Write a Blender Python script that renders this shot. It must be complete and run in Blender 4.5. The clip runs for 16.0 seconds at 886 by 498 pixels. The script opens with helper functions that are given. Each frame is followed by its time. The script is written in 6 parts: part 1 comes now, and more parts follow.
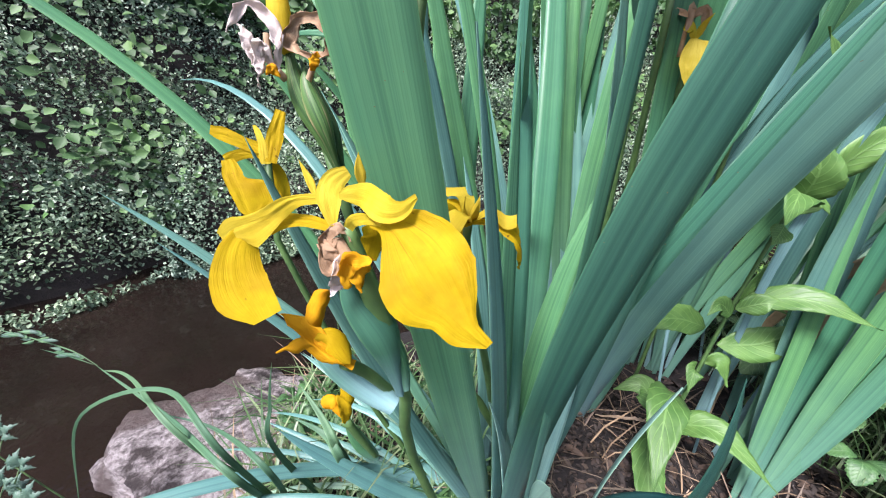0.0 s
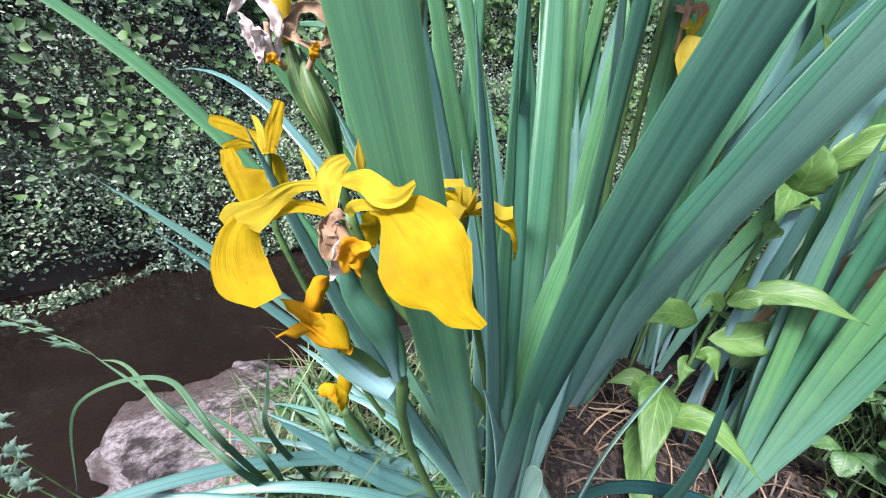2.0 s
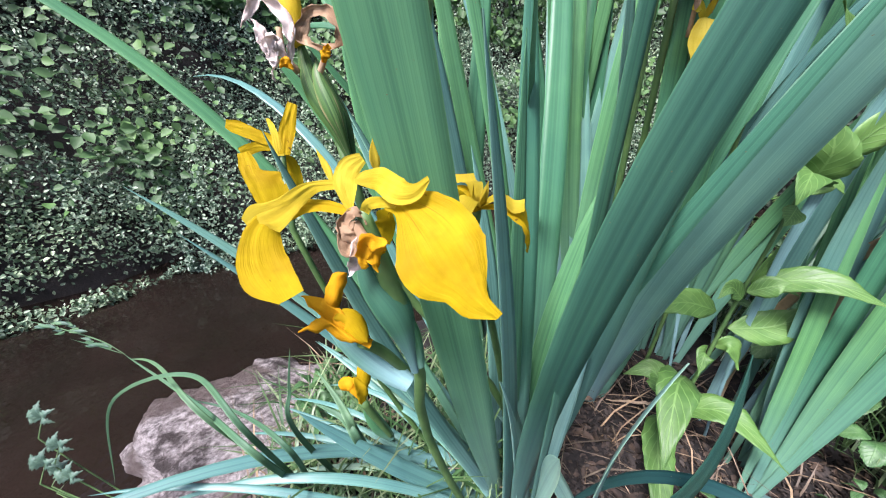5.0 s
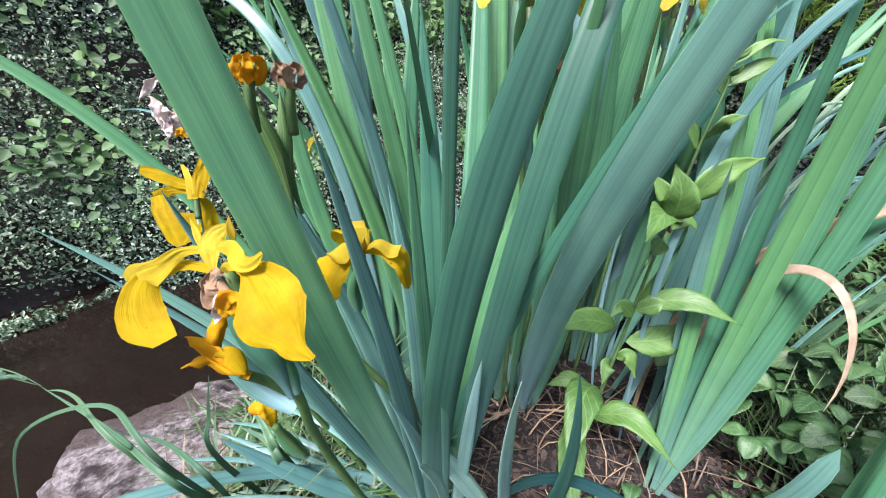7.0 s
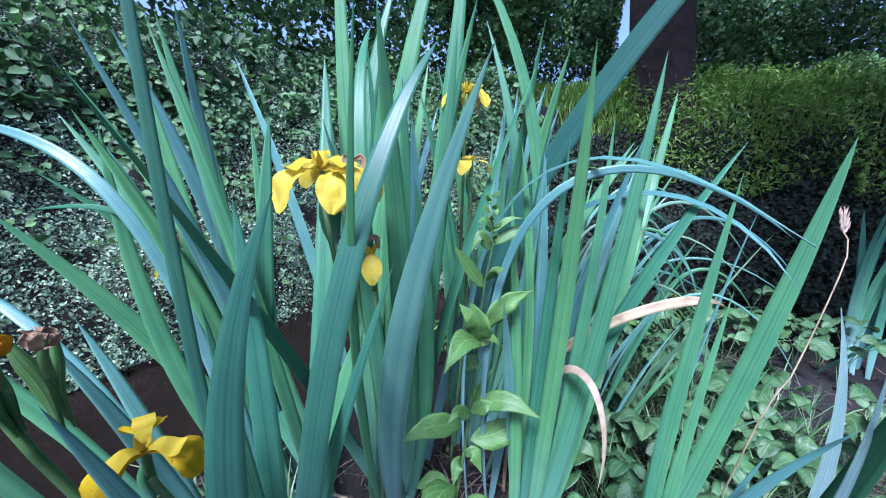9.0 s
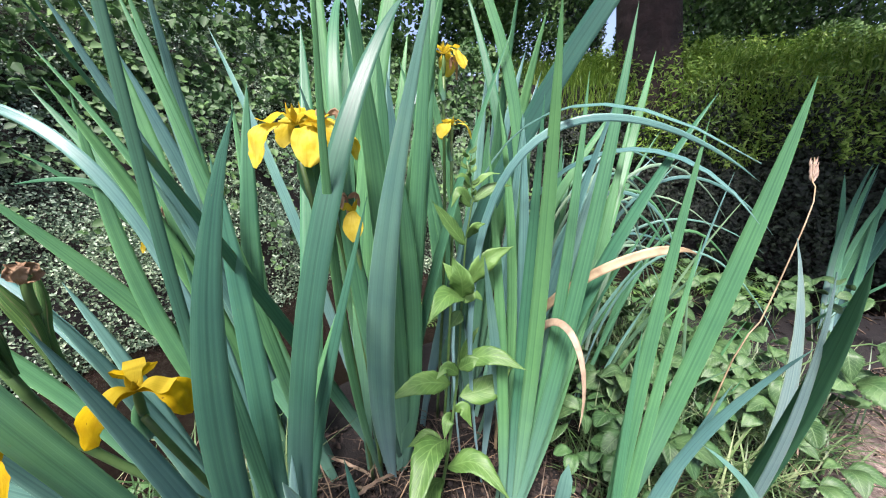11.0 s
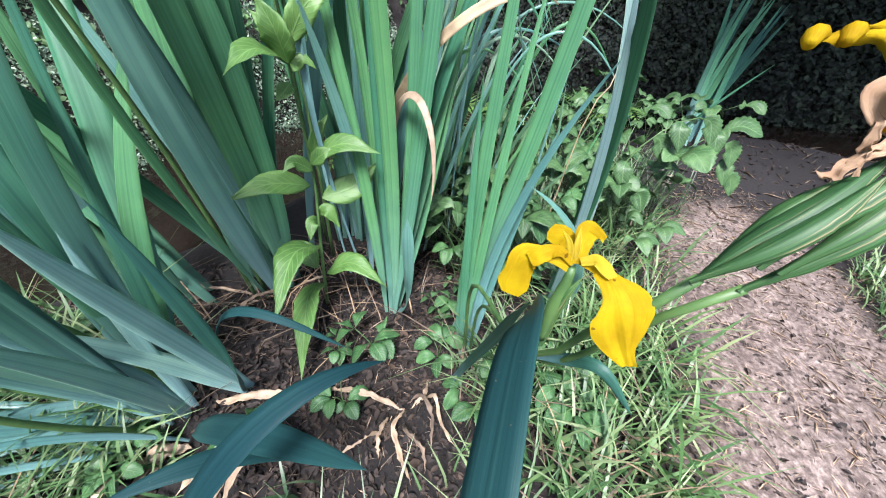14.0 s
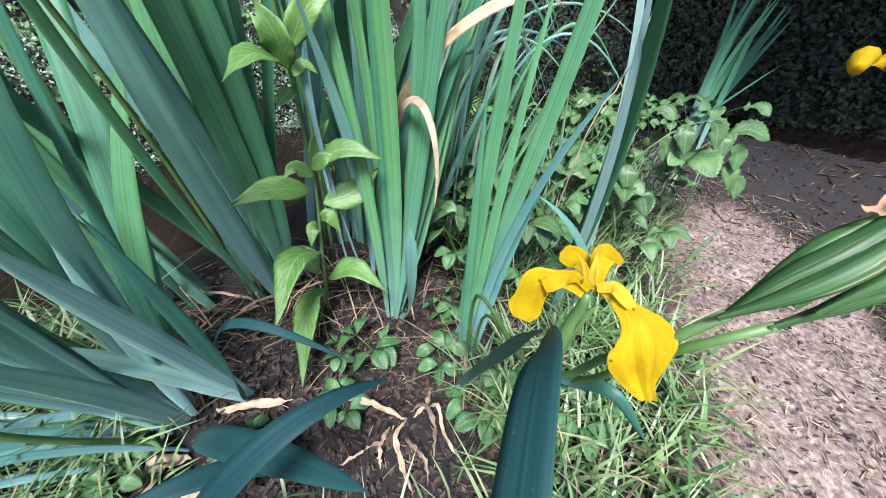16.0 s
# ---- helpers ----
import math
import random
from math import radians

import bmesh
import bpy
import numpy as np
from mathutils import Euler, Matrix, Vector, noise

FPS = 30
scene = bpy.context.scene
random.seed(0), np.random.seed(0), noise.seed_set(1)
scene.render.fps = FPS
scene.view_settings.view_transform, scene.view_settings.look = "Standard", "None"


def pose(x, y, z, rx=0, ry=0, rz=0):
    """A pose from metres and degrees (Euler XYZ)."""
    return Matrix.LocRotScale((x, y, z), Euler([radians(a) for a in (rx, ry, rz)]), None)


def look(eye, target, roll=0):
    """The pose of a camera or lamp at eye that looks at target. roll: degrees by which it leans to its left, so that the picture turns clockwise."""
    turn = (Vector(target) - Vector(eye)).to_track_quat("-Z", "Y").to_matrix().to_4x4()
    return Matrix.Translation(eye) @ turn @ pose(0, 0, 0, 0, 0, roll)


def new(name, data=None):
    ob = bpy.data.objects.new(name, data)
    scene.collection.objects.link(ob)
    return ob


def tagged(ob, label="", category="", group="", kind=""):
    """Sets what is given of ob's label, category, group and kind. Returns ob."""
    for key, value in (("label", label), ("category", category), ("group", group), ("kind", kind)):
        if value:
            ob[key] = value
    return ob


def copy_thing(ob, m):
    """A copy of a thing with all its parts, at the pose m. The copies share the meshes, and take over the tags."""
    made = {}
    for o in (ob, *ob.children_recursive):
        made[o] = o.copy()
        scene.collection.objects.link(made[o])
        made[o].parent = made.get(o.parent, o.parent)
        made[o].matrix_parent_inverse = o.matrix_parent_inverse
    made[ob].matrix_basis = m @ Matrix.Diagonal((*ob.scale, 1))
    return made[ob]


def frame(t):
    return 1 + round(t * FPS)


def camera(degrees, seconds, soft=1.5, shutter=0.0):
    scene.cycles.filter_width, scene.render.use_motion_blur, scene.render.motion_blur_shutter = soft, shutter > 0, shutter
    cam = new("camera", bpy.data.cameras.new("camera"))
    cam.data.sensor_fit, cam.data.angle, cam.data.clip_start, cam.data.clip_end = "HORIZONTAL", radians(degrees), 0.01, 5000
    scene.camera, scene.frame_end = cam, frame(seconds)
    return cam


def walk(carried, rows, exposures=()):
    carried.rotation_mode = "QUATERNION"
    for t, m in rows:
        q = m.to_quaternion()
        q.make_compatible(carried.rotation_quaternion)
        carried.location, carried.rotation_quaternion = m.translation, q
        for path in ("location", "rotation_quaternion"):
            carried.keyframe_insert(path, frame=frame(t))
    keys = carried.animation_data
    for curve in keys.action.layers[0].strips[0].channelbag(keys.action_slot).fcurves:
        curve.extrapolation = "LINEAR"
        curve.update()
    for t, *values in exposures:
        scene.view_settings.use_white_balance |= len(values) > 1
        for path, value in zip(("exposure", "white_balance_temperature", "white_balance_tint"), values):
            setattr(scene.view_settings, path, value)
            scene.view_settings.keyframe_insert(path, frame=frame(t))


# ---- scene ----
cam = camera(106.0, 16.0, soft=1.1)
PATH = [
    (0, (0.041, 0.045, 0.584), (0.024, 1.861, -0.252), 1.0),
    (0.5, (0.04, 0.047, 0.582), (0.02, 1.862, -0.259), 0.9),
    (1, (0.042, 0.045, 0.584), (0.027, 1.861, -0.253), 1.1),
    (1.5, (0.041, 0.041, 0.583), (0.024, 1.859, -0.252), 0.7),
    (2, (0.041, 0.04, 0.582), (0.043, 1.847, -0.276), 1.8),
    (2.5, (0.039, 0.036, 0.582), (0.043, 1.847, -0.268), 1.6),
    (3, (0.037, 0.037, 0.583), (0.047, 1.846, -0.269), 1.8),
    (3.5, (0.037, 0.037, 0.582), (0.036, 1.838, -0.286), 1.5),
    (4, (0.038, 0.037, 0.582), (0.005, 1.831, -0.301), 0.4),
    (6.5, (0.055, 0.029, 0.596), (-0.022, 1.829, -0.273), -1.0),
    (7, (0.106, 0.009, 0.62), (0.215, 1.831, -0.198), 1.4),
    (7.5, (0.143, -0.009, 0.648), (0.385, 1.826, -0.108), 3.4),
    (8, (0.174, -0.019, 0.683), (0.528, 1.832, 0.012), 4.0),
    (8.5, (0.208, -0.027, 0.734), (0.702, 1.833, 0.191), 2.8),
    (8.7, (0.219, -0.033, 0.753), (0.763, 1.829, 0.266), 2.8),
    (10.8, (0.235, -0.062, 0.732), (0.857, 1.766, 0.211), 0.9),
    (11, (0.238, -0.068, 0.713), (0.832, 1.758, 0.152), 0.3),
    (11.5, (0.246, -0.065, 0.679), (0.856, 1.69, -0.061), 2.6),
    (12, (0.267, -0.081, 0.634), (0.919, 1.558, -0.308), 1.8),
    (12.5, (0.302, -0.105, 0.59), (1.017, 1.393, -0.526), 0.7),
    (13, (0.317, -0.114, 0.577), (1.028, 1.336, -0.601), -1.1),
    (13.5, (0.331, -0.128, 0.569), (1.095, 1.272, -0.638), -0.4),
    (14, (0.345, -0.134, 0.56), (1.181, 1.215, -0.658), 1.7),
    (14.5, (0.358, -0.13, 0.571), (1.266, 1.173, -0.645), 3.6),
    (15, (0.362, -0.129, 0.567), (1.235, 1.195, -0.652), 1.5),
    (15.5, (0.364, -0.125, 0.568), (1.252, 1.197, -0.641), 2.0),
    (16, (0.349, -0.119, 0.565), (1.18, 1.227, -0.658), 1.7),
]
walk(cam, [(t, look(eye, target, roll)) for t, eye, target, roll in PATH], exposures=[(0.0, 2.2, 6150, 25), (7.4, 2.2, 6150, 25), (8.0, 2.1, 5900, 24), (8.5, 2.0, 4900, 26), (8.7, 2.0, 4900, 26), (10.8, 2.15, 6500, 25), (11.1, 2.15, 6450, 25), (11.5, 2.08, 5750, 24), (12.1, 2.08, 5550, 20), (12.6, 2.12, 5850, 19), (14.0, 2.15, 6000, 19), (16.0, 2.15, 6000, 19)])

# ---- light and air ----
world = bpy.data.worlds.new("overcast_sky")
scene.world = world
world.use_nodes = True
wn = world.node_tree
sky = wn.nodes.new("ShaderNodeTexSky")
sky.sky_type = "NISHITA"
sky.sun_disc = False
sky.sun_elevation, sky.sun_rotation = radians(59), radians(217)
sky.air_density, sky.dust_density, sky.ozone_density = 1.0, 3.0, 1.0
wn.links.new(sky.outputs[0], wn.nodes["Background"].inputs[0])
wn.nodes["Background"].inputs[1].default_value = 0.069
sun_data = bpy.data.lights.new("sun", "SUN")
sun_data.energy, sun_data.angle, sun_data.color = 2.6, radians(16), (1.0, 0.97, 0.92)
sun = new("sun", sun_data)
sun.matrix_world = look((-1.5, -2.0, 4.2), (0, 0, 0))


# ---- materials ----
def mat(name):
    m = bpy.data.materials.new(name)
    m.use_nodes = True
    nt = m.node_tree
    return m, nt, nt.nodes["Principled BSDF"]


def nd(nt, kind, **values):
    n = nt.nodes.new("ShaderNode" + kind)
    for key, v in values.items():
        n.inputs[key.replace("_", " ")].default_value = v
    return n


def ramp(nt, source, stops):
    r = nt.nodes.new("ShaderNodeValToRGB")
    el = r.color_ramp.elements
    while len(el) < len(stops):
        el.new(0.5)
    for e, (p, c) in zip(el, stops):
        e.position, e.color = p, (*c, 1)
    nt.links.new(source, r.inputs[0])
    return r.outputs[0]


def mix(nt, a, b, fac, mode="MIX"):
    n = nt.nodes.new("ShaderNodeMix")
    n.data_type, n.blend_type = "RGBA", mode
    for sock, v in ((n.inputs[6], a), (n.inputs[7], b), (n.inputs[0], fac)):
        if isinstance(v, (tuple, list)):
            sock.default_value = (*v, 1)
        elif isinstance(v, (int, float)):
            sock.default_value = v
        else:
            nt.links.new(v, sock)
    return n.outputs[2]


def coords(nt, which="Object"):
    return nt.nodes.new("ShaderNodeTexCoord").outputs[which]


def noise_tex(nt, vec, scale, detail=4.0, rough=0.55):
    n = nd(nt, "TexNoise", Scale=scale, Detail=detail, Roughness=rough)
    nt.links.new(vec, n.inputs["Vector"])
    return n.outputs["Fac"]


def stretch(nt, vec, s):
    m = nt.nodes.new("ShaderNodeMapping")
    m.inputs["Scale"].default_value = s
    nt.links.new(vec, m.inputs["Vector"])
    return m.outputs[0]


def bump(nt, bsdf, height, strength, distance):
    b = nd(nt, "Bump", Strength=strength, Distance=distance)
    nt.links.new(height, b.inputs["Height"])
    nt.links.new(b.outputs[0], bsdf.inputs["Normal"])


def thin(nt, bsdf, colour, amount):
    """Lets part of the light through a thin blade or petal."""
    tr = nt.nodes.new("ShaderNodeBsdfTranslucent")
    if isinstance(colour, tuple):
        tr.inputs[0].default_value = (*colour, 1)
    else:
        nt.links.new(colour, tr.inputs[0])
    ms = nt.nodes.new("ShaderNodeMixShader")
    ms.inputs[0].default_value = amount
    nt.links.new(bsdf.outputs[0], ms.inputs[1])
    nt.links.new(tr.outputs[0], ms.inputs[2])
    nt.links.new(ms.outputs[0], nt.nodes["Material Output"].inputs[0])


def blade_material(name, lo, hi, base, rough=0.42, through_light=0.3, streaks=0.0, sheen=0.3):
    """Sword leaf: parallel veins along the blade, paler foot, hue that differs from blade to blade."""
    m, nt, b = mat(name)
    uv = coords(nt, "UV")
    info = nt.nodes.new("ShaderNodeObjectInfo").outputs["Random"]
    shift = nt.nodes.new("ShaderNodeVectorMath")
    shift.operation = "ADD"
    nt.links.new(uv, shift.inputs[0])
    nt.links.new(info, shift.inputs[1])
    own = shift.outputs[0]
    veins = noise_tex(nt, stretch(nt, own, (5.5, 0.35, 1)), 1.0, 2)
    fine = noise_tex(nt, stretch(nt, own, (46, 0.5, 1)), 1.0, 3)
    blotch = noise_tex(nt, coords(nt), 14, 4)
    c = ramp(nt, info, [(0.0, lo), (1.0, hi)])
    c = mix(nt, c, ramp(nt, veins, [(0.3, (0.5, 0.62, 0.72)), (0.5, (1.0, 1.0, 1.0)), (0.7, (1.45, 1.32, 1.18))]), 0.36, "MULTIPLY")
    c = mix(nt, c, ramp(nt, fine, [(0.35, (0.66, 0.72, 0.76)), (0.65, (1.36, 1.3, 1.2))]), 0.42, "MULTIPLY")
    c = mix(nt, c, ramp(nt, blotch, [(0.3, (0.75, 0.82, 0.85)), (0.7, (1.25, 1.18, 1.05))]), 0.6, "MULTIPLY")
    if streaks:
        bold = noise_tex(nt, stretch(nt, own, (19, 0.9, 1)), 1.0, 4)
        c = mix(nt, c, ramp(nt, bold, [(0.36, (0.45, 0.55, 0.6)), (0.5, (1, 1, 1)), (0.66, (1.35, 1.25, 1.3))]), streaks, "MULTIPLY")
        dry = noise_tex(nt, stretch(nt, own, (11, 1.3, 1)), 1.0, 4)
        c = mix(nt, c, (0.3, 0.25, 0.14), ramp(nt, dry, [(0.58, (0, 0, 0)), (0.68, (0.75, 0.75, 0.75))]))
    part = nt.nodes.new("ShaderNodeSeparateXYZ")
    nt.links.new(uv, part.inputs[0])
    rib = ramp(nt, part.outputs[0], [(0.0, (1, 1, 1)), (0.035, (0, 0, 0)), (0.965, (0, 0, 0)), (1.0, (1, 1, 1))])
    c = mix(nt, c, mix(nt, c, (1.7, 1.5, 1.3), 1.0, "MULTIPLY"), rib)
    line = ramp(nt, part.outputs[0], [(0.40, (1, 1, 1)), (0.44, (0.5, 0.58, 0.62)), (0.50, (0.55, 0.62, 0.65)), (0.52, (1.25, 1.2, 1.12)), (0.6, (1, 1, 1))])
    c = mix(nt, c, line, 0.4, "MULTIPLY")
    sep = nt.nodes.new("ShaderNodeSeparateXYZ")
    nt.links.new(uv, sep.inputs[0])
    foot = ramp(nt, sep.outputs[1], [(0.0, (1, 1, 1)), (0.4, (0, 0, 0))])
    pale = nt.nodes.new("ShaderNodeMath")
    pale.operation = "MULTIPLY"
    nt.links.new(foot, pale.inputs[0])
    pale.inputs[1].default_value = 0.7
    c = mix(nt, c, base, pale.outputs[0])
    specks = ramp(nt, noise_tex(nt, coords(nt), 380, 2), [(0.74, (0, 0, 0)), (0.78, (0.8, 0.8, 0.8))])
    c = mix(nt, c, (0.16, 0.11, 0.05), specks)
    nt.links.new(c, b.inputs["Base Color"])
    b.inputs["Roughness"].default_value = rough
    b.inputs["Specular IOR Level"].default_value = sheen
    bump(nt, b, fine, 0.18, 0.001)
    thin(nt, b, c, through_light)
    return m


M_BLADE = blade_material("iris_blade", (0.048, 0.172, 0.098), (0.098, 0.268, 0.108), (0.15, 0.3, 0.26), 0.4, 0.28)
M_BLADE_BLUE = blade_material("iris_blade_glaucous", (0.074, 0.192, 0.182), (0.122, 0.28, 0.23), (0.25, 0.42, 0.45), 0.34, 0.2, 0.0, 0.6)
M_BLADE_PALE = blade_material("iris_blade_pale", (0.17, 0.3, 0.21), (0.28, 0.43, 0.29), (0.38, 0.5, 0.42), 0.4, 0.25)
# glaucous tone, raised further: skylight on the low leaves put into the colour
M_BLADE_GLAUC_LIT = blade_material("iris_blade_bloom_skylit", (0.22, 0.43, 0.41), (0.3, 0.52, 0.44), (0.33, 0.53, 0.57), 0.32, 0.15, 0.0, 0.8)
# blade made pale to carry the sky's reflection on two forked leaves
M_BLADE_SKYLIT = blade_material("iris_blade_skylit", (0.23, 0.38, 0.37), (0.31, 0.47, 0.45), (0.1, 0.2, 0.15), 0.3, 0.4)
# darkened copy of the blade: shade on the near leaves put into the colour
M_BLADE_SHADED = blade_material("iris_blade_shaded", (0.006, 0.028, 0.034), (0.01, 0.04, 0.042), (0.03, 0.08, 0.07), 0.55, 0.05, 0.0, 0.1)
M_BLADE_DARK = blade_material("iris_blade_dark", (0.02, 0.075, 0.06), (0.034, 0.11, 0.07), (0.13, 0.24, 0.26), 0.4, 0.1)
M_BLADE_MID = blade_material("iris_blade_mid", (0.052, 0.175, 0.115), (0.09, 0.255, 0.13), (0.24, 0.4, 0.41), 0.36, 0.22)
M_SPATHE = blade_material("bud_sheath", (0.03, 0.092, 0.03), (0.068, 0.15, 0.042), (0.04, 0.1, 0.034), 0.45, 0.2, 1.0)
M_GRASS = blade_material("grass_blade", (0.055, 0.14, 0.08), (0.1, 0.2, 0.105), (0.12, 0.22, 0.12), 0.5, 0.3)


def sheet_material(name, dark, light, vein, rough=0.5, let=0.25, scale=60.0, relief=0.4):
    """Soft leaf or petal: side veins off a mid rib, mottled, hue from piece to piece."""
    m, nt, b = mat(name)
    uv = coords(nt, "UV")
    mott = noise_tex(nt, coords(nt), scale, 4)
    c = ramp(nt, mott, [(0.3, dark), (0.7, light)])
    info = nt.nodes.new("ShaderNodeObjectInfo").outputs["Random"]
    c = mix(nt, c, ramp(nt, info, [(0.0, (0.66, 0.72, 0.68)), (1.0, (1.25, 1.2, 1.12))]), 1.0, "MULTIPLY")
    sep = nt.nodes.new("ShaderNodeSeparateXYZ")
    nt.links.new(uv, sep.inputs[0])
    off = nt.nodes.new("ShaderNodeMath")
    off.operation = "SUBTRACT"
    nt.links.new(sep.outputs[0], off.inputs[0])
    off.inputs[1].default_value = 0.5
    ab = nt.nodes.new("ShaderNodeMath")
    ab.operation = "ABSOLUTE"
    nt.links.new(off.outputs[0], ab.inputs[0])
    slant = nt.nodes.new("ShaderNodeMath")
    slant.operation = "MULTIPLY_ADD"
    nt.links.new(ab.outputs[0], slant.inputs[0])
    slant.inputs[1].default_value = -0.55
    nt.links.new(sep.outputs[1], slant.inputs[2])
    fr = nt.nodes.new("ShaderNodeMath")
    fr.operation = "PINGPONG"
    nt.links.new(slant.outputs[0], fr.inputs[0])
    fr.inputs[1].default_value = 0.055
    side = ramp(nt, fr.outputs[0], [(0.0, (1, 1, 1)), (0.012, (0, 0, 0))])
    rib = ramp(nt, ab.outputs[0], [(0.012, (1, 1, 1)), (0.035, (0, 0, 0))])
    lines = mix(nt, side, rib, 1.0, "ADD")
    c = mix(nt, c, vein, lines)
    nt.links.new(c, b.inputs["Base Color"])
    b.inputs["Roughness"].default_value = rough
    both = mix(nt, mott, lines, 0.5)
    bump(nt, b, both, relief, 0.0015)
    thin(nt, b, c, let)
    return m


M_WEED = sheet_material("weed_leaf", (0.066, 0.165, 0.036), (0.115, 0.235, 0.058), (0.122, 0.242, 0.064))
M_HERB = sheet_material("ground_leaf", (0.032, 0.1, 0.036), (0.075, 0.18, 0.062), (0.1, 0.21, 0.082))

M_PALEHERB = sheet_material("pale_herb_leaf", (0.03, 0.09, 0.03), (0.09, 0.185, 0.066), (0.115, 0.21, 0.085))
M_PARSLEY = sheet_material("parsley_leaf", (0.05, 0.11, 0.085), (0.1, 0.18, 0.13), (0.11, 0.19, 0.14))


def petal_material(name, a, b_, streak, let=0.45, specks=0.0):
    """Thin petal: fine creases along it, darker lines fanning from the claw, a few brown flecks."""
    m, nt, b = mat(name)
    uv = coords(nt, "UV")
    crease = noise_tex(nt, stretch(nt, uv, (26, 2.2, 1)), 1.0, 4, 0.6)
    lines = noise_tex(nt, stretch(nt, uv, (34, 0.9, 1)), 1.0, 2)
    mott = noise_tex(nt, coords(nt), 55, 5, 0.6)
    c = ramp(nt, mott, [(0.35, a), (0.62, b_)])
    c = mix(nt, c, ramp(nt, crease, [(0.32, (0.8, 0.74, 0.7)), (0.5, (1, 1, 1)), (0.7, (1.08, 1.1, 1.1))]), 0.35, "MULTIPLY")
    sep = nt.nodes.new("ShaderNodeSeparateXYZ")
    nt.links.new(uv, sep.inputs[0])
    claw = ramp(nt, sep.outputs[1], [(0.12, (0, 0, 0)), (0.28, (1, 1, 1)), (0.5, (0, 0, 0))])
    c = mix(nt, c, streak, mix(nt, (0, 0, 0), claw, ramp(nt, lines, [(0.56, (0, 0, 0)), (0.66, (0.75, 0.75, 0.75))])))
    if specks:
        c = mix(nt, c, (0.1, 0.05, 0.01), ramp(nt, noise_tex(nt, coords(nt), 180, 1), [(0.74, (0, 0, 0)), (0.77, (specks, specks, specks))]))
    nt.links.new(c, b.inputs["Base Color"])
    b.inputs["Roughness"].default_value = 0.6
    b.inputs["Specular IOR Level"].default_value = 0.08
    bump(nt, b, crease, 0.45, 0.0009)
    thin(nt, b, c, let)
    return m


M_PETAL = petal_material("yellow_petal", (0.36, 0.235, 0.003), (0.47, 0.335, 0.004), (0.3, 0.13, 0.004), 0.42, 0.8)
# yellow petal lightened: strong light on the upper blooms put into the colour
M_PETAL_LIT = petal_material("sunlit_yellow_petal", (0.6, 0.46, 0.03), (0.72, 0.58, 0.09), (0.5, 0.33, 0.01), 0.45)
M_STYLE = petal_material("pale_yellow_petal", (0.5, 0.385, 0.02), (0.6, 0.47, 0.04), (0.44, 0.31, 0.01), 0.45)
M_ORANGE = petal_material("orange_petal", (0.56, 0.26, 0.004), (0.66, 0.37, 0.008), (0.36, 0.11, 0.003), 0.4)
M_WILT = petal_material("withered_petal", (0.26, 0.165, 0.095), (0.46, 0.33, 0.21), (0.17, 0.08, 0.035), 0.3)
M_WHITE = petal_material("bleached_petal", (0.5, 0.42, 0.38), (0.72, 0.65, 0.6), (0.4, 0.27, 0.18), 0.3)


def plain(name, dark, light, scale, rough=0.8, relief=0.5, dist=0.004, island=False, stops=(0.3, 0.7)):
    m, nt, b = mat(name)
    n1 = noise_tex(nt, coords(nt), scale, 6)
    n2 = noise_tex(nt, coords(nt), scale * 0.17, 3)
    c = ramp(nt, n1, [(stops[0], dark), (stops[1], light)])
    c = mix(nt, c, ramp(nt, n2, [(0.3, (0.7, 0.7, 0.72)), (0.7, (1.25, 1.22, 1.2))]), 1.0, "MULTIPLY")
    if island:
        g = nt.nodes.new("ShaderNodeNewGeometry").outputs["Random Per Island"]
        c = mix(nt, c, ramp(nt, g, [(0.0, (0.55, 0.6, 0.6)), (0.6, (1, 1, 1)), (1.0, (1.5, 1.45, 1.2))]), 1.0, "MULTIPLY")
    nt.links.new(c, b.inputs["Base Color"])
    b.inputs["Roughness"].default_value = rough
    bump(nt, b, n1, relief, dist)
    return m


M_ROCK, nt, b = mat("grey_rock")
o = coords(nt)
r1, r2, r3 = noise_tex(nt, o, 7, 8, 0.7), noise_tex(nt, stretch(nt, o, (1, 1, 2)), 75, 9, 0.75), noise_tex(nt, o, 3.2, 3)
c = ramp(nt, r2, [(0.36, (0.06, 0.05, 0.048)), (0.46, (0.19, 0.17, 0.165)), (0.6, (0.42, 0.39, 0.38))])
c = mix(nt, c, (0.03, 0.022, 0.02), ramp(nt, r1, [(0.42, (1, 1, 1)), (0.5, (0, 0, 0))]))
c = mix(nt, c, (0.055, 0.035, 0.028), ramp(nt, r3, [(0.55, (0, 0, 0)), (0.6, (0.85, 0.85, 0.85))]))
nt.links.new(c, b.inputs["Base Color"])
b.inputs["Roughness"].default_value = 0.7
bump(nt, b, mix(nt, r1, r2, 0.6), 1.0, 0.03)
# litter and scraps darkened as well, partly for shade under the plants
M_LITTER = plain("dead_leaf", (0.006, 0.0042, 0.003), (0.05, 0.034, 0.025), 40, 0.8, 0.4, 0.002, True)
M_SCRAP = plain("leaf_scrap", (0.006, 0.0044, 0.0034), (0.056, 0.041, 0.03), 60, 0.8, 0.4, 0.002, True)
M_STRAW = plain("dry_straw", (0.085, 0.062, 0.042), (0.22, 0.165, 0.11), 60, 0.7, 0.4, 0.001, True)
M_TAN = plain("tan_dead_leaf", (0.19, 0.145, 0.08), (0.37, 0.3, 0.175), 45, 0.6, 0.4, 0.001)
M_TWIG = plain("pale_twig", (0.17, 0.125, 0.09), (0.42, 0.33, 0.25), 60, 0.7, 0.4, 0.001, True)
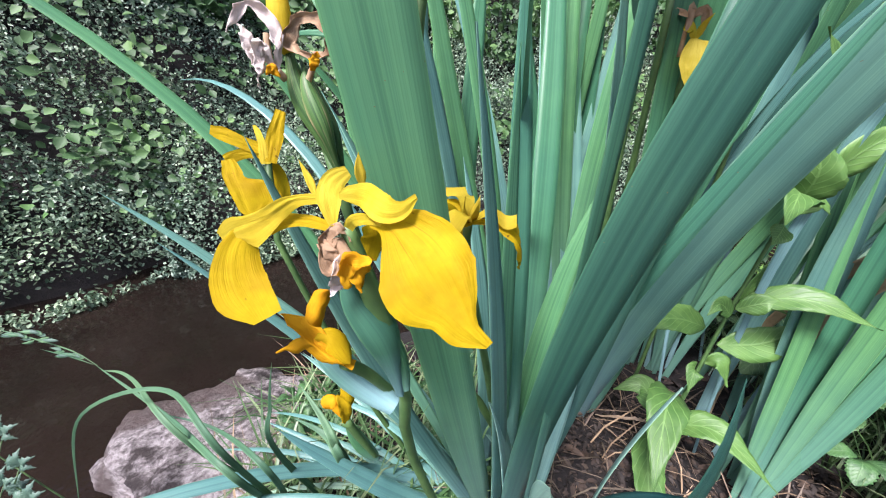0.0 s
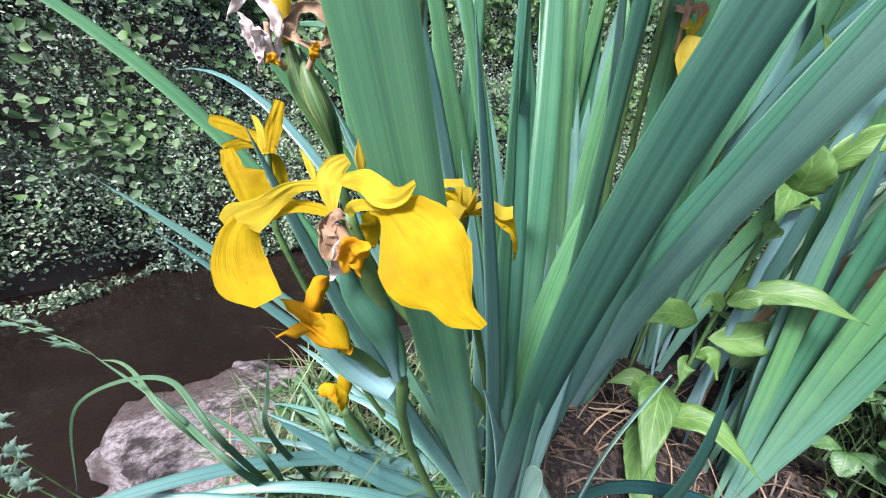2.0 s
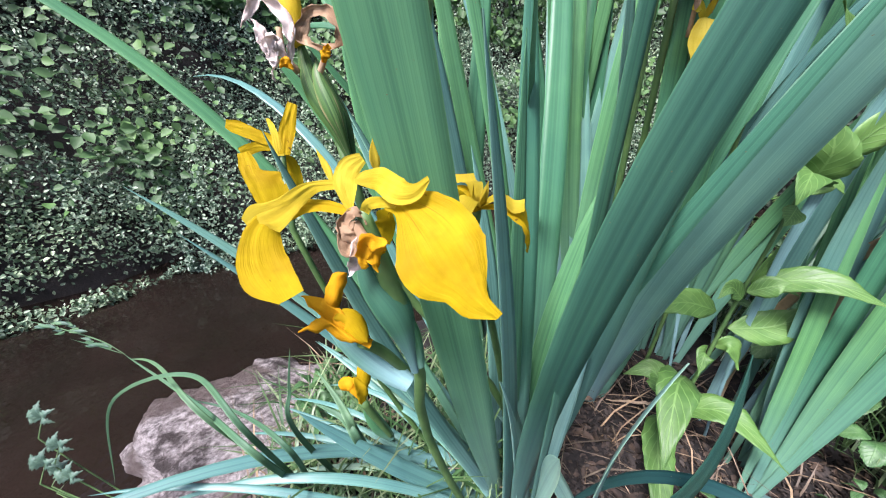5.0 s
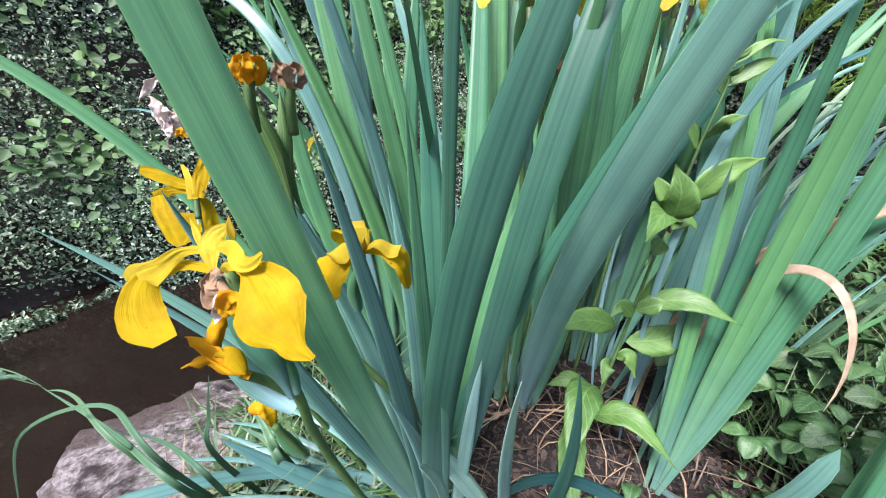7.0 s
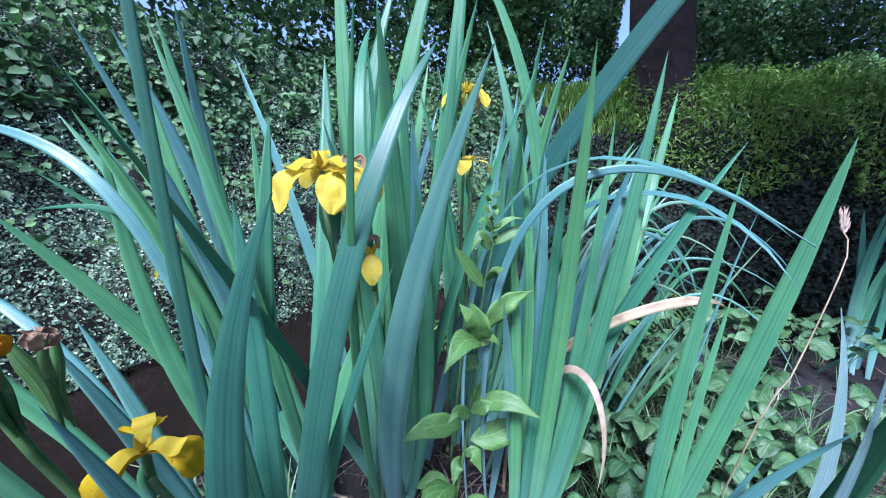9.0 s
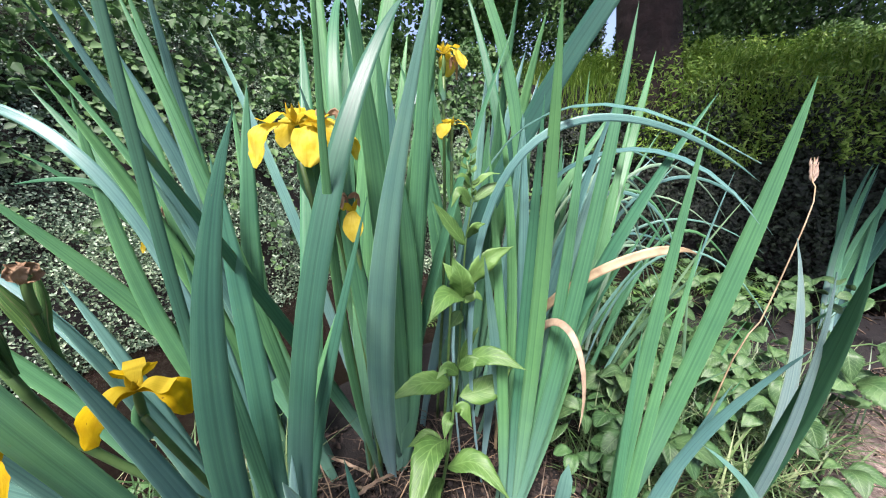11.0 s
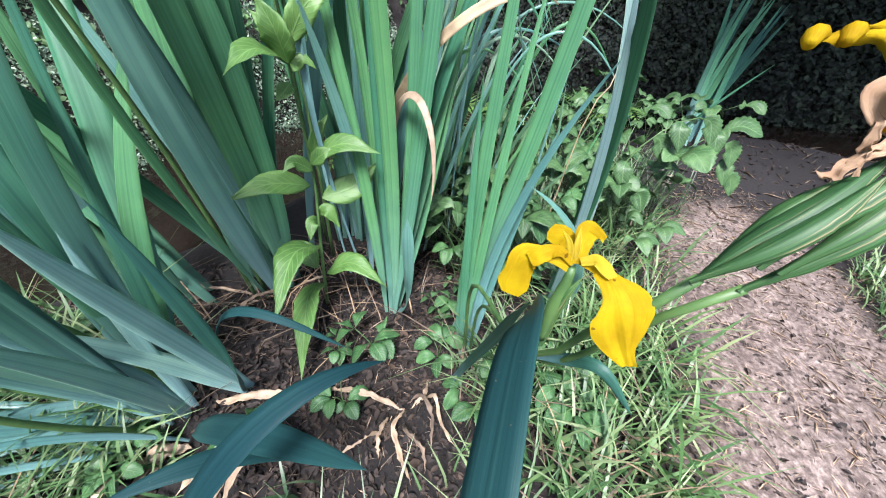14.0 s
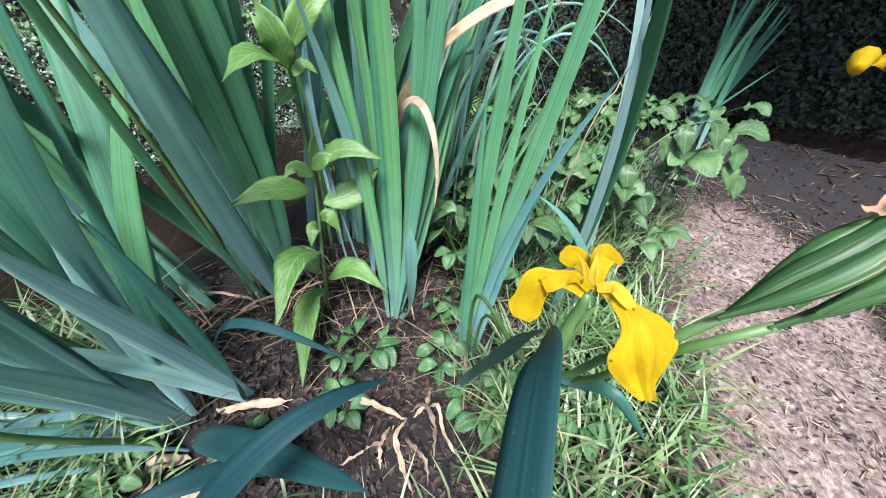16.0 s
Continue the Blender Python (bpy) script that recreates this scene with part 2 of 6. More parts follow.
M_BARK = plain("dark_bark", (0.01, 0.006, 0.0055), (0.034, 0.021, 0.019), 9, 0.9, 1.0, 0.03)
M_STEM = plain("green_stem", (0.035, 0.088, 0.025), (0.075, 0.15, 0.042), 50, 0.5, 0.3, 0.001)
M_DRYLEAF = plain("bleached_leaf", (0.17, 0.125, 0.075), (0.38, 0.3, 0.2), 45, 0.6, 0.4, 0.001)


def foliage(name, dark, light, bright, let=0.2, rough=0.45):
    """Small massed leaves: hue from leaf to leaf."""
    m, nt, b = mat(name)
    g = nt.nodes.new("ShaderNodeNewGeometry").outputs["Random Per Island"]
    c = ramp(nt, g, [(0.0, dark), (0.6, light), (1.0, bright)])
    c = mix(nt, c, ramp(nt, noise_tex(nt, coords(nt), 1.7, 3), [(0.3, (0.6, 0.65, 0.7)), (0.7, (1.25, 1.2, 1.0))]), 1.0, "MULTIPLY")
    nt.links.new(c, b.inputs["Base Color"])
    b.inputs["Roughness"].default_value = rough
    thin(nt, b, c, let)
    return m


M_SMALL = foliage("small_shrub_leaf", (0.06, 0.12, 0.076), (0.15, 0.235, 0.16), (0.3, 0.4, 0.29))
M_BRAMBLE = foliage("bramble_leaf", (0.03, 0.085, 0.028), (0.07, 0.165, 0.055), (0.125, 0.25, 0.085), 0.35, 0.6)
M_FERN = foliage("fern_leaf", (0.05, 0.12, 0.03), (0.09, 0.19, 0.045), (0.13, 0.25, 0.06))
M_MEADOW = foliage("meadow_blade", (0.1, 0.22, 0.034), (0.21, 0.38, 0.062), (0.34, 0.5, 0.11), 0.4)
M_TURF = foliage("path_grass", (0.035, 0.095, 0.035), (0.09, 0.18, 0.065), (0.25, 0.32, 0.18), 0.25)
# ivy green lowered to near black: the tree's shade is put into the colour
M_IVY_SHADED = foliage("shaded_ivy_leaf", (0.005, 0.01, 0.006), (0.01, 0.021, 0.012), (0.026, 0.046, 0.024), 0.1, 0.8)
M_CONIFER = foliage("conifer_needle", (0.015, 0.035, 0.025), (0.03, 0.065, 0.04), (0.06, 0.1, 0.06))


def ground_material():
    """Loam with litter by the plants, trodden sandy earth on the path."""
    m, nt, b = mat("earth")
    o = coords(nt)
    sand = nt.nodes.new("ShaderNodeAttribute")
    sand.attribute_name = "trodden"
    n1, n2, n3 = noise_tex(nt, o, 95, 8, 0.68), noise_tex(nt, o, 9, 5), noise_tex(nt, o, 240, 3)
    # dark soil tone, lowered further to hold the shade under the plants
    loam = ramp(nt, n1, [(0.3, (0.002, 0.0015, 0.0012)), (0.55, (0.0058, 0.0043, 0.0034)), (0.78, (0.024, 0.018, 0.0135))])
    trod = ramp(nt, n1, [(0.32, (0.045, 0.033, 0.027)), (0.5, (0.145, 0.115, 0.098)), (0.68, (0.33, 0.28, 0.245))])
    trod = mix(nt, trod, ramp(nt, n2, [(0.35, (0.72, 0.68, 0.66)), (0.65, (1.12, 1.1, 1.08))]), 1.0, "MULTIPLY")
    trod = mix(nt, trod, (0.12, 0.075, 0.05), ramp(nt, n3, [(0.64, (0, 0, 0)), (0.7, (0.8, 0.8, 0.8))]))
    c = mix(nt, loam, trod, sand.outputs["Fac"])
    nt.links.new(c, b.inputs["Base Color"])
    b.inputs["Roughness"].default_value = 0.9
    bump(nt, b, n1, 0.8, 0.005)
    return m


M_EARTH = ground_material()
M_WATER, nt, b = mat("brown_water")
c = ramp(nt, noise_tex(nt, coords(nt), 1.6, 4), [(0.35, (0.006, 0.0045, 0.0035)), (0.7, (0.014, 0.0095, 0.0075))])
nt.links.new(c, b.inputs["Base Color"])
b.inputs["Roughness"].default_value, b.inputs["IOR"].default_value = 0.05, 1.33
b.inputs["Specular IOR Level"].default_value = 0.35
bump(nt, b, noise_tex(nt, coords(nt), 22, 2), 0.12, 0.01)


# ---- builders ----
def link(name, verts, faces, material, parent=None, label="", uv=None, smooth=True):
    me = bpy.data.meshes.new(name)
    me.from_pydata([tuple(v) for v in verts], [], faces)
    if uv is not None:
        layer = me.uv_layers.new(name="UVMap")
        idx = np.empty(len(me.loops), dtype=np.int32)
        me.loops.foreach_get("vertex_index", idx)
        layer.data.foreach_set("uv", np.asarray(uv, dtype=np.float32)[idx].ravel())
    if smooth:
        me.polygons.foreach_set("use_smooth", [True] * len(me.polygons))
    me.materials.append(material)
    me.update()
    ob = new(name, me)
    if parent is not None:
        ob.parent = parent
        if parent.parent is None:
            ob.matrix_parent_inverse = Matrix.Translation(parent.location).inverted()
    if label:
        ob["label"] = label
    return ob


def thing(name, at_, label, category, group=""):
    ob = new(name)
    ob.location = at_
    ob.empty_display_size = 0.02
    return tagged(ob, label, category, group)


def smoothstep(a, b_, x):
    k = np.clip((x - a) / (b_ - a), 0, 1)
    return k * k * (3 - 2 * k)


def along(ctrl, s, hull=False):
    """A smooth curve: a Bezier in the hull of its points, or one that runs through them all."""
    c = [np.asarray(q, float) for q in ctrl]
    if hull or len(c) == 2:
        pts = [np.repeat(q[None], len(s), 0) for q in c]
        k = s[:, None]
        while len(pts) > 1:
            pts = [(1 - k) * p + k * q for p, q in zip(pts[:-1], pts[1:])]
        return pts[0]
    leg = np.array([np.linalg.norm(q - p) for p, q in zip(c[:-1], c[1:])])
    u = np.concatenate([[0], np.cumsum(leg)]) / leg.sum()
    ext = [2 * c[0] - c[1]] + c + [2 * c[-1] - c[-2]]
    out = np.empty((len(s), 3))
    for i, x in enumerate(s):
        j = min(int(np.searchsorted(u, x, side="right")) - 1, len(leg) - 1)
        t = (x - u[j]) / (u[j + 1] - u[j])
        p0, p1, p2, p3 = ext[j:j + 4]
        out[i] = 0.5 * (2 * p1 + (p2 - p0) * t + (2 * p0 - 5 * p1 + 4 * p2 - p3) * t * t + (3 * p1 - p0 - 3 * p2 + p3) * t ** 3)
    return out


PROFILE = {
    "sword": lambda s: (0.36 + 0.64 * smoothstep(0, 0.32, s)) * np.clip(1 - np.clip((s - 0.5) / 0.5, 0, 1) ** 1.8, 0, 1) ** 0.8,
    "strap": lambda s: (0.5 + 0.5 * smoothstep(0, 0.3, s)) * (1 - 0.9 * smoothstep(0.75, 1, s)),
    "blunt": lambda s: (0.6 + 0.4 * smoothstep(0, 0.3, s)) * np.sqrt(np.clip(1 - np.clip((s - 0.86) / 0.14, 0, 1) ** 2, 0, 1)),
    "lance": lambda s: np.sin(np.pi * np.clip(s, 0, 1) ** 0.72) ** 1.25 + 0.03,
    "oval": lambda s: np.sin(np.pi * np.clip(s, 0, 1) ** 0.9) ** 0.6 + 0.02,
    "fall": lambda s: (0.26 + 0.74 * smoothstep(0.06, 0.36, s)) * np.sqrt(np.clip(1 - np.clip((s - 0.66) / 0.34, 0, 1) ** 2.2, 0.004, 1)),
    "leaflet": lambda s: np.sin(np.pi * np.clip(s, 0, 1) ** 0.75) ** 0.95 + 0.02,
    "obovate": lambda s: np.sin(np.pi * np.clip(s, 0, 1) ** 1.15) ** 0.75 + 0.02,
    "arm": lambda s: (0.42 + 0.58 * smoothstep(0.1, 0.7, s)) * np.sqrt(np.clip(1 - np.clip((s - 0.75) / 0.25, 0, 1) ** 3, 0.02, 1)),
    "spathe": lambda s: np.sin(np.pi * (0.12 + 0.88 * s)) ** 0.7 * (1 - 0.3 * s) + 0.03,
    "sheath": lambda s: (0.25 + 0.75 * smoothstep(0, 0.55, s)) * np.clip(1 - np.clip((s - 0.55) / 0.45, 0, 1) ** 1.7, 0.01, 1),
    "bud": lambda s: np.sin(np.pi * (0.1 + 0.88 * s)) ** 0.8 + 0.03,
}
EYES = np.array([0.2, -0.05, 0.62])


def ribbon(name, ctrl, width, material, parent=None, profile="sword", face=None, turn=0.0, fold=0.0, cup=0.0,
           ruffle=0.0, teeth=0.0, ragged=0.0, crumple=0.0, nv=16, nu=4, thick=0.0012, label="", rnd=None, hull=False):
    """A blade along a curve: width by profile, folded at the rib, cupped, ruffled at its edges, with real thickness."""
    rnd = rnd or random.Random(str(ctrl) + name)
    s = np.linspace(0, 1, nv + 1)
    p = along(ctrl, s, hull)
    tan = np.gradient(p, axis=0)
    tan /= np.linalg.norm(tan, axis=1)[:, None] + 1e-9
    f = np.asarray(face, float) if face is not None else EYES - p.mean(0)
    f = f / (np.linalg.norm(f) + 1e-9)
    side = np.cross(tan, f)
    side /= np.linalg.norm(side, axis=1)[:, None] + 1e-9
    nrm = np.cross(side, tan)
    t0, t1 = turn if isinstance(turn, tuple) else (turn, turn)
    ang = np.radians(t0 + (t1 - t0) * s)[:, None]
    side, nrm = side * np.cos(ang) + nrm * np.sin(ang), nrm * np.cos(ang) - side * np.sin(ang)
    half = 0.5 * width * PROFILE[profile](s)
    if teeth:
        half = half * (1 + teeth * np.array([(i % 2) * 2 - 1 for i in range(nv + 1)]))
    if ragged:
        half = half * (1 + ragged * np.array([rnd.uniform(-1, 1) for _ in s]))
    ph = rnd.uniform(0, 6.28)
    us = np.linspace(-1, 1, nu + 1)
    front, back, uv = [], [], []
    for i in range(nv + 1):
        for u in us:
            lift = fold * abs(u) * half[i] + cup * u * u * half[i]
            lift += ruffle * width * u * u * (math.sin(ph + 9 * s[i] + (2.1 if u > 0 else 0)) + 0.5 * math.sin(2 * ph + 23 * s[i] - (1.3 if u > 0 else 0)))
            th = thick * (1 - 0.75 * abs(u)) * (1 - 0.6 * s[i])
            q = p[i] + side[i] * u * half[i] + nrm[i] * lift
            if crumple:
                q = q + crumple * np.array(noise.noise_vector(Vector(q) * 150)) + crumple * 0.5 * np.array(noise.noise_vector(Vector(q) * 420))
            front.append(q + nrm[i] * th)
            back.append(q - nrm[i] * th)
            uv.append(((u + 1) / 2, s[i]))
    n, w = len(front), nu + 1
    faces = []
    for i in range(nv):
        for j in range(nu):
            a = i * w + j
            faces.append((a, a + 1, a + w + 1, a + w))
            faces.append((n + a, n + a + w, n + a + w + 1, n + a + 1))
        for j, flip in ((0, False), (nu, True)):
            a = i * w + j
            quad = (a, a + w, n + a + w, n + a)
            faces.append(quad[::-1] if flip else quad)
    return link(name, front + back, faces, material, parent, label, uv + uv)


def petal(name, ctrl, left, right, material, parent, face, rumple=0.05, nv=28, nu=14, seed=0):
    """A thin flat petal along a curve, with its own outline on each side, finely rumpled and frayed at the rim."""
    s = np.linspace(0, 1, nv + 1)
    p = along(ctrl, s)
    tan = np.gradient(p, axis=0)
    tan /= np.linalg.norm(tan, axis=1)[:, None] + 1e-9
    side = np.cross(tan, np.asarray(face, float))
    side /= np.linalg.norm(side, axis=1)[:, None] + 1e-9
    nrm = np.cross(side, tan)
    ks = np.linspace(0, 1, len(left))
    lw, rw = (along([(x, w, 0) for x, w in zip(ks, h)], s)[:, 1] for h in (left, right))
    wide = float(max(max(left), max(right)))
    front, uv = [], []
    for i in range(nv + 1):
        for u in np.linspace(-1, 1, nu + 1):
            w = max(lw[i] if u < 0 else rw[i], 0.0002)
            w *= 1 + 0.05 * abs(u) * noise.noise(Vector((s[i] * 34, 5.0 if u > 0 else 0.0, seed)))
            d = noise.noise(Vector((u * 2.2, s[i] * 2.6, seed))) + 0.35 * noise.noise(Vector((u * 6.5, s[i] * 3.5, seed + 7)))
            d += 0.5 * abs(u) ** 3 * noise.noise(Vector((s[i] * 11, 9.0 if u > 0 else 3.0, seed)))
            q = p[i] + side[i] * u * w + nrm[i] * rumple * wide * d * min(1.0, w / wide + 0.15)
            front.append(q)
            uv.append(((u + 1) / 2, s[i]))
    w = nu + 1
    faces = [(i * w + j, i * w + j + 1, (i + 1) * w + j + 1, (i + 1) * w + j) for i in range(nv) for j in range(nu)]
    return link(name, front, faces, material, parent, "", uv)


def tube(name, ctrl, r0, r1, material, parent=None, nv=10, sides=8, label="", bulge=0.0):
    s = np.linspace(0, 1, nv + 1)
    p = along(ctrl, s)
    tan = np.gradient(p, axis=0)
    tan /= np.linalg.norm(tan, axis=1)[:, None] + 1e-9
    up = np.array([0.31, 0.2, 0.93]) if abs(tan[0][2]) < 0.9 else np.array([1.0, 0.1, 0.0])
    a = np.cross(tan, up)
    a /= np.linalg.norm(a, axis=1)[:, None]
    b_ = np.cross(tan, a)
    verts, uv = [], []
    for i in range(nv + 1):
        r = r0 + (r1 - r0) * s[i] + bulge * math.sin(math.pi * s[i])
        for j in range(sides):
            t = 2 * math.pi * j / sides
            verts.append(p[i] + r * (a[i] * math.cos(t) + b_[i] * math.sin(t)))
            uv.append((j / sides, s[i]))
    faces = [(i * sides + j, i * sides + (j + 1) % sides, (i + 1) * sides + (j + 1) % sides, (i + 1) * sides + j)
             for i in range(nv) for j in range(sides)]
    faces.append(tuple(range(sides))[::-1])
    faces.append(tuple(nv * sides + j for j in range(sides)))
    return link(name, verts, faces, material, parent, label, uv)


def leaf(plant, base, ctrl, tip, width, turn=0.0, material=None, profile="sword", label=""):
    mid = ctrl if isinstance(ctrl, list) else [ctrl]
    base = (base[0], base[1], base[2] - 0.035)
    seen = EYES - (np.array(base) + np.array(tip)) / 2
    return ribbon("leaf", [base, *mid, tip], width * 0.92, material or M_BLADE, plant, profile, face=seen / np.linalg.norm(seen) + np.array([0, 0, 0.6]), turn=turn, fold=0.10,
                  thick=0.0016, nv=18, nu=4, label=label, hull=True)


def scatter(name, pos, nrm, size, material, label, category, shape=0.6, seed=0, lift=0.35, kind="stuff", droop=0.2):
    """Many small folded leaves as one mass: five corners each, at pos, facing about along nrm."""
    g = np.random.default_rng(seed)
    n = len(pos)
    nrm = nrm + g.normal(0, lift, (n, 3))
    nrm /= np.linalg.norm(nrm, axis=1)[:, None]
    d = g.normal(0, 1, (n, 3))
    d[:, 2] -= droop
    d -= nrm * (d * nrm).sum(1)[:, None]
    d /= np.linalg.norm(d, axis=1)[:, None]
    e = np.cross(nrm, d)
    size = np.asarray(size)[:, None]
    wid = size * shape * 0.5
    v = np.empty((n, 6, 3))
    v[:, 0] = pos - d * size * 0.5
    v[:, 1] = pos + e * wid - d * size * 0.12 + nrm * wid * 0.35
    v[:, 2] = pos - e * wid - d * size * 0.12 + nrm * wid * 0.35
    v[:, 3] = pos + e * wid * 0.72 + d * size * 0.22 + nrm * wid * 0.2
    v[:, 4] = pos - e * wid * 0.72 + d * size * 0.22 + nrm * wid * 0.2
    v[:, 5] = pos + d * size * 0.5 - nrm * size * 0.12
    k = np.arange(n)[:, None] * 6
    tri = np.concatenate([k + np.array(c) for c in ((0, 1, 3), (0, 3, 5), (0, 5, 4), (0, 4, 2))], 0)
    ob = link(name, v.reshape(-1, 3).tolist(), tri.tolist(), material)
    return tagged(ob, label, category, "", kind)


# ---- the lie of the land ----
STREAM = np.array([(-7.0, -8.0), (-3.2, -1.6), (-1.75, 0.1), (-1.05, 0.86), (-0.55, 1.3), (0.2, 1.75), (1.2, 1.95), (2.3, 1.7), (3.2, 1.1), (3.75, 0.0), (4.3, -2.0), (5.2, -8.0)])


def stream_side(x, y):
    """Distance from the stream's middle line: minus on the near bank, plus beyond."""
    x, y = np.asarray(x, float), np.asarray(y, float)
    best, sign = np.full(x.shape, 1e9), np.ones(x.shape)
    for (ax, ay), (bx, by) in zip(STREAM[:-1], STREAM[1:]):
        dx, dy = bx - ax, by - ay
        k = np.clip(((x - ax) * dx + (y - ay) * dy) / (dx * dx + dy * dy), 0, 1)
        ex, ey = x - ax - k * dx, y - ay - k * dy
        dist = np.hypot(ex, ey)
        near = dist < best
        sign = np.where(near, np.where(dx * ey - dy * ex > 0, 1.0, -1.0), sign)
        best = np.where(near, dist, best)
    return best * sign


WATER = -0.15


def wave(x, y, f, seed=0.0):
    return (np.sin(x * f + 1.3 * seed + 1.7 * np.sin(y * f * 0.7 + seed)) + np.sin(y * f * 1.13 + 2.1 * seed + 1.4 * np.sin(x * f * 0.8))) * 0.5


def land(x, y):
    """Height of the ground."""
    d = stream_side(x, y) + 0.05 * wave(x, y, 7)
    bank = smoothstep(-0.8, -0.38, d + 0.24 * smoothstep(-0.12, -0.4, x))
    z = 0.0 - 0.3 * bank + 0.012 * wave(x, y, 9, 1) + 0.006 * wave(x, y, 31, 2)
    far = np.clip(d - 0.4, 0, None)
    rise = np.where(far < 1.1, far * 1.55, 1.705 + (far - 1.1) * 0.2)
    return z + np.minimum(rise, 6.0) * smoothstep(0.38, 0.6, d) + 0.05 * wave(x, y, 3, 3) * smoothstep(0.5, 1.2, np.abs(d))


def trodden(x, y):
    """Where the path runs: 1 on it."""
    mid = (x - 0.95) * -0.5 + (y + 0.25) * 0.87
    lengthwise = (x - 0.95) * 0.87 + (y + 0.25) * 0.5
    half = 0.2 + 0.06 * np.clip(lengthwise, 0, 1.2)
    d = np.abs(mid) + 0.9 * np.clip(lengthwise - 0.66, 0, None) + 0.04 * wave(x, y, 12, 4) + 0.02 * wave(x, y, 37, 5)
    return 1 - smoothstep(half - 0.07, half + 0.06, d)


def steps(a, b_, fine, out):
    mid = np.arange(a, b_ + 1e-6, fine)
    grow = np.cumsum(fine * 1.22 ** np.arange(1, 40))
    grow = grow[grow < out]
    return np.concatenate([(a - grow)[::-1], mid, b_ + grow])


gx, gy = steps(-2.2, 3.4, 0.035, 60), steps(-1.2, 3.2, 0.035, 60)
GX, GY = np.meshgrid(gx, gy)
GZ = land(GX, GY)
nx, ny = len(gx), len(gy)
gv = np.stack([GX.ravel(), GY.ravel(), GZ.ravel()], 1)
ii = (np.arange(ny - 1)[:, None] * nx + np.arange(nx - 1)[None]).ravel()
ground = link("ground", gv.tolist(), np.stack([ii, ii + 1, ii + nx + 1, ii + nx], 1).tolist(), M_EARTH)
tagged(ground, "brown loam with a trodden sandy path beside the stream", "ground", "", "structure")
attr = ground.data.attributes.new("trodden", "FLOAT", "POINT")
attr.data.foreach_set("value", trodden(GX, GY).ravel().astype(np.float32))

wx = np.linspace(-6, 7, 66)
wy = np.linspace(-5, 4, 46)
WX, WY = np.meshgrid(wx, wy)
WZ = WATER + 0.002 * wave(WX, WY, 14, 6)
jj = (np.arange(45)[:, None] * 66 + np.arange(65)[None]).ravel()
keep = np.abs(stream_side(WX, WY)).ravel() < 1.0
quads = np.stack([jj, jj + 1, jj + 67, jj + 66], 1)
quads = quads[keep[quads].all(1)]
tagged(link("water", np.stack([WX.ravel(), WY.ravel(), WZ.ravel()], 1).tolist(), quads.tolist(), M_WATER),
       "dark brown still water of a small stream", "water", "", "structure")

# ---- stone at the water's edge ----
def boulder(at_, size, seed, label, squash=0.5):
    g = random.Random(seed)
    bm = bmesh.new()
    bmesh.ops.create_icosphere(bm, subdivisions=6, radius=1.0)
    off = Vector((g.uniform(0, 50), g.uniform(0, 50), g.uniform(0, 50)))
    for v in bm.verts:
        n = v.co.copy()
        k = 1 + 0.34 * noise.noise(n * 1.3 + off) + 0.16 * noise.noise(n * 3.7 + off) + 0.09 * abs(noise.noise(n * 6 + off)) + 0.05 * noise.noise(n * 11 + off) - 0.07 * max(0, abs(noise.noise(n * 9 + off * 2)) * -8 + 0.6) + 0.035 * abs(noise.noise(n * 19 + off)) + 0.02 * noise.noise(n * 43 + off)
        v.co = Vector((n.x * size[0] * k, n.y * size[1] * k, n.z * size[2] * k))
        top = size[2] * squash
        if v.co.z > top:
            v.co.z = top + (v.co.z - top) * 0.3
    me = bpy.data.meshes.new("stone")
    bm.to_mesh(me)
    bm.free()
    me.polygons.foreach_set("use_smooth", [True] * len(me.polygons))
    me.materials.append(M_ROCK)
    ob = new("stone", me)
    ob.location = at_
    ob.rotation_euler = (0.1, -0.12, g.uniform(0, 6))
    return tagged(ob, label, "stone")


boulder((-0.375, 0.5, -0.165), (0.255, 0.27, 0.17), 3, "grey weathered flat stone at the water's edge")

# ---- growth on the far bank ----
def bank_points(n, x0, x1, lo, hi, seed, jitter=0.05):
    """Places on the far slope between lo and hi metres beyond the stream's middle."""
    g = np.random.default_rng(seed)
    x = g.uniform(x0, x1, n * 6)
    y = g.uniform(-1.5, 5.0, n * 6)
    d = stream_side(x, y)
    ok = (d > lo) & (d < hi)
    x, y = x[ok][:n], y[ok][:n]
    e = 0.02
    z = land(x, y)
    nr = np.stack([-(land(x + e, y) - z) / e, -(land(x, y + e) - z) / e, np.ones_like(x)], 1)
    nr /= np.linalg.norm(nr, axis=1)[:, None]
    lump = 0.13 + 0.13 * wave(x, y, 5, 8) + 0.06 * wave(x, y, 13, 9)
    h = np.clip(g.uniform(0, 1, len(x)) ** 0.6 * (0.06 + lump), 0, None) + g.normal(0, jitter * 0.3, len(x))
    return np.stack([x, y, z], 1) + nr * h[:, None], nr


P, NR = bank_points(215000, -2.9, 1.6, 0.27, 1.6, 11)
keep = wave(P[:, 0] * 1.6, P[:, 1] + P[:, 2] * 1.3, 6.1, 12) < 0.78
P, NR = P[keep], NR[keep]
scatter("bank_shrub", P, NR, np.random.default_rng(1).uniform(0.009, 0.022, len(P)), M_SMALL, "grey-green small-leaved creeping shrub covering the far bank", "shrub", 0.6, 21, 0.8)


def sprays(n, x0, x1, lo, hi, seed, out):
    """Trailing shoots on the far bank: each a short curved run of broad leaves."""
    g = np.random.default_rng(seed)
    p0, n0 = bank_points(n, x0, x1, lo, hi, seed)
    pos, nrm = [], []
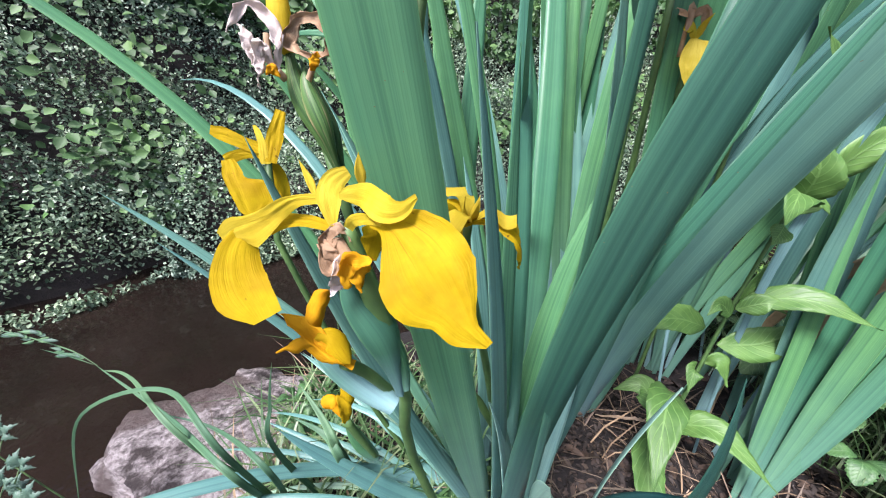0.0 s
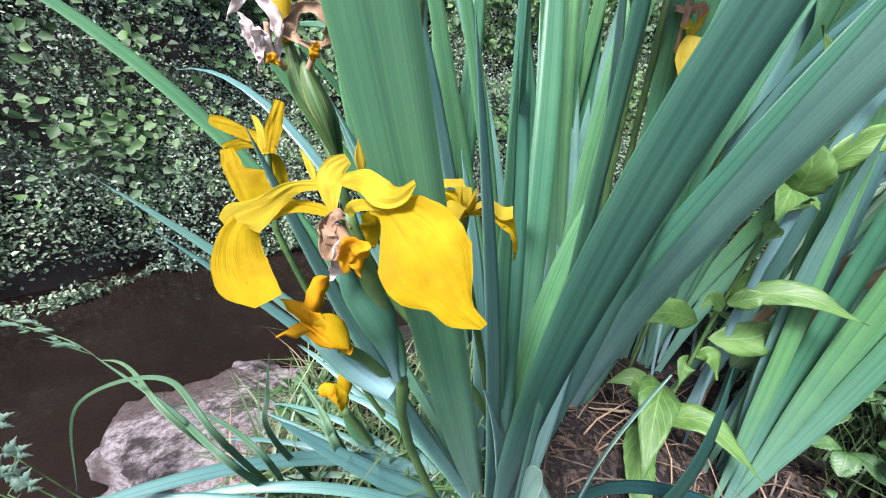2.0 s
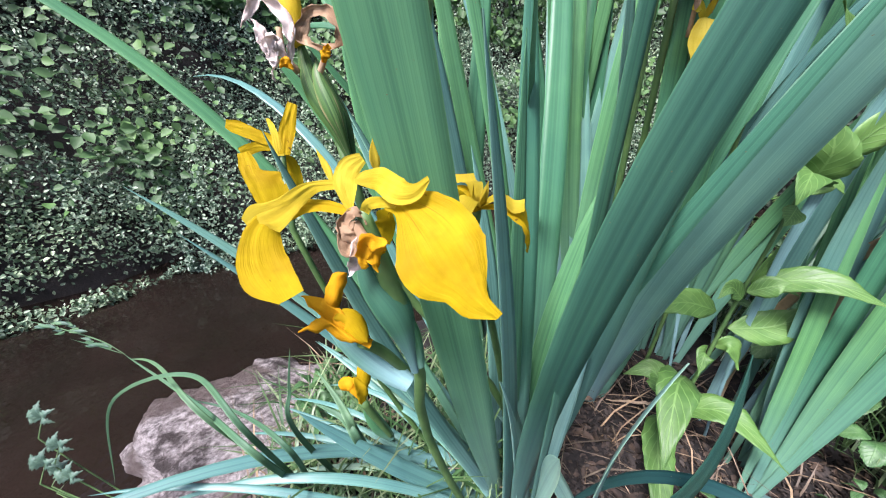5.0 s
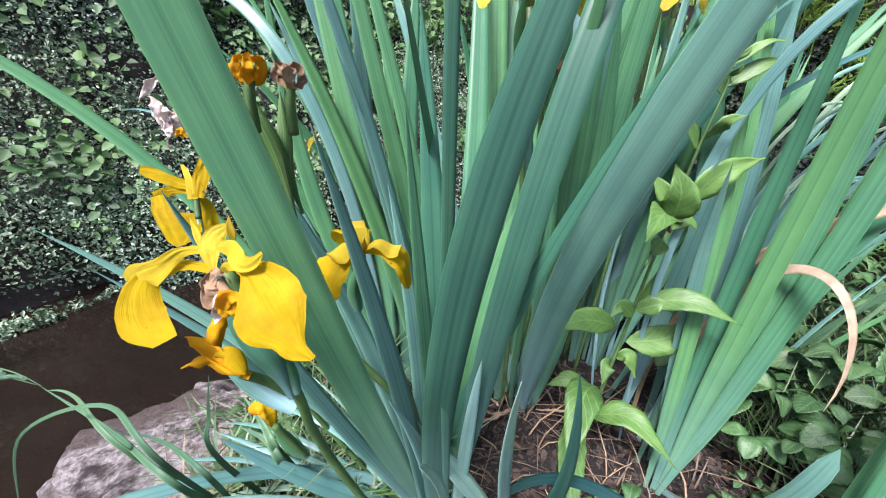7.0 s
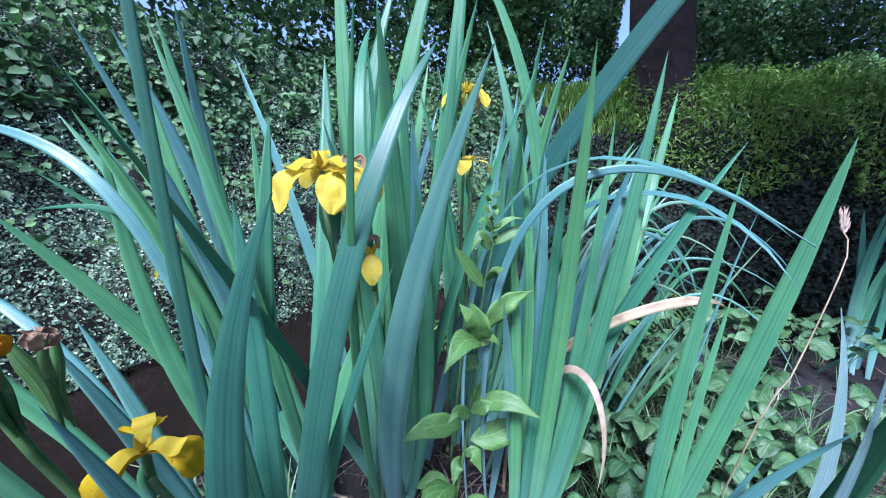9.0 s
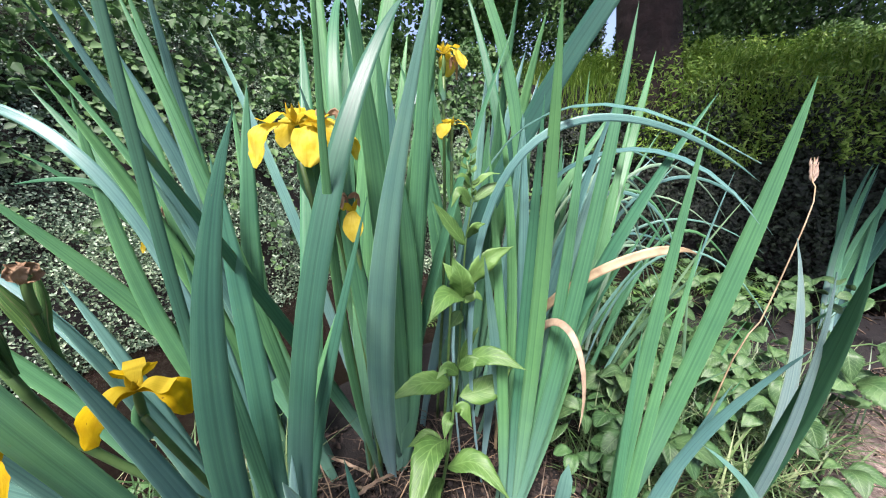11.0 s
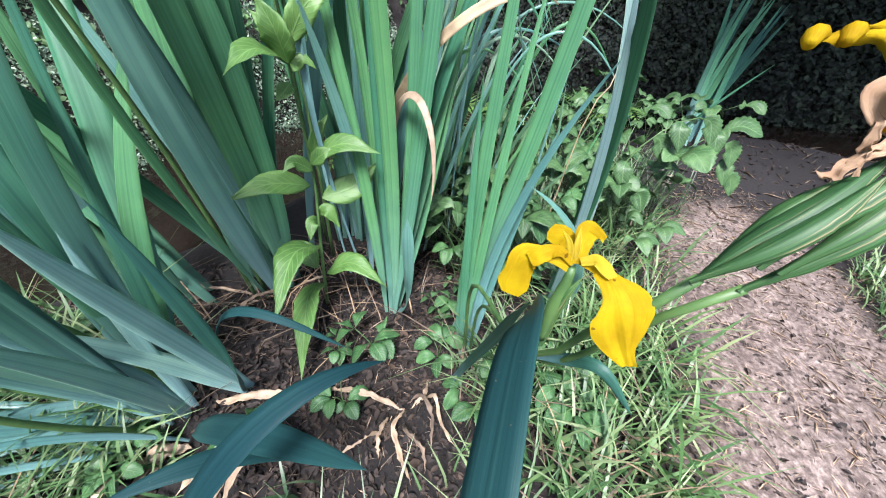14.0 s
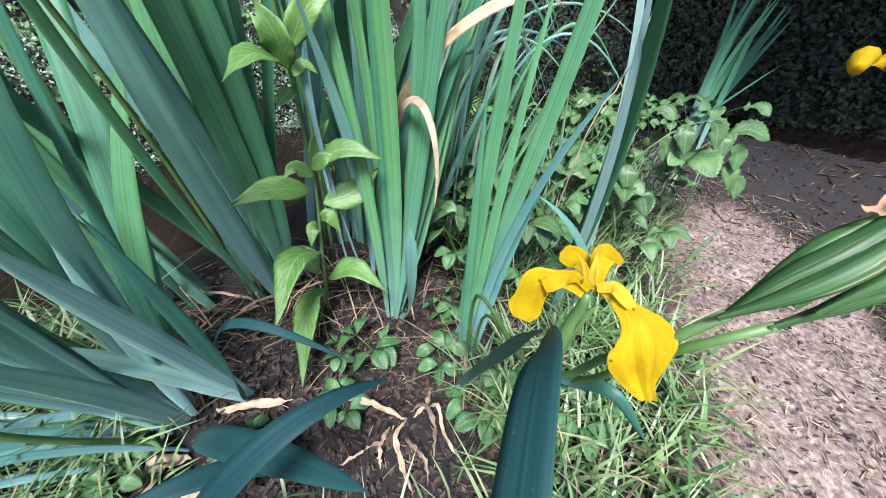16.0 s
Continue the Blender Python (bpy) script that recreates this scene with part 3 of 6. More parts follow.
    for p, q in zip(p0, n0):
        if wave(p[0], p[1] + p[2] * 0.6, 4.3, 12) < g.uniform(-0.75, 0.35):
            continue
        d = g.normal(0, 1, 3)
        d[2] -= 0.5
        d -= q * (d @ q)
        d /= np.linalg.norm(d)
        e = np.cross(q, d)
        m = g.integers(4, 10)
        for j in range(m):
            pos.append(p + q * (out + 0.03 * math.sin(j)) + d * 0.03 * j + e * (0.023 * (-1) ** j + g.normal(0, 0.008)))
            nrm.append(q * 0.8 + np.array([0.1, -0.5, 0.6]) + g.normal(0, 0.25, 3))
    return np.array(pos), np.array(nrm)


P, NR = sprays(1250, -3.2, 1.9, 0.68, 1.8, 12, 0.08)
scatter("bramble", P, NR, np.random.default_rng(2).uniform(0.026, 0.06, len(P)), M_BRAMBLE, "green bramble shoots trailing over the far bank", "bramble", 0.78, 22, 0.35)
P, NR = bank_points(17000, -3.2, 2.1, 1.15, 2.6, 14)
scatter("bramble", P + NR * 0.05, NR, np.random.default_rng(7).uniform(0.035, 0.08, len(P)), M_BRAMBLE, "dense bramble leaves along the top of the bank", "bramble", 0.75, 26, 0.85)

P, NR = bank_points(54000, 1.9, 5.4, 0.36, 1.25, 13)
scatter("bank_ivy", P, NR, np.random.default_rng(6).uniform(0.016, 0.045, len(P)), M_IVY_SHADED, "ivy, its green darkened for shade, covering the bank under the tree", "ivy", 0.75, 25, 0.6)

P, NR = bank_points(24000, 2.95, 6.0, 0.98, 1.9, 15)
scatter("bank_undergrowth", P + NR * 0.06, NR, np.random.default_rng(8).uniform(0.025, 0.065, len(P)), M_MEADOW, "fine green undergrowth covering the top of the shaded bank", "undergrowth", 0.3, 27, 0.9)


def mass(centre, size, n, seed, shell=0.55):
    """Leaf places in an uneven rounded crown, thicker towards its outside."""
    g = np.random.default_rng(seed)
    d = g.normal(0, 1, (n, 3))
    d /= np.linalg.norm(d, axis=1)[:, None]
    lump = 1 + 0.28 * np.sin(d[:, 0] * 5 + seed) * np.sin(d[:, 1] * 4 + 2 * seed) + 0.16 * np.sin(d[:, 2] * 9 + seed)
    r = (shell + (1 - shell) * g.uniform(0, 1, n) ** 0.5) * lump
    return np.asarray(centre) + d * r[:, None] * np.asarray(size), d


parts = [mass(c, s_, n, k) for k, (c, s_, n) in enumerate((
    ((-2.4, 3.0, 2.6), (1.5, 0.9, 1.1), 9000), ((-0.6, 3.7, 2.7), (1.3, 0.8, 1.0), 8000), ((0.9, 4.1, 2.8), (1.1, 0.8, 1.0), 7000),
    ((-3.6, 1.6, 2.4), (1.0, 1.2, 1.2), 7000), ((2.0, 4.2, 2.9), (0.9, 0.7, 0.9), 9000), ((0.6, 5.0, 4.2), (2.4, 0.9, 1.3), 18000), ((3.4, 5.4, 3.2), (1.5, 0.8, 1.3), 13000), ((5.6, 4.4, 2.9), (1.5, 0.8, 1.2), 17000), ((7.0, 3.0, 2.8), (1.2, 1.2, 1.1), 12000)))]
P, NR = np.concatenate([q for q, _ in parts]), np.concatenate([q for _, q in parts])


def beside_trunk(P):
    """True in the narrow gap where the sky shows through next to the trunk."""
    across = (P[:, 0] - 3.02) * 0.735 - (P[:, 1] - 3.05) * 0.678
    return (np.abs(across + 0.08) < 0.12 + 0.05 * wave(P[:, 2], P[:, 0], 6, 3)) & (P[:, 2] > 1.75 + 0.15 * wave(P[:, 0], P[:, 1], 8, 5))


P, NR = P[~beside_trunk(P)], NR[~beside_trunk(P)]
scatter("hedge", P, NR, np.random.default_rng(3).uniform(0.04, 0.085, len(P)), M_BRAMBLE, "tall tangled green hedge above the far bank", "hedge", 0.7, 23, 0.7)
for k, (c, s_) in enumerate((((4.5, 2.9, 1.75), (0.55, 0.4, 0.3)), ((5.3, 2.4, 1.8), (0.5, 0.45, 0.26)), ((4.0, 3.3, 1.85), (0.4, 0.35, 0.32)), ((6.0, 1.9, 1.75), (0.6, 0.5, 0.3)))):
    P, NR = mass((c[0], c[1], float(land(c[0], c[1])) + 0.1), s_, 2600, 60 + k, 0.2)
    scatter("bush", P, NR, np.random.default_rng(70 + k).uniform(0.03, 0.07, len(P)), (M_MEADOW, M_FERN)[k % 2], "low bright green bush on the far slope", "bush", 0.4, 80 + k, 0.9)
# ---- tree on the far slope ----
tree = thing("tree", (3.36, 2.75, 0.95), "dark-barked old tree trunk rising from the far slope", "tree")
tube("trunk", [(3.36, 2.75, 0.95), (3.38, 2.86, 1.43), (3.42, 3.22, 3.02), (3.49, 3.78, 5.46)], 0.30, 0.25, M_BARK, tree, 30, 20)
for k, (dx, dy, z) in enumerate(((1.6, -0.9, 3.4), (1.9, 0.3, 3.8), (0.9, -1.6, 3.9), (-0.5, 1.7, 4.2), (1.4, 1.4, 4.0))):
    tube("limb", [(3.42, 3.22, z - 0.5), (3.42 + dx * 0.5, 3.22 + dy * 0.5, z - 0.1), (3.42 + dx, 3.22 + dy, z - 0.3)], 0.07, 0.02, M_BARK, tree, 10, 8)
# masses over the bank and above the trunk are out of view, added for shade
parts = [mass(c, s_, n, 40 + k, 0.3) for k, (c, s_, n) in enumerate((
    ((4.8, 2.3, 3.9), (1.3, 1.0, 0.6), 6000), ((5.6, 5.6, 3.4), (1.9, 1.0, 1.4), 22000), ((3.5, 0.8, 2.9), (1.3, 1.0, 0.6), 8000), ((3.6, -0.5, 2.7), (1.2, 1.0, 0.6), 12000), ((7.4, 4.2, 3.2), (1.3, 1.6, 1.3), 10000), ((2.4, 2.0, 4.2), (1.3, 1.1, 0.5), 12000), ((1.9, -0.5, 3.3), (0.9, 0.8, 0.4), 9000)))]
P, NR = np.concatenate([q for q, _ in parts]), np.concatenate([q for _, q in parts])
P, NR = P[~beside_trunk(P)], NR[~beside_trunk(P)]
crown = scatter("crown", P, NR, np.random.default_rng(4).uniform(0.06, 0.13, len(P)), M_CONIFER, "dark drooping evergreen foliage with unseen masses added for shade", "", 0.3, 24, 0.9, "", 1.5)
crown.parent = tree
crown.matrix_parent_inverse = Matrix.Translation(tree.location).inverted()

# ---- the iris clump ----
def iris(at_, label):
    return thing("iris_plant", at_, label, "iris", "yellow flag irises")


A = iris((0.21, 0.32, 0.0), "small yellow flag iris with leaves splayed low over the soil")
B = iris((0.31, 0.53, 0.0), "yellow flag iris with broad blue-green sword leaves")
C = iris((0.55, 0.38, 0.0), "yellow flag iris with light green upright sword leaves")
D = iris((0.585, 0.165, 0.0), "yellow flag iris with narrow leaning sword leaves")
L = iris((0.14, 0.31, 0.0), "large yellow flag iris with fanned sword leaves and open flowers")
H = iris((0.08, 0.55, 0.0), "yellow flag iris with arching leaves near the water")
S = iris((0.80, 0.66, 0.0), "yellow flag iris with slender arching leaves")
N = iris((0.53, 0.14, 0.0), "young iris shoot whose single leaf folds over")
leaf(B, (0.317, 0.527, 0.0), (0.256, 0.371, 0.486), (0.302, 0.138, 0.814), 0.048, material=M_BLADE_BLUE)
leaf(L, (0.118, 0.345, 0.0), (0.013, 0.157, 0.571), (-0.037, 0.104, 1.002), 0.036, turn=(36, 62), material=M_BLADE_MID)
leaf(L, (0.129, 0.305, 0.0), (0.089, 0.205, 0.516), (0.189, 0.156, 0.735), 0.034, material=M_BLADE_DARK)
leaf(L, (0.159, 0.308, 0.0), (0.092, 0.455, -0.03), (0.265, 0.228, 0.675), 0.031, material=M_BLADE_MID)
leaf(C, (0.531, 0.374, 0.001), (0.641, 0.350, 0.487), (0.959, 0.594, 0.936), 0.030)
leaf(D, (0.579, 0.180, -0.003), (0.618, 0.239, 0.179), (0.707, 0.264, 0.757), 0.025)
leaf(D, (0.589, 0.234, 0.000), (0.789, 0.235, 0.490), (0.807, 0.217, 0.805), 0.029)
leaf(D, (0.810, 0.195, 0.000), (0.783, 0.114, 0.390), (0.632, 0.062, 0.633), 0.027)
leaf(D, (0.806, 0.186, 0.000), (0.749, 0.097, 0.357), (0.654, 0.088, 0.613), 0.015, turn=-48, material=M_BLADE_SKYLIT)
leaf(D, (0.812, 0.185, 0.000), (0.811, 0.115, 0.374), (0.716, 0.149, 0.624), 0.024, turn=-45, material=M_BLADE_SKYLIT)
leaf(L, (0.128, 0.318, 0.0), (0.126, 0.377, 0.398), (0.102, 0.405, 0.708), 0.034, material=M_BLADE_MID)
leaf(L, (0.136, 0.311, -0.000), (0.139, 0.414, 0.254), (0.262, 0.480, 0.521), 0.034)
leaf(L, (0.130, 0.313, 0.000), (0.207, 0.545, 0.506), (0.200, 0.781, 0.966), 0.042)
leaf(L, (0.136, 0.312, 0.000), (-0.209, 0.560, 0.619), (-0.505, 0.382, 0.743), 0.022)
leaf(L, (0.147, 0.318, 0.000), (0.034, 0.347, 0.204), (-0.217, 0.312, 0.463), 0.017, material=M_BLADE_BLUE)
leaf(L, (0.146, 0.316, 0.000), (-0.019, 0.285, 0.296), (-0.076, 0.244, 0.561), 0.019, material=M_BLADE_BLUE)
leaf(L, (0.134, 0.305, -0.000), (0.002, 0.349, 0.288), (-0.224, 0.289, 0.513), 0.018, material=M_BLADE_BLUE)
leaf(L, (0.158, 0.345, 0.000), (-0.103, 0.371, 0.211), (-0.379, 0.148, 0.229), 0.018, material=M_BLADE_BLUE)
leaf(L, (0.156, 0.332, -0.000), (-0.012, 0.289, 0.118), (-0.136, 0.287, 0.255), 0.025, material=M_BLADE_BLUE)
leaf(L, (0.109, 0.018, 0.001), (0.244, -0.002, 0.434), (0.391, 0.025, 0.321), 0.027, material=M_BLADE_SHADED)
leaf(L, (0.125, 0.300, 0.0), (0.235, 0.140, 0.180), (0.352, -0.018, 0.258), 0.040, material=M_BLADE_SHADED)
leaf(A, (0.239, 0.311, 0.0), (0.185, 0.246, 0.266), (0.175, 0.184, 0.438), 0.028, material=M_BLADE_GLAUC_LIT)
leaf(A, (0.237, 0.302, 0.0), (0.161, 0.281, 0.188), (0.085, 0.273, 0.275), 0.027, material=M_BLADE_GLAUC_LIT)
leaf(A, (0.148, 0.304, 0.0), (0.129, 0.236, 0.244), (0.102, 0.160, 0.385), 0.030, material=M_BLADE_GLAUC_LIT)
leaf(A, (0.147, 0.305, 0.0), (0.115, 0.276, 0.250), (0.075, 0.222, 0.379), 0.032, material=M_BLADE_GLAUC_LIT)
leaf(A, (0.152, 0.304, 0.0), (0.152, 0.284, 0.215), (0.166, 0.278, 0.372), 0.019, material=M_BLADE_GLAUC_LIT)
leaf(D, (0.583, 0.172, 0.0), (0.630, 0.220, 0.200), (0.740, 0.260, 0.600), 0.018)
leaf(D, (0.587, 0.166, 0.0), (0.660, 0.200, 0.200), (0.700, 0.160, 0.430), 0.014, material=M_BLADE_BLUE)
leaf(D, (0.580, 0.170, 0.0), (0.600, 0.210, 0.200), (0.630, 0.240, 0.480), 0.014)
leaf(L, (0.300, 0.150, 0.0), (0.258, 0.120, 0.170), (0.110, 0.130, 0.145), 0.030, material=M_BLADE_SHADED)
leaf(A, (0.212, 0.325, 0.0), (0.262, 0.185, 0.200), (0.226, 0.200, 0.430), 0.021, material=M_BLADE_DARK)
leaf(A, (0.200, 0.330, 0.0), [(0.235, 0.250, 0.330), (0.300, 0.180, 0.290)], (0.380, 0.135, 0.213), 0.014, material=M_BLADE_SHADED)
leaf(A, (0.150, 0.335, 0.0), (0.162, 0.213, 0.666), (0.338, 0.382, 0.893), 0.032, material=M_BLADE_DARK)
leaf(B, (0.342, 0.535, 0.000), (0.339, 0.514, 0.447), (0.268, 0.391, 0.931), 0.043)
leaf(B, (0.331, 0.528, -0.001), (0.395, 0.516, 0.334), (0.330, 0.462, 0.732), 0.041)
leaf(B, (0.308, 0.531, -0.000), (0.282, 0.658, 0.343), (0.275, 0.779, 0.692), 0.045, material=M_BLADE_BLUE)
leaf(B, (0.325, 0.526, -0.000), (0.391, 0.546, 0.611), (0.457, 0.628, 1.219), 0.040)
leaf(C, (0.526, 0.361, -0.003), (0.581, 0.395, 0.444), (0.502, 0.312, 0.896), 0.028)
leaf(C, (0.526, 0.364, -0.004), (0.621, 0.346, 0.465), (0.691, 0.392, 0.928), 0.028)
leaf(C, (0.540, 0.384, -0.000), (0.520, 0.443, 0.320), (0.444, 0.366, 0.564), 0.022, material=M_BLADE_BLUE)
leaf(C, (0.544, 0.378, -0.001), (0.497, 0.199, 0.123), (0.496, 0.199, 0.329), 0.020, material=M_BLADE_BLUE, profile="blunt")
leaf(D, (0.589, 0.162, -0.000), (0.636, 0.223, 0.252), (0.703, 0.103, 0.517), 0.017, material=M_BLADE_BLUE)
leaf(D, (0.839, 0.167, -0.000), (0.803, 0.080, 0.248), (0.656, 0.150, 0.358), 0.018, material=M_BLADE_BLUE)
leaf(H, (0.125, 0.578, 0.000), (-0.019, 0.651, 0.318), (-0.255, 0.589, 0.669), 0.040)
leaf(B, (0.324, 0.536, 0.0), (0.169, 0.728, 0.179), (0.072, 0.221, 0.804), 0.028, material=M_BLADE_MID)
leaf(L, (0.143, 0.297, 0.000), (0.111, 0.183, 0.517), (0.122, 0.208, 1.026), 0.010, material=M_BLADE_DARK)
leaf(B, (0.298, 0.562, 0.000), (0.224, 0.748, 0.664), (0.238, 0.846, 1.346), 0.039)
leaf(B, (0.328, 0.566, 0.000), (0.180, 0.773, 0.650), (0.369, 0.882, 1.182), 0.047)
leaf(B, (0.269, 0.539, 0.000), (0.241, 0.619, 0.644), (0.441, 0.676, 1.248), 0.043)
leaf(C, (0.596, 0.510, 0.001), (0.694, 0.602, 0.569), (0.576, 0.819, 1.100), 0.035)
leaf(C, (0.538, 0.575, 0.001), (0.720, 0.472, 0.777), (0.437, 0.671, 1.186), 0.028)
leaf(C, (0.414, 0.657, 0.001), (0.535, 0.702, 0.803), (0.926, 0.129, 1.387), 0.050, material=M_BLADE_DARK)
leaf(B, (0.299, 0.529, -0.000), (0.210, 0.369, 0.430), (0.238, 0.236, 0.878), 0.014)
leaf(H, (0.199, 0.592, 0.000), (0.056, 0.591, 0.478), (-0.032, 0.626, 0.960), 0.031)
leaf(H, (0.163, 0.561, -0.000), (0.133, 0.439, 0.476), (-0.013, 0.547, 0.927), 0.023)
leaf(H, (0.154, 0.555, 0.0), (-0.128, 0.610, 0.267), (-0.136, 0.643, 0.802), 0.034)
leaf(H, (0.212, 0.517, 0.000), (0.049, 0.623, 0.427), (-0.256, 0.764, 0.819), 0.039)
leaf(L, (0.116, 0.312, -0.000), (0.103, 0.249, 0.301), (0.050, 0.186, 0.608), 0.023, material=M_BLADE_BLUE)
leaf(B, (0.346, 0.598, 0.0), (0.358, 0.489, 0.434), (0.394, 0.481, 0.944), 0.036)
leaf(B, (0.347, 0.558, 0.0), (0.195, 0.257, 0.770), (0.278, 0.579, 0.962), 0.026)
leaf(L, (0.138, 0.310, 0.001), (-0.067, 0.440, 0.629), (-0.319, 0.541, 0.597), 0.016, material=M_BLADE_BLUE)
leaf(C, (0.483, 0.528, 0.000), [(0.459, 0.736, 0.628), (0.542, 0.439, 0.905)], (0.552, 0.108, 0.705), 0.013, material=M_BLADE_BLUE)
leaf(S, (0.709, 0.725, 0.000), [(0.552, 0.783, 0.694), (0.837, 0.457, 0.844)], (0.746, 0.202, 0.627), 0.017, material=M_BLADE_BLUE)

leaf(C, (0.518, 0.362, 0.0), (0.560, 0.420, 0.300), (0.548, 0.400, 0.800), 0.026)
leaf(C, (0.522, 0.358, 0.0), (0.600, 0.360, 0.300), (0.640, 0.420, 0.840), 0.024)
leaf(C, (0.534, 0.368, 0.0), (0.660, 0.380, 0.320), (0.800, 0.480, 0.800), 0.026)
leaf(C, (0.512, 0.372, 0.0), (0.520, 0.400, 0.300), (0.470, 0.420, 0.720), 0.022)
# low pale leaves fanned out from the foot of the large plant
low = random.Random(404)
for k in range(14):
    a, rise = radians(142 + 3.0 * k + low.uniform(-4, 4)), 0.62 - 0.042 * k + low.uniform(-0.04, 0.04)
    r = low.uniform(0.26, 0.40)
    bx, by = 0.145 + low.gauss(0, 0.010), 0.298 + low.gauss(0, 0.012)
    dx, dy = math.cos(a), math.sin(a)
    leaf(A, (bx, by, 0.02), (bx + r * 0.5 * dx, by + r * 0.5 * dy, r * (0.5 * rise + 0.18)), (bx + r * dx, by + r * dy, r * rise + 0.02), low.uniform(0.008, 0.014), material=low.choice((M_BLADE_PALE, M_BLADE_BLUE, M_BLADE_BLUE)))


# ---- the open flower close to the lens, on its stem ----
tube("stem", [(0.110, 0.290, 0.000), (0.055, 0.245, 0.160), (0.018, 0.208, 0.341), (0.020, 0.180, 0.435), (0.014, 0.176, 0.474)], 0.0042, 0.0036, M_STEM, L)
fl = tube("flower", [(0.014, 0.176, 0.474), (0.006, 0.174, 0.507), (0.000, 0.172, 0.535)], 0.0042, 0.003, M_STEM, L, bulge=0.0015, label="yellow iris flower with three drooping petals")
petal("fall_petal", [(0.013, 0.161, 0.541), (0.021, 0.154, 0.542), (0.029, 0.146, 0.536), (0.039, 0.137, 0.525), (0.055, 0.129, 0.511)], [1.9e-3, 4.0e-3, 12.5e-3, 17.3e-3, 17.9e-3, 16.5e-3, 11.4e-3, 3.5e-3, 2.4e-3], [2.1e-3, 3.8e-3, 6.8e-3, 12.1e-3, 15.5e-3, 15.2e-3, 9.1e-3, 7.7e-3, 0.7e-3], M_PETAL, fl, (0.084, -0.882, 0.464), 0.15, seed=1)
petal("fall_petal", [(-0.004, 0.171, 0.534), (-0.017, 0.175, 0.536), (-0.031, 0.178, 0.534), (-0.047, 0.176, 0.527), (-0.048, 0.167, 0.513), (-0.036, 0.157, 0.497)], [1.9e-3, 2.8e-3, 3.2e-3, 4.7e-3, 7.0e-3, 9.6e-3, 11.5e-3, 11.1e-3, 9.7e-3], [1.8e-3, 2.4e-3, 2.5e-3, 4.4e-3, 4.2e-3, 6.8e-3, 9.5e-3, 10.3e-3, 2.0e-3], M_PETAL, fl, (0.457, -0.802, 0.386), 0.1, seed=2)
petal("fall_petal", [(0.007, 0.186, 0.531), (0.007, 0.194, 0.521), (0.003, 0.195, 0.508)], [1.2e-3, 2.9e-3, 2.5e-3, 3.1e-3, 3.5e-3, 3.5e-3, 3.1e-3], [4.5e-3, 5.7e-3, 6.8e-3, 7.1e-3, 7.2e-3, 6.9e-3, 5.4e-3], M_PETAL, fl, (0.217, -0.895, 0.390), 0.1, seed=3)
petal("style_arm", [(-0.006, 0.174, 0.546), (-0.020, 0.174, 0.545), (-0.033, 0.175, 0.537), (-0.047, 0.176, 0.531), (-0.055, 0.175, 0.527)], [2.2e-3, 2.6e-3, 3.2e-3, 3.9e-3, 4.7e-3, 7.5e-3, 9.8e-3, 5.3e-3, 2.7e-3], [1.8e-3, 1.7e-3, 1.8e-3, 3.4e-3, 4.1e-3, 4.0e-3, 4.5e-3, 6.0e-3, 3.1e-3], M_STYLE, fl, (0.469, -0.831, 0.299), 0.12, seed=4)
petal("style_arm", [(-0.001, 0.171, 0.548), (0.010, 0.164, 0.551), (0.022, 0.153, 0.549), (0.031, 0.153, 0.553)], [1.0e-3, 2.8e-3, 3.1e-3, 4.3e-3, 4.3e-3, 4.2e-3, 3.9e-3, 1.3e-3, 1.4e-3], [1.2e-3, 3.3e-3, 4.7e-3, 5.0e-3, 5.4e-3, 6.1e-3, 5.2e-3, 3.7e-3, 0.6e-3], M_STYLE, fl, (0.207, -0.939, 0.275), 0.12, seed=5)
petal("style_arm", [(-0.004, 0.169, 0.536), (-0.007, 0.173, 0.546), (-0.006, 0.180, 0.552), (-0.001, 0.185, 0.555)], [1.5e-3, 2.3e-3, 2.9e-3, 3.7e-3, 4.0e-3, 4.0e-3, 3.8e-3, 2.9e-3, 1.9e-3], [1.2e-3, 3.1e-3, 5.1e-3, 6.0e-3, 6.2e-3, 6.0e-3, 5.7e-3, 4.7e-3, 3.0e-3], M_STYLE, fl, (0.314, -0.914, 0.256), 0.12, seed=6)
petal("claw", [(0.002, 0.167, 0.536), (0.005, 0.165, 0.540), (0.012, 0.162, 0.542), (0.018, 0.157, 0.542)], [1.4e-3, 1.8e-3, 2.2e-3, 2.0e-3, 1.4e-3, 1.4e-3, 1.0e-3], [2.5e-3, 2.9e-3, 2.7e-3, 2.6e-3, 2.4e-3, 2.0e-3, 1.3e-3], M_STYLE, fl, (0.248, -0.907, 0.340), 0.08, seed=7)
ribbon("standard_petal", [(0.008, 0.173, 0.551), (0.007, 0.173, 0.558), (0.007, 0.175, 0.564)], 0.0045, M_STYLE, fl, "lance", cup=0.4, thick=0.0003, ragged=0.05)
ribbon("standard_petal", [(-0.013, 0.177, 0.545), (-0.017, 0.183, 0.551), (-0.023, 0.190, 0.558)], 0.0035, M_STYLE, fl, "lance", cup=0.4, thick=0.0003, ragged=0.05)
ribbon("spathe", [(0.019, 0.175, 0.437), (0.015, 0.170, 0.479), (0.001, 0.172, 0.502), (-0.003, 0.177, 0.518)], 0.02, M_BLADE_DARK, L, "sheath", cup=-0.6, nu=6, label="dark green sheath below the flower")
ribbon("spathe", [(0.022, 0.176, 0.440), (0.019, 0.175, 0.465), (0.015, 0.174, 0.481)], 0.012, M_BLADE, L, "spathe", cup=-0.6)
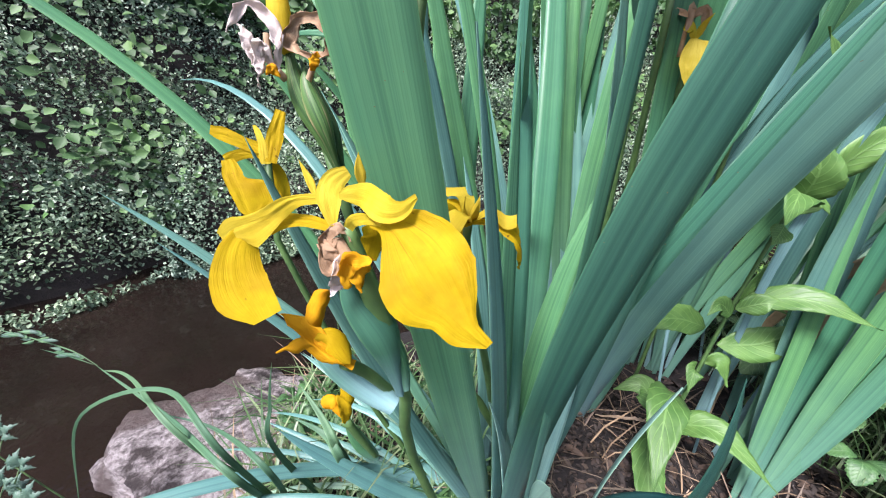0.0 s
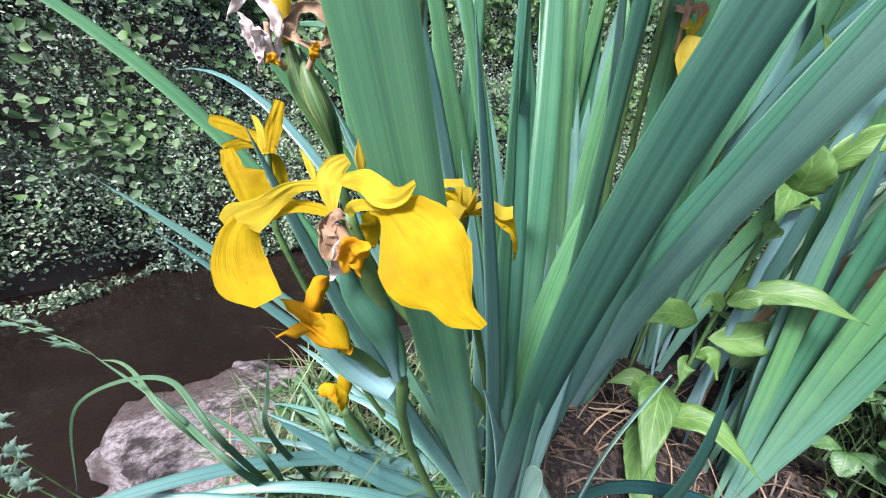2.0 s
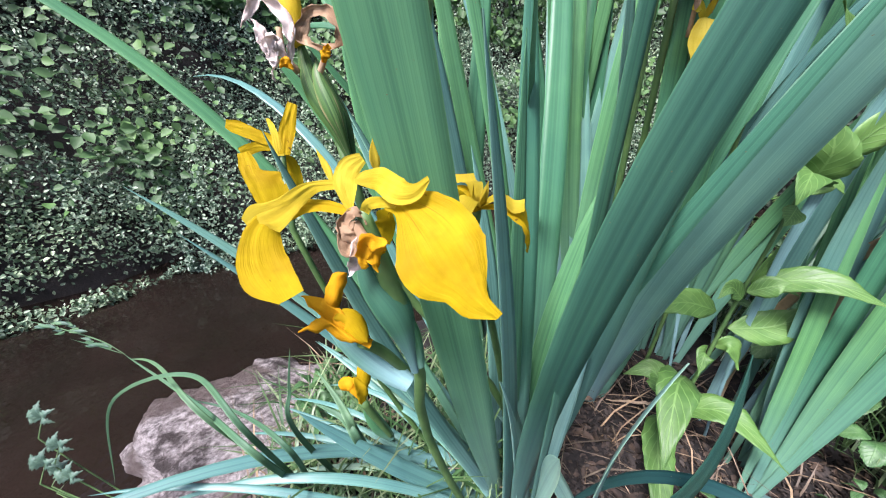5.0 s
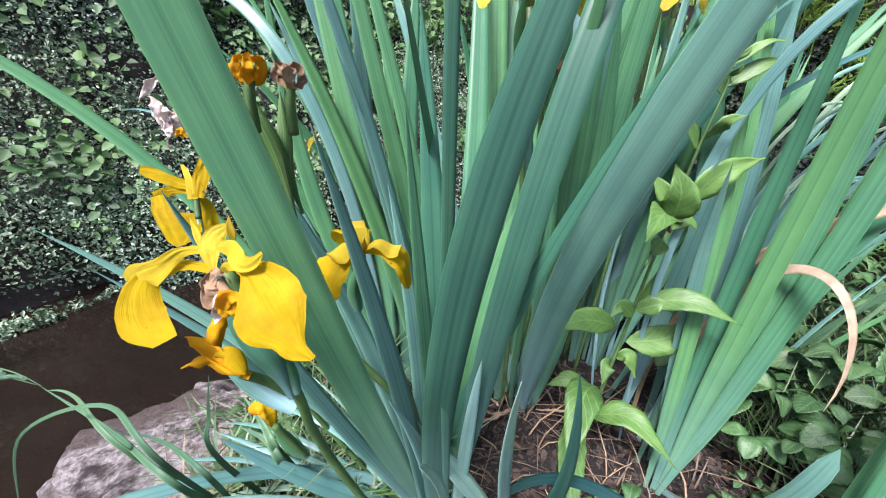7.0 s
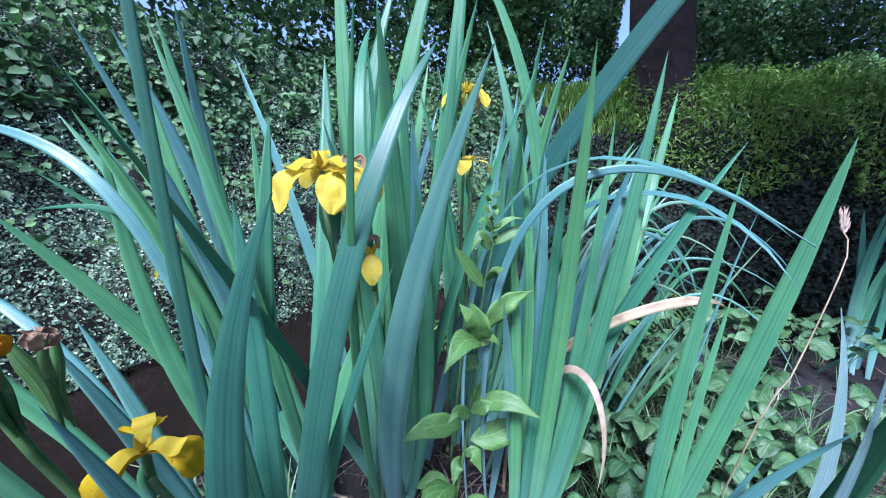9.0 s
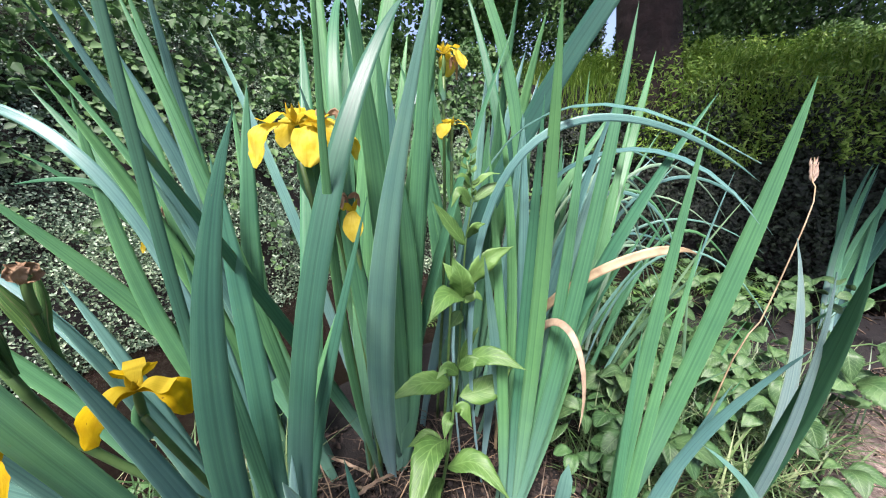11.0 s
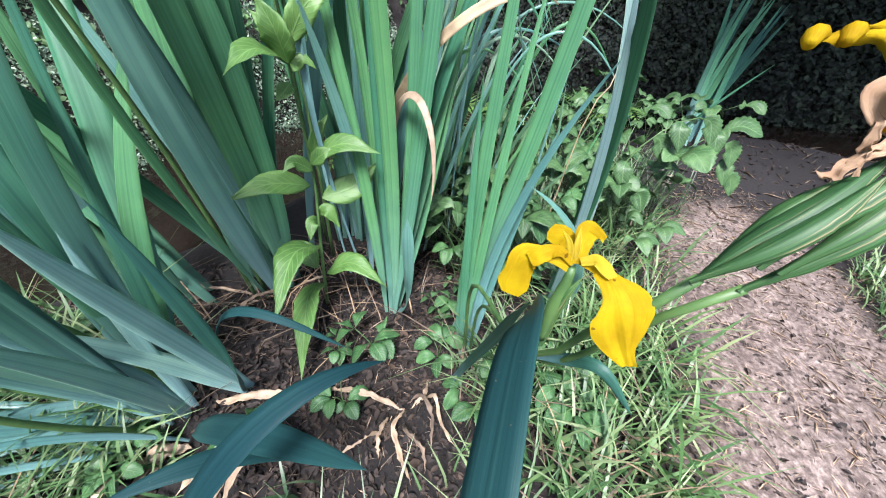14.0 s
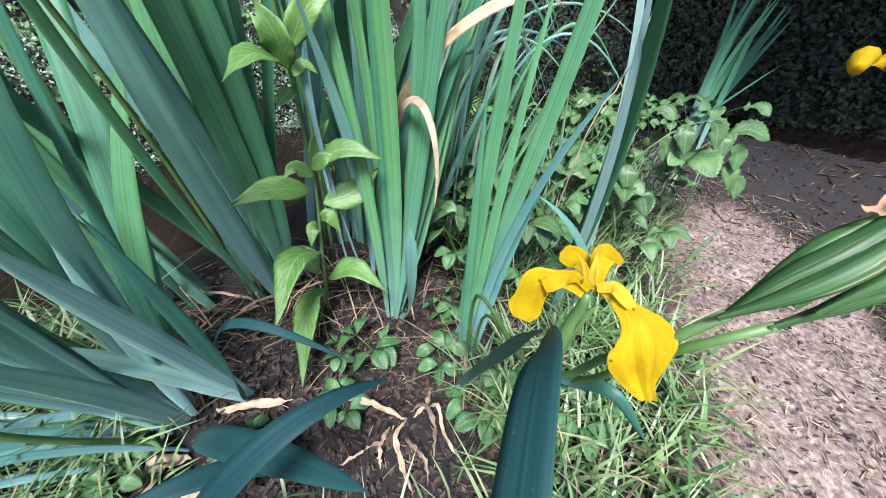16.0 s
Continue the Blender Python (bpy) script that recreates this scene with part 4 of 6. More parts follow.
ribbon("spathe", [(0.013, 0.187, 0.414), (-0.015, 0.195, 0.432), (-0.035, 0.203, 0.450), (-0.054, 0.217, 0.456)], 0.02, M_BLADE_BLUE, L, "spathe", cup=-0.5)
# second open flower behind it, by the water
tube("stem", [(0.050, 0.360, 0.000), (-0.050, 0.335, 0.250), (-0.109, 0.310, 0.480), (-0.107, 0.319, 0.512)], 0.0035, 0.003, M_STEM, L)
fb = tube("flower", [(-0.107, 0.319, 0.512), (-0.109, 0.325, 0.525), (-0.110, 0.330, 0.536)], 0.003, 0.0028, M_STEM, L, label="open yellow iris flower with one upright petal")
petal("fall_petal", [(-0.137, 0.320, 0.534), (-0.127, 0.309, 0.515), (-0.117, 0.301, 0.492)], [3.1e-3, 4.7e-3, 5.8e-3, 6.8e-3, 20.3e-3, 21.4e-3, 20.9e-3, 18.6e-3, 3.5e-3], [6.0e-3, 7.4e-3, 8.9e-3, 9.0e-3, 8.6e-3, 8.3e-3, 7.8e-3, 7.3e-3, 2.7e-3], M_PETAL, fb, (0.523, -0.823, 0.219), 0.1, seed=8)
petal("claw", [(-0.108, 0.330, 0.537), (-0.127, 0.326, 0.538), (-0.140, 0.319, 0.533)], [3.9e-3, 4.1e-3, 4.4e-3, 4.4e-3, 4.6e-3, 4.6e-3, 4.5e-3], [3.8e-3, 3.8e-3, 3.7e-3, 3.9e-3, 4.1e-3, 4.8e-3, 4.6e-3], M_PETAL, fb, (0.504, -0.851, 0.146), 0.1, seed=9)
petal("style_arm", [(-0.111, 0.329, 0.540), (-0.133, 0.327, 0.550), (-0.152, 0.327, 0.555)], [3.9e-3, 4.9e-3, 6.2e-3, 6.3e-3, 6.3e-3, 6.2e-3, 5.5e-3, 4.6e-3, 2.4e-3], [4.0e-3, 4.5e-3, 4.1e-3, 3.8e-3, 4.1e-3, 4.9e-3, 5.9e-3, 5.3e-3, 4.6e-3], M_PETAL, fb, (0.519, -0.848, 0.107), 0.12, seed=10)
petal("style_arm", [(-0.107, 0.325, 0.531), (-0.106, 0.336, 0.550), (-0.102, 0.350, 0.570)], [4.3e-3, 4.5e-3, 4.8e-3, 5.1e-3, 5.0e-3, 4.6e-3, 4.4e-3, 4.3e-3, 4.1e-3], [5.2e-3, 6.0e-3, 6.9e-3, 7.7e-3, 8.1e-3, 7.3e-3, 6.2e-3, 5.1e-3, 4.2e-3], M_PETAL, fb, (0.444, -0.890, 0.102), 0.12, seed=11)
petal("style_arm", [(-0.110, 0.323, 0.530), (-0.113, 0.329, 0.545), (-0.120, 0.338, 0.559)], [3.7e-3, 3.8e-3, 3.3e-3, 2.6e-3, 2.5e-3, 2.3e-3, 2.1e-3], [4.1e-3, 3.9e-3, 3.7e-3, 3.5e-3, 2.8e-3, 2.4e-3, 0.3e-3], M_STYLE, fb, (0.475, -0.872, 0.120), 0.1, seed=12)
petal("fall_petal", [(-0.111, 0.333, 0.531), (-0.106, 0.333, 0.514), (-0.106, 0.328, 0.494)], [0.3e-3, 5.4e-3, 6.7e-3, 7.1e-3, 7.7e-3, 7.5e-3, 4.3e-3], [3.2e-3, 5.0e-3, 6.7e-3, 7.5e-3, 7.3e-3, 6.5e-3, 0.9e-3], M_PETAL, fb, (0.450, -0.867, 0.215), 0.1, seed=13)
# withered bloom below the open one
wf = tube("withered_flower", [(0.004, 0.166, 0.520), (0.000, 0.167, 0.525), (-0.003, 0.169, 0.530)], 0.003, 0.0025, M_WILT, L, label="withered brown and orange bloom")
ribbon("petal", [(0.003, 0.165, 0.520), (-0.007, 0.163, 0.521), (-0.008, 0.167, 0.531), (-0.002, 0.169, 0.535), (0.002, 0.168, 0.529)], 0.006, M_WILT, wf, "strap", cup=0.5, ruffle=0.1, thick=0.0003, ragged=0.05, crumple=0.0026, nv=26, nu=8)
ribbon("petal", [(0.000, 0.165, 0.524), (-0.005, 0.165, 0.527), (-0.001, 0.166, 0.532)], 0.009, M_WILT, wf, "oval", cup=-0.5, ruffle=0.1, thick=0.0003, ragged=0.05, crumple=0.0026, nv=26, nu=8)
ribbon("petal", [(0.007, 0.163, 0.521), (-0.002, 0.165, 0.522), (-0.005, 0.161, 0.508)], 0.006, M_WHITE, wf, "strap", cup=0.6, ruffle=0.12, thick=0.0003, ragged=0.05, crumple=0.0026, nv=26, nu=8)
ribbon("petal", [(0.011, 0.164, 0.523), (0.002, 0.162, 0.523), (0.002, 0.158, 0.513)], 0.008, M_ORANGE, wf, "oval", cup=0.5, ruffle=0.18, thick=0.0003, ragged=0.05, crumple=0.0016, nv=22)
ribbon("petal", [(0.011, 0.166, 0.523), (0.008, 0.162, 0.520), (0.006, 0.159, 0.512)], 0.007, M_ORANGE, wf, "oval", cup=-0.5, ruffle=0.18, thick=0.0003, ragged=0.05, crumple=0.0016, nv=22)
# fading orange bloom lower on the stem
ff = tube("faded_flower", [(0.011, 0.200, 0.408), (-0.002, 0.187, 0.440), (-0.011, 0.178, 0.456)], 0.003, 0.0035, M_STEM, L, label="fading orange iris bloom")
ribbon("petal", [(-0.005, 0.175, 0.457), (-0.023, 0.175, 0.467), (-0.023, 0.181, 0.483), (-0.017, 0.188, 0.495)], 0.0105, M_ORANGE, ff, "arm", cup=-0.7, ruffle=0.06, nu=6, thick=0.0003, ragged=0.05, crumple=0.0016, nv=22)
ribbon("petal", [(-0.008, 0.174, 0.459), (-0.022, 0.176, 0.473), (-0.040, 0.181, 0.484)], 0.008, M_ORANGE, ff, "strap", cup=0.8, ruffle=0.06, nu=6, thick=0.0003, ragged=0.05, crumple=0.0016, nv=22)
ribbon("petal", [(-0.008, 0.174, 0.461), (-0.019, 0.175, 0.472), (-0.028, 0.173, 0.471), (-0.041, 0.171, 0.468)], 0.008, M_ORANGE, ff, "strap", cup=-0.9, ruffle=0.06, nu=6, thick=0.0003, ragged=0.05, crumple=0.0016, nv=22)
ribbon("petal", [(-0.006, 0.173, 0.460), (-0.014, 0.176, 0.473), (-0.023, 0.175, 0.474)], 0.012, M_PETAL, ff, "oval", cup=-0.5, nu=6, thick=0.0003, ragged=0.05)
# small faded bloom near the ground
sf = tube("faded_flower", [(-0.024, 0.258, 0.258), (-0.033, 0.251, 0.292), (-0.043, 0.245, 0.326)], 0.003, 0.004, M_STEM, L, label="small faded yellow bloom")
ribbon("petal", [(-0.043, 0.244, 0.324), (-0.040, 0.247, 0.343), (-0.037, 0.256, 0.363)], 0.014, M_PETAL, sf, "arm", cup=-0.6, ruffle=0.08, thick=0.0003, ragged=0.05)
ribbon("petal", [(-0.043, 0.244, 0.325), (-0.050, 0.247, 0.343), (-0.062, 0.246, 0.346)], 0.012, M_ORANGE, sf, "arm", cup=-0.6, ruffle=0.08, thick=0.0003, ragged=0.05, crumple=0.0016, nv=22)
ribbon("petal", [(-0.042, 0.244, 0.324), (-0.042, 0.244, 0.341), (-0.048, 0.247, 0.354)], 0.01, M_PETAL, sf, "oval", cup=0.4, ruffle=0.1, thick=0.0003, ragged=0.05)
ribbon("spathe", [(-0.022, 0.257, 0.257), (-0.033, 0.250, 0.289), (-0.043, 0.245, 0.326)], 0.016, M_BLADE, L, "spathe", cup=-0.7)

# ---- budding stem behind the near flower ----
tube("stem", [(0.145, 0.325, 0.000), (0.100, 0.300, 0.250), (-0.020, 0.287, 0.441), (-0.030, 0.271, 0.526), (-0.038, 0.268, 0.556)], 0.0045, 0.004, M_STEM, L)
ribbon("spathe", [(-0.029, 0.265, 0.531), (-0.036, 0.262, 0.562), (-0.047, 0.265, 0.585), (-0.056, 0.274, 0.613)], 0.015, M_SPATHE, L, "sheath", cup=-0.7, nu=6, label="green bud sheath")
ribbon("spathe", [(-0.030, 0.264, 0.539), (-0.033, 0.257, 0.567), (-0.042, 0.263, 0.588), (-0.046, 0.271, 0.599)], 0.013, M_SPATHE, L, "sheath", cup=-0.7, nu=6)
ribbon("spathe", [(-0.029, 0.272, 0.530), (-0.032, 0.270, 0.559), (-0.043, 0.277, 0.582), (-0.054, 0.285, 0.605)], 0.012, M_SPATHE, L, "sheath", cup=-0.6)
tube("flower_bud", [(-0.055, 0.272, 0.605), (-0.058, 0.274, 0.618), (-0.061, 0.283, 0.642)], 0.0032, 0.0045, M_STYLE, L, bulge=0.003, label="pale yellow rolled flower bud")
wb = tube("withered_flower", [(-0.057, 0.268, 0.591), (-0.062, 0.263, 0.600), (-0.063, 0.265, 0.614)], 0.0022, 0.0018, M_WILT, L, label="bleached white withered bloom")
ribbon("petal", [(-0.057, 0.258, 0.594), (-0.056, 0.263, 0.614), (-0.070, 0.265, 0.627), (-0.082, 0.258, 0.615)], 0.0065, M_WHITE, wb, "strap", cup=0.6, ruffle=0.15, thick=0.0003, ragged=0.05, crumple=0.0026, nv=26, nu=8)
ribbon("petal", [(-0.061, 0.255, 0.595), (-0.067, 0.255, 0.603), (-0.072, 0.258, 0.613), (-0.075, 0.259, 0.617)], 0.009, M_WHITE, wb, "lance", cup=0.7, ruffle=0.2, thick=0.0003, ragged=0.05, crumple=0.0026, nv=26, nu=8)
ribbon("petal", [(-0.056, 0.256, 0.597), (-0.064, 0.256, 0.605), (-0.063, 0.248, 0.586)], 0.0065, M_WHITE, wb, "lance", cup=0.6, ruffle=0.15, thick=0.0003, ragged=0.05, crumple=0.0026, nv=26, nu=8)
ribbon("petal", [(-0.056, 0.256, 0.591), (-0.058, 0.255, 0.596), (-0.061, 0.253, 0.593)], 0.0055, M_ORANGE, wb, "oval", cup=0.6, ruffle=0.2, thick=0.0003, ragged=0.05, crumple=0.0016, nv=22)
wc = tube("withered_flower", [(-0.044, 0.266, 0.589), (-0.040, 0.266, 0.596), (-0.036, 0.266, 0.603)], 0.002, 0.0018, M_WILT, L, label="curled brown withered bloom")
ribbon("petal", [(-0.041, 0.265, 0.602), (-0.051, 0.265, 0.609), (-0.045, 0.270, 0.622), (-0.031, 0.270, 0.619), (-0.029, 0.266, 0.606), (-0.040, 0.265, 0.605)], 0.0068, M_WILT, wc, "strap", cup=0.5, ruffle=0.12, nv=24, thick=0.0003, ragged=0.05, crumple=0.0026, nu=8)
ribbon("petal", [(-0.040, 0.263, 0.596), (-0.037, 0.262, 0.600), (-0.034, 0.264, 0.606)], 0.006, M_ORANGE, wc, "oval", cup=0.5, ruffle=0.2, thick=0.0003, ragged=0.05, crumple=0.0016, nv=22)
# spent buds at the stem top
sp = tube("withered_flower", [(0.006, 0.224, 0.600), (0.008, 0.220, 0.618), (0.010, 0.220, 0.630)], 0.0032, 0.003, M_STEM, L, label="crumpled spent bloom")
ribbon("petal", [(0.010, 0.220, 0.624), (0.016, 0.222, 0.631), (0.014, 0.222, 0.637), (0.009, 0.219, 0.636)], 0.0062, M_ORANGE, sp, "oval", cup=0.5, ruffle=0.2, thick=0.0003, ragged=0.05, crumple=0.0016, nv=22)
ribbon("petal", [(0.010, 0.220, 0.624), (0.008, 0.226, 0.631), (0.008, 0.224, 0.637), (0.011, 0.219, 0.636)], 0.0062, M_ORANGE, sp, "oval", cup=0.5, ruffle=0.2, thick=0.0003, ragged=0.05, crumple=0.0016, nv=22)
ribbon("petal", [(0.010, 0.220, 0.624), (0.004, 0.218, 0.631), (0.006, 0.218, 0.637), (0.011, 0.221, 0.636)], 0.0062, M_ORANGE, sp, "oval", cup=0.5, ruffle=0.2, thick=0.0003, ragged=0.05, crumple=0.0016, nv=22)
ribbon("petal", [(0.010, 0.220, 0.624), (0.012, 0.214, 0.631), (0.012, 0.216, 0.637), (0.009, 0.221, 0.636)], 0.0062, M_ORANGE, sp, "oval", cup=0.5, ruffle=0.2, thick=0.0003, ragged=0.05, crumple=0.0016, nv=22)
sp = tube("withered_flower", [(0.024, 0.234, 0.598), (0.026, 0.230, 0.616), (0.028, 0.230, 0.628)], 0.0032, 0.003, M_STEM, L, label="crumpled spent bloom")
ribbon("petal", [(0.028, 0.230, 0.622), (0.034, 0.232, 0.629), (0.032, 0.232, 0.635), (0.027, 0.229, 0.634)], 0.0062, M_WILT, sp, "oval", cup=0.5, ruffle=0.2, thick=0.0003, ragged=0.05, crumple=0.0026, nv=26, nu=8)
ribbon("petal", [(0.028, 0.230, 0.622), (0.026, 0.236, 0.629), (0.026, 0.234, 0.635), (0.029, 0.229, 0.634)], 0.0062, M_WILT, sp, "oval", cup=0.5, ruffle=0.2, thick=0.0003, ragged=0.05, crumple=0.0026, nv=26, nu=8)
ribbon("petal", [(0.028, 0.230, 0.622), (0.022, 0.228, 0.629), (0.024, 0.228, 0.635), (0.029, 0.231, 0.634)], 0.0062, M_WILT, sp, "oval", cup=0.5, ruffle=0.2, thick=0.0003, ragged=0.05, crumple=0.0026, nv=26, nu=8)
ribbon("petal", [(0.028, 0.230, 0.622), (0.030, 0.224, 0.629), (0.030, 0.226, 0.635), (0.027, 0.231, 0.634)], 0.0062, M_WILT, sp, "oval", cup=0.5, ruffle=0.2, thick=0.0003, ragged=0.05, crumple=0.0026, nv=26, nu=8)
ribbon("spathe", [(0.009, 0.253, 0.535), (0.005, 0.252, 0.580), (-0.002, 0.250, 0.606), (-0.011, 0.253, 0.627)], 0.013, M_SPATHE, L, "sheath", cup=-0.7, nu=6)
ribbon("spathe", [(0.012, 0.260, 0.537), (0.007, 0.259, 0.571), (0.007, 0.265, 0.597), (0.005, 0.272, 0.624)], 0.011, M_SPATHE, L, "sheath", cup=-0.7, nu=6)

# ---- iris flower over the path edge ----
tube("stem", [(0.585, 0.165, 0.000), (0.550, 0.120, 0.250), (0.489, -0.030, 0.332), (0.485, -0.075, 0.412), (0.485, -0.093, 0.445), (0.488, -0.102, 0.470)], 0.0026, 0.0024, M_STEM, D, nv=16)
tube("stem", [(0.590, 0.160, 0.000), (0.570, 0.120, 0.200), (0.500, -0.034, 0.319), (0.499, -0.081, 0.400), (0.494, -0.099, 0.443), (0.501, -0.114, 0.468)], 0.0024, 0.0022, M_STEM, D, nv=16)
fr = tube("flower", [(0.469, -0.054, 0.389), (0.471, -0.054, 0.416), (0.474, -0.055, 0.435), (0.475, -0.055, 0.446)], 0.0022, 0.002, M_STEM, D, bulge=0.002, label="yellow iris flower seen from above")
petal("fall_petal", [(0.478, -0.056, 0.448), (0.482, -0.065, 0.452), (0.478, -0.076, 0.449), (0.474, -0.087, 0.441), (0.473, -0.101, 0.418)], [0.4e-3, 3.9e-3, 3.2e-3, 9.3e-3, 14.3e-3, 13.2e-3, 9.0e-3, 4.0e-3, 3.9e-3], [0.4e-3, 5.2e-3, 6.1e-3, 5.2e-3, 7.0e-3, 13.4e-3, 14.4e-3, 10.3e-3, 3.1e-3], M_PETAL, fr, (-0.649, -0.289, 0.704), 0.16, seed=14)
petal("fall_petal", [(0.473, -0.054, 0.446), (0.464, -0.043, 0.451), (0.457, -0.037, 0.449), (0.453, -0.037, 0.438), (0.449, -0.038, 0.425)], [2.5e-3, 2.3e-3, 3.7e-3, 8.5e-3, 9.0e-3, 8.4e-3, 8.6e-3, 9.3e-3, 5.9e-3], [2.7e-3, 3.4e-3, 4.3e-3, 4.7e-3, 6.7e-3, 6.8e-3, 7.0e-3, 8.4e-3, 4.0e-3], M_PETAL, fr, (-0.543, -0.473, 0.694), 0.12, seed=15)
petal("fall_petal", [(0.483, -0.047, 0.450), (0.487, -0.037, 0.451), (0.484, -0.027, 0.447)], [2.4e-3, 3.9e-3, 5.5e-3, 5.9e-3, 5.8e-3, 5.2e-3, 2.3e-3], [0.3e-3, 3.1e-3, 4.3e-3, 5.5e-3, 6.3e-3, 6.0e-3, 1.9e-3], M_PETAL, fr, (-0.638, -0.469, 0.611), 0.12, seed=16)
petal("style_arm", [(0.475, -0.055, 0.449), (0.467, -0.047, 0.457), (0.459, -0.043, 0.455), (0.456, -0.040, 0.451)], [2.2e-3, 2.1e-3, 2.1e-3, 5.2e-3, 6.2e-3, 6.6e-3, 6.7e-3, 7.2e-3, 6.1e-3], [1.7e-3, 2.3e-3, 2.4e-3, 2.7e-3, 1.5e-3, 1.9e-3, 2.3e-3, 2.1e-3, 2.2e-3], M_PETAL, fr, (-0.592, -0.466, 0.658), 0.1, seed=17)
petal("style_arm", [(0.478, -0.056, 0.448), (0.482, -0.051, 0.457), (0.490, -0.048, 0.462), (0.498, -0.054, 0.456)], [2.4e-3, 2.7e-3, 2.9e-3, 3.6e-3, 4.6e-3, 4.8e-3, 3.5e-3, 2.8e-3, 1.8e-3], [2.7e-3, 3.7e-3, 4.8e-3, 5.2e-3, 6.6e-3, 6.5e-3, 21.1e-3, 3.3e-3, 2.4e-3], M_PETAL, fr, (-0.680, -0.410, 0.608), 0.1, seed=18)
petal("style_arm", [(0.477, -0.057, 0.451), (0.480, -0.063, 0.456), (0.480, -0.069, 0.455), (0.478, -0.075, 0.453)], [2.1e-3, 1.9e-3, 2.2e-3, 2.0e-3, 2.5e-3, 2.2e-3, 2.3e-3], [2.5e-3, 3.2e-3, 3.7e-3, 4.1e-3, 4.0e-3, 3.5e-3, 1.9e-3], M_STYLE, fr, (-0.670, -0.356, 0.651), 0.1, seed=19)
ribbon("standard_petal", [(0.474, -0.054, 0.450), (0.475, -0.049, 0.459), (0.474, -0.043, 0.464)], 0.004, M_STYLE, fr, "lance", cup=0.4, thick=0.0003, ragged=0.05)
ribbon("standard_petal", [(0.476, -0.055, 0.450), (0.478, -0.052, 0.459), (0.482, -0.048, 0.466)], 0.004, M_STYLE, fr, "lance", cup=0.4, thick=0.0003, ragged=0.05)
ribbon("spathe", [(0.469, -0.053, 0.382), (0.470, -0.054, 0.411), (0.472, -0.058, 0.431), (0.479, -0.060, 0.441)], 0.009, M_SPATHE, D, "spathe", cup=-0.6)
ribbon("leaf", [(0.488, -0.039, 0.338), (0.496, -0.060, 0.355), (0.501, -0.082, 0.368), (0.509, -0.108, 0.345)], 0.009, M_BLADE_DARK, D, "sword")
# fat bud sheath and its spent bloom beside the lens
ribbon("spathe", [(0.486, -0.101, 0.467), (0.496, -0.107, 0.487), (0.510, -0.114, 0.503), (0.537, -0.119, 0.521)], 0.011, M_SPATHE, D, "sheath", cup=-0.55, ragged=0.05, nu=8, nv=24, label="streaked green bud sheath")
ribbon("spathe", [(0.483, -0.101, 0.470), (0.492, -0.111, 0.486), (0.505, -0.118, 0.501), (0.527, -0.122, 0.516)], 0.009, M_SPATHE, D, "sheath", cup=-0.55, ragged=0.05, nu=8, nv=24)
ribbon("spathe", [(0.489, -0.101, 0.469), (0.503, -0.105, 0.489), (0.514, -0.109, 0.502), (0.534, -0.116, 0.513)], 0.008, M_SPATHE, D, "sheath", cup=-0.55, ragged=0.05, nu=8, nv=24)
ribbon("spathe", [(0.499, -0.113, 0.467), (0.511, -0.123, 0.486), (0.526, -0.129, 0.504), (0.558, -0.133, 0.526)], 0.011, M_SPATHE, D, "sheath", cup=-0.55, ragged=0.05, nu=8, nv=24)
ribbon("spathe", [(0.501, -0.119, 0.480), (0.512, -0.125, 0.498), (0.526, -0.128, 0.512), (0.544, -0.131, 0.526)], 0.009, M_SPATHE, D, "sheath", cup=-0.55, ragged=0.05, nu=8, nv=24)
ribbon("spathe", [(0.496, -0.114, 0.481), (0.510, -0.119, 0.500), (0.524, -0.123, 0.512), (0.544, -0.128, 0.524)], 0.008, M_SPATHE, D, "sheath", cup=-0.55, ragged=0.05, nu=8, nv=24)
bf = tube("faded_flower", [(0.545, -0.130, 0.517), (0.539, -0.121, 0.527), (0.535, -0.114, 0.534)], 0.003, 0.0035, M_STYLE, D, label="spent yellow bloom with curled petals")
ribbon("petal", [(0.536, -0.111, 0.537), (0.536, -0.104, 0.546), (0.533, -0.097, 0.552), (0.525, -0.090, 0.552), (0.517, -0.086, 0.550)], 0.0052, M_PETAL, bf, "strap", cup=-0.9, ruffle=0.06, nu=8, nv=26, crumple=0.0004, thick=0.0003, ragged=0.05)
ribbon("petal", [(0.545, -0.114, 0.542), (0.544, -0.106, 0.551), (0.538, -0.099, 0.554), (0.530, -0.093, 0.555)], 0.0056, M_PETAL, bf, "strap", cup=-0.9, ruffle=0.06, nu=8, nv=26, crumple=0.0004, thick=0.0003, ragged=0.05)
ribbon("petal", [(0.531, -0.118, 0.525), (0.526, -0.110, 0.532), (0.527, -0.106, 0.538), (0.535, -0.109, 0.541), (0.541, -0.114, 0.541)], 0.006, M_WILT, bf, "strap", cup=0.6, ruffle=0.06, nu=8, nv=26, crumple=0.0004, thick=0.0003, ragged=0.05)
ribbon("petal", [(0.537, -0.122, 0.525), (0.530, -0.114, 0.532), (0.537, -0.113, 0.539), (0.550, -0.121, 0.540)], 0.008, M_ORANGE, bf, "strap", cup=-0.6, ruffle=0.06, nu=8, nv=26, crumple=0.0004, thick=0.0003, ragged=0.05)
ribbon("petal", [(0.531, -0.119, 0.526), (0.528, -0.114, 0.531), (0.536, -0.119, 0.534), (0.546, -0.125, 0.534)], 0.007, M_ORANGE, bf, "strap", cup=0.5, ruffle=0.06, thick=0.0003, ragged=0.05, crumple=0.0016, nv=22)
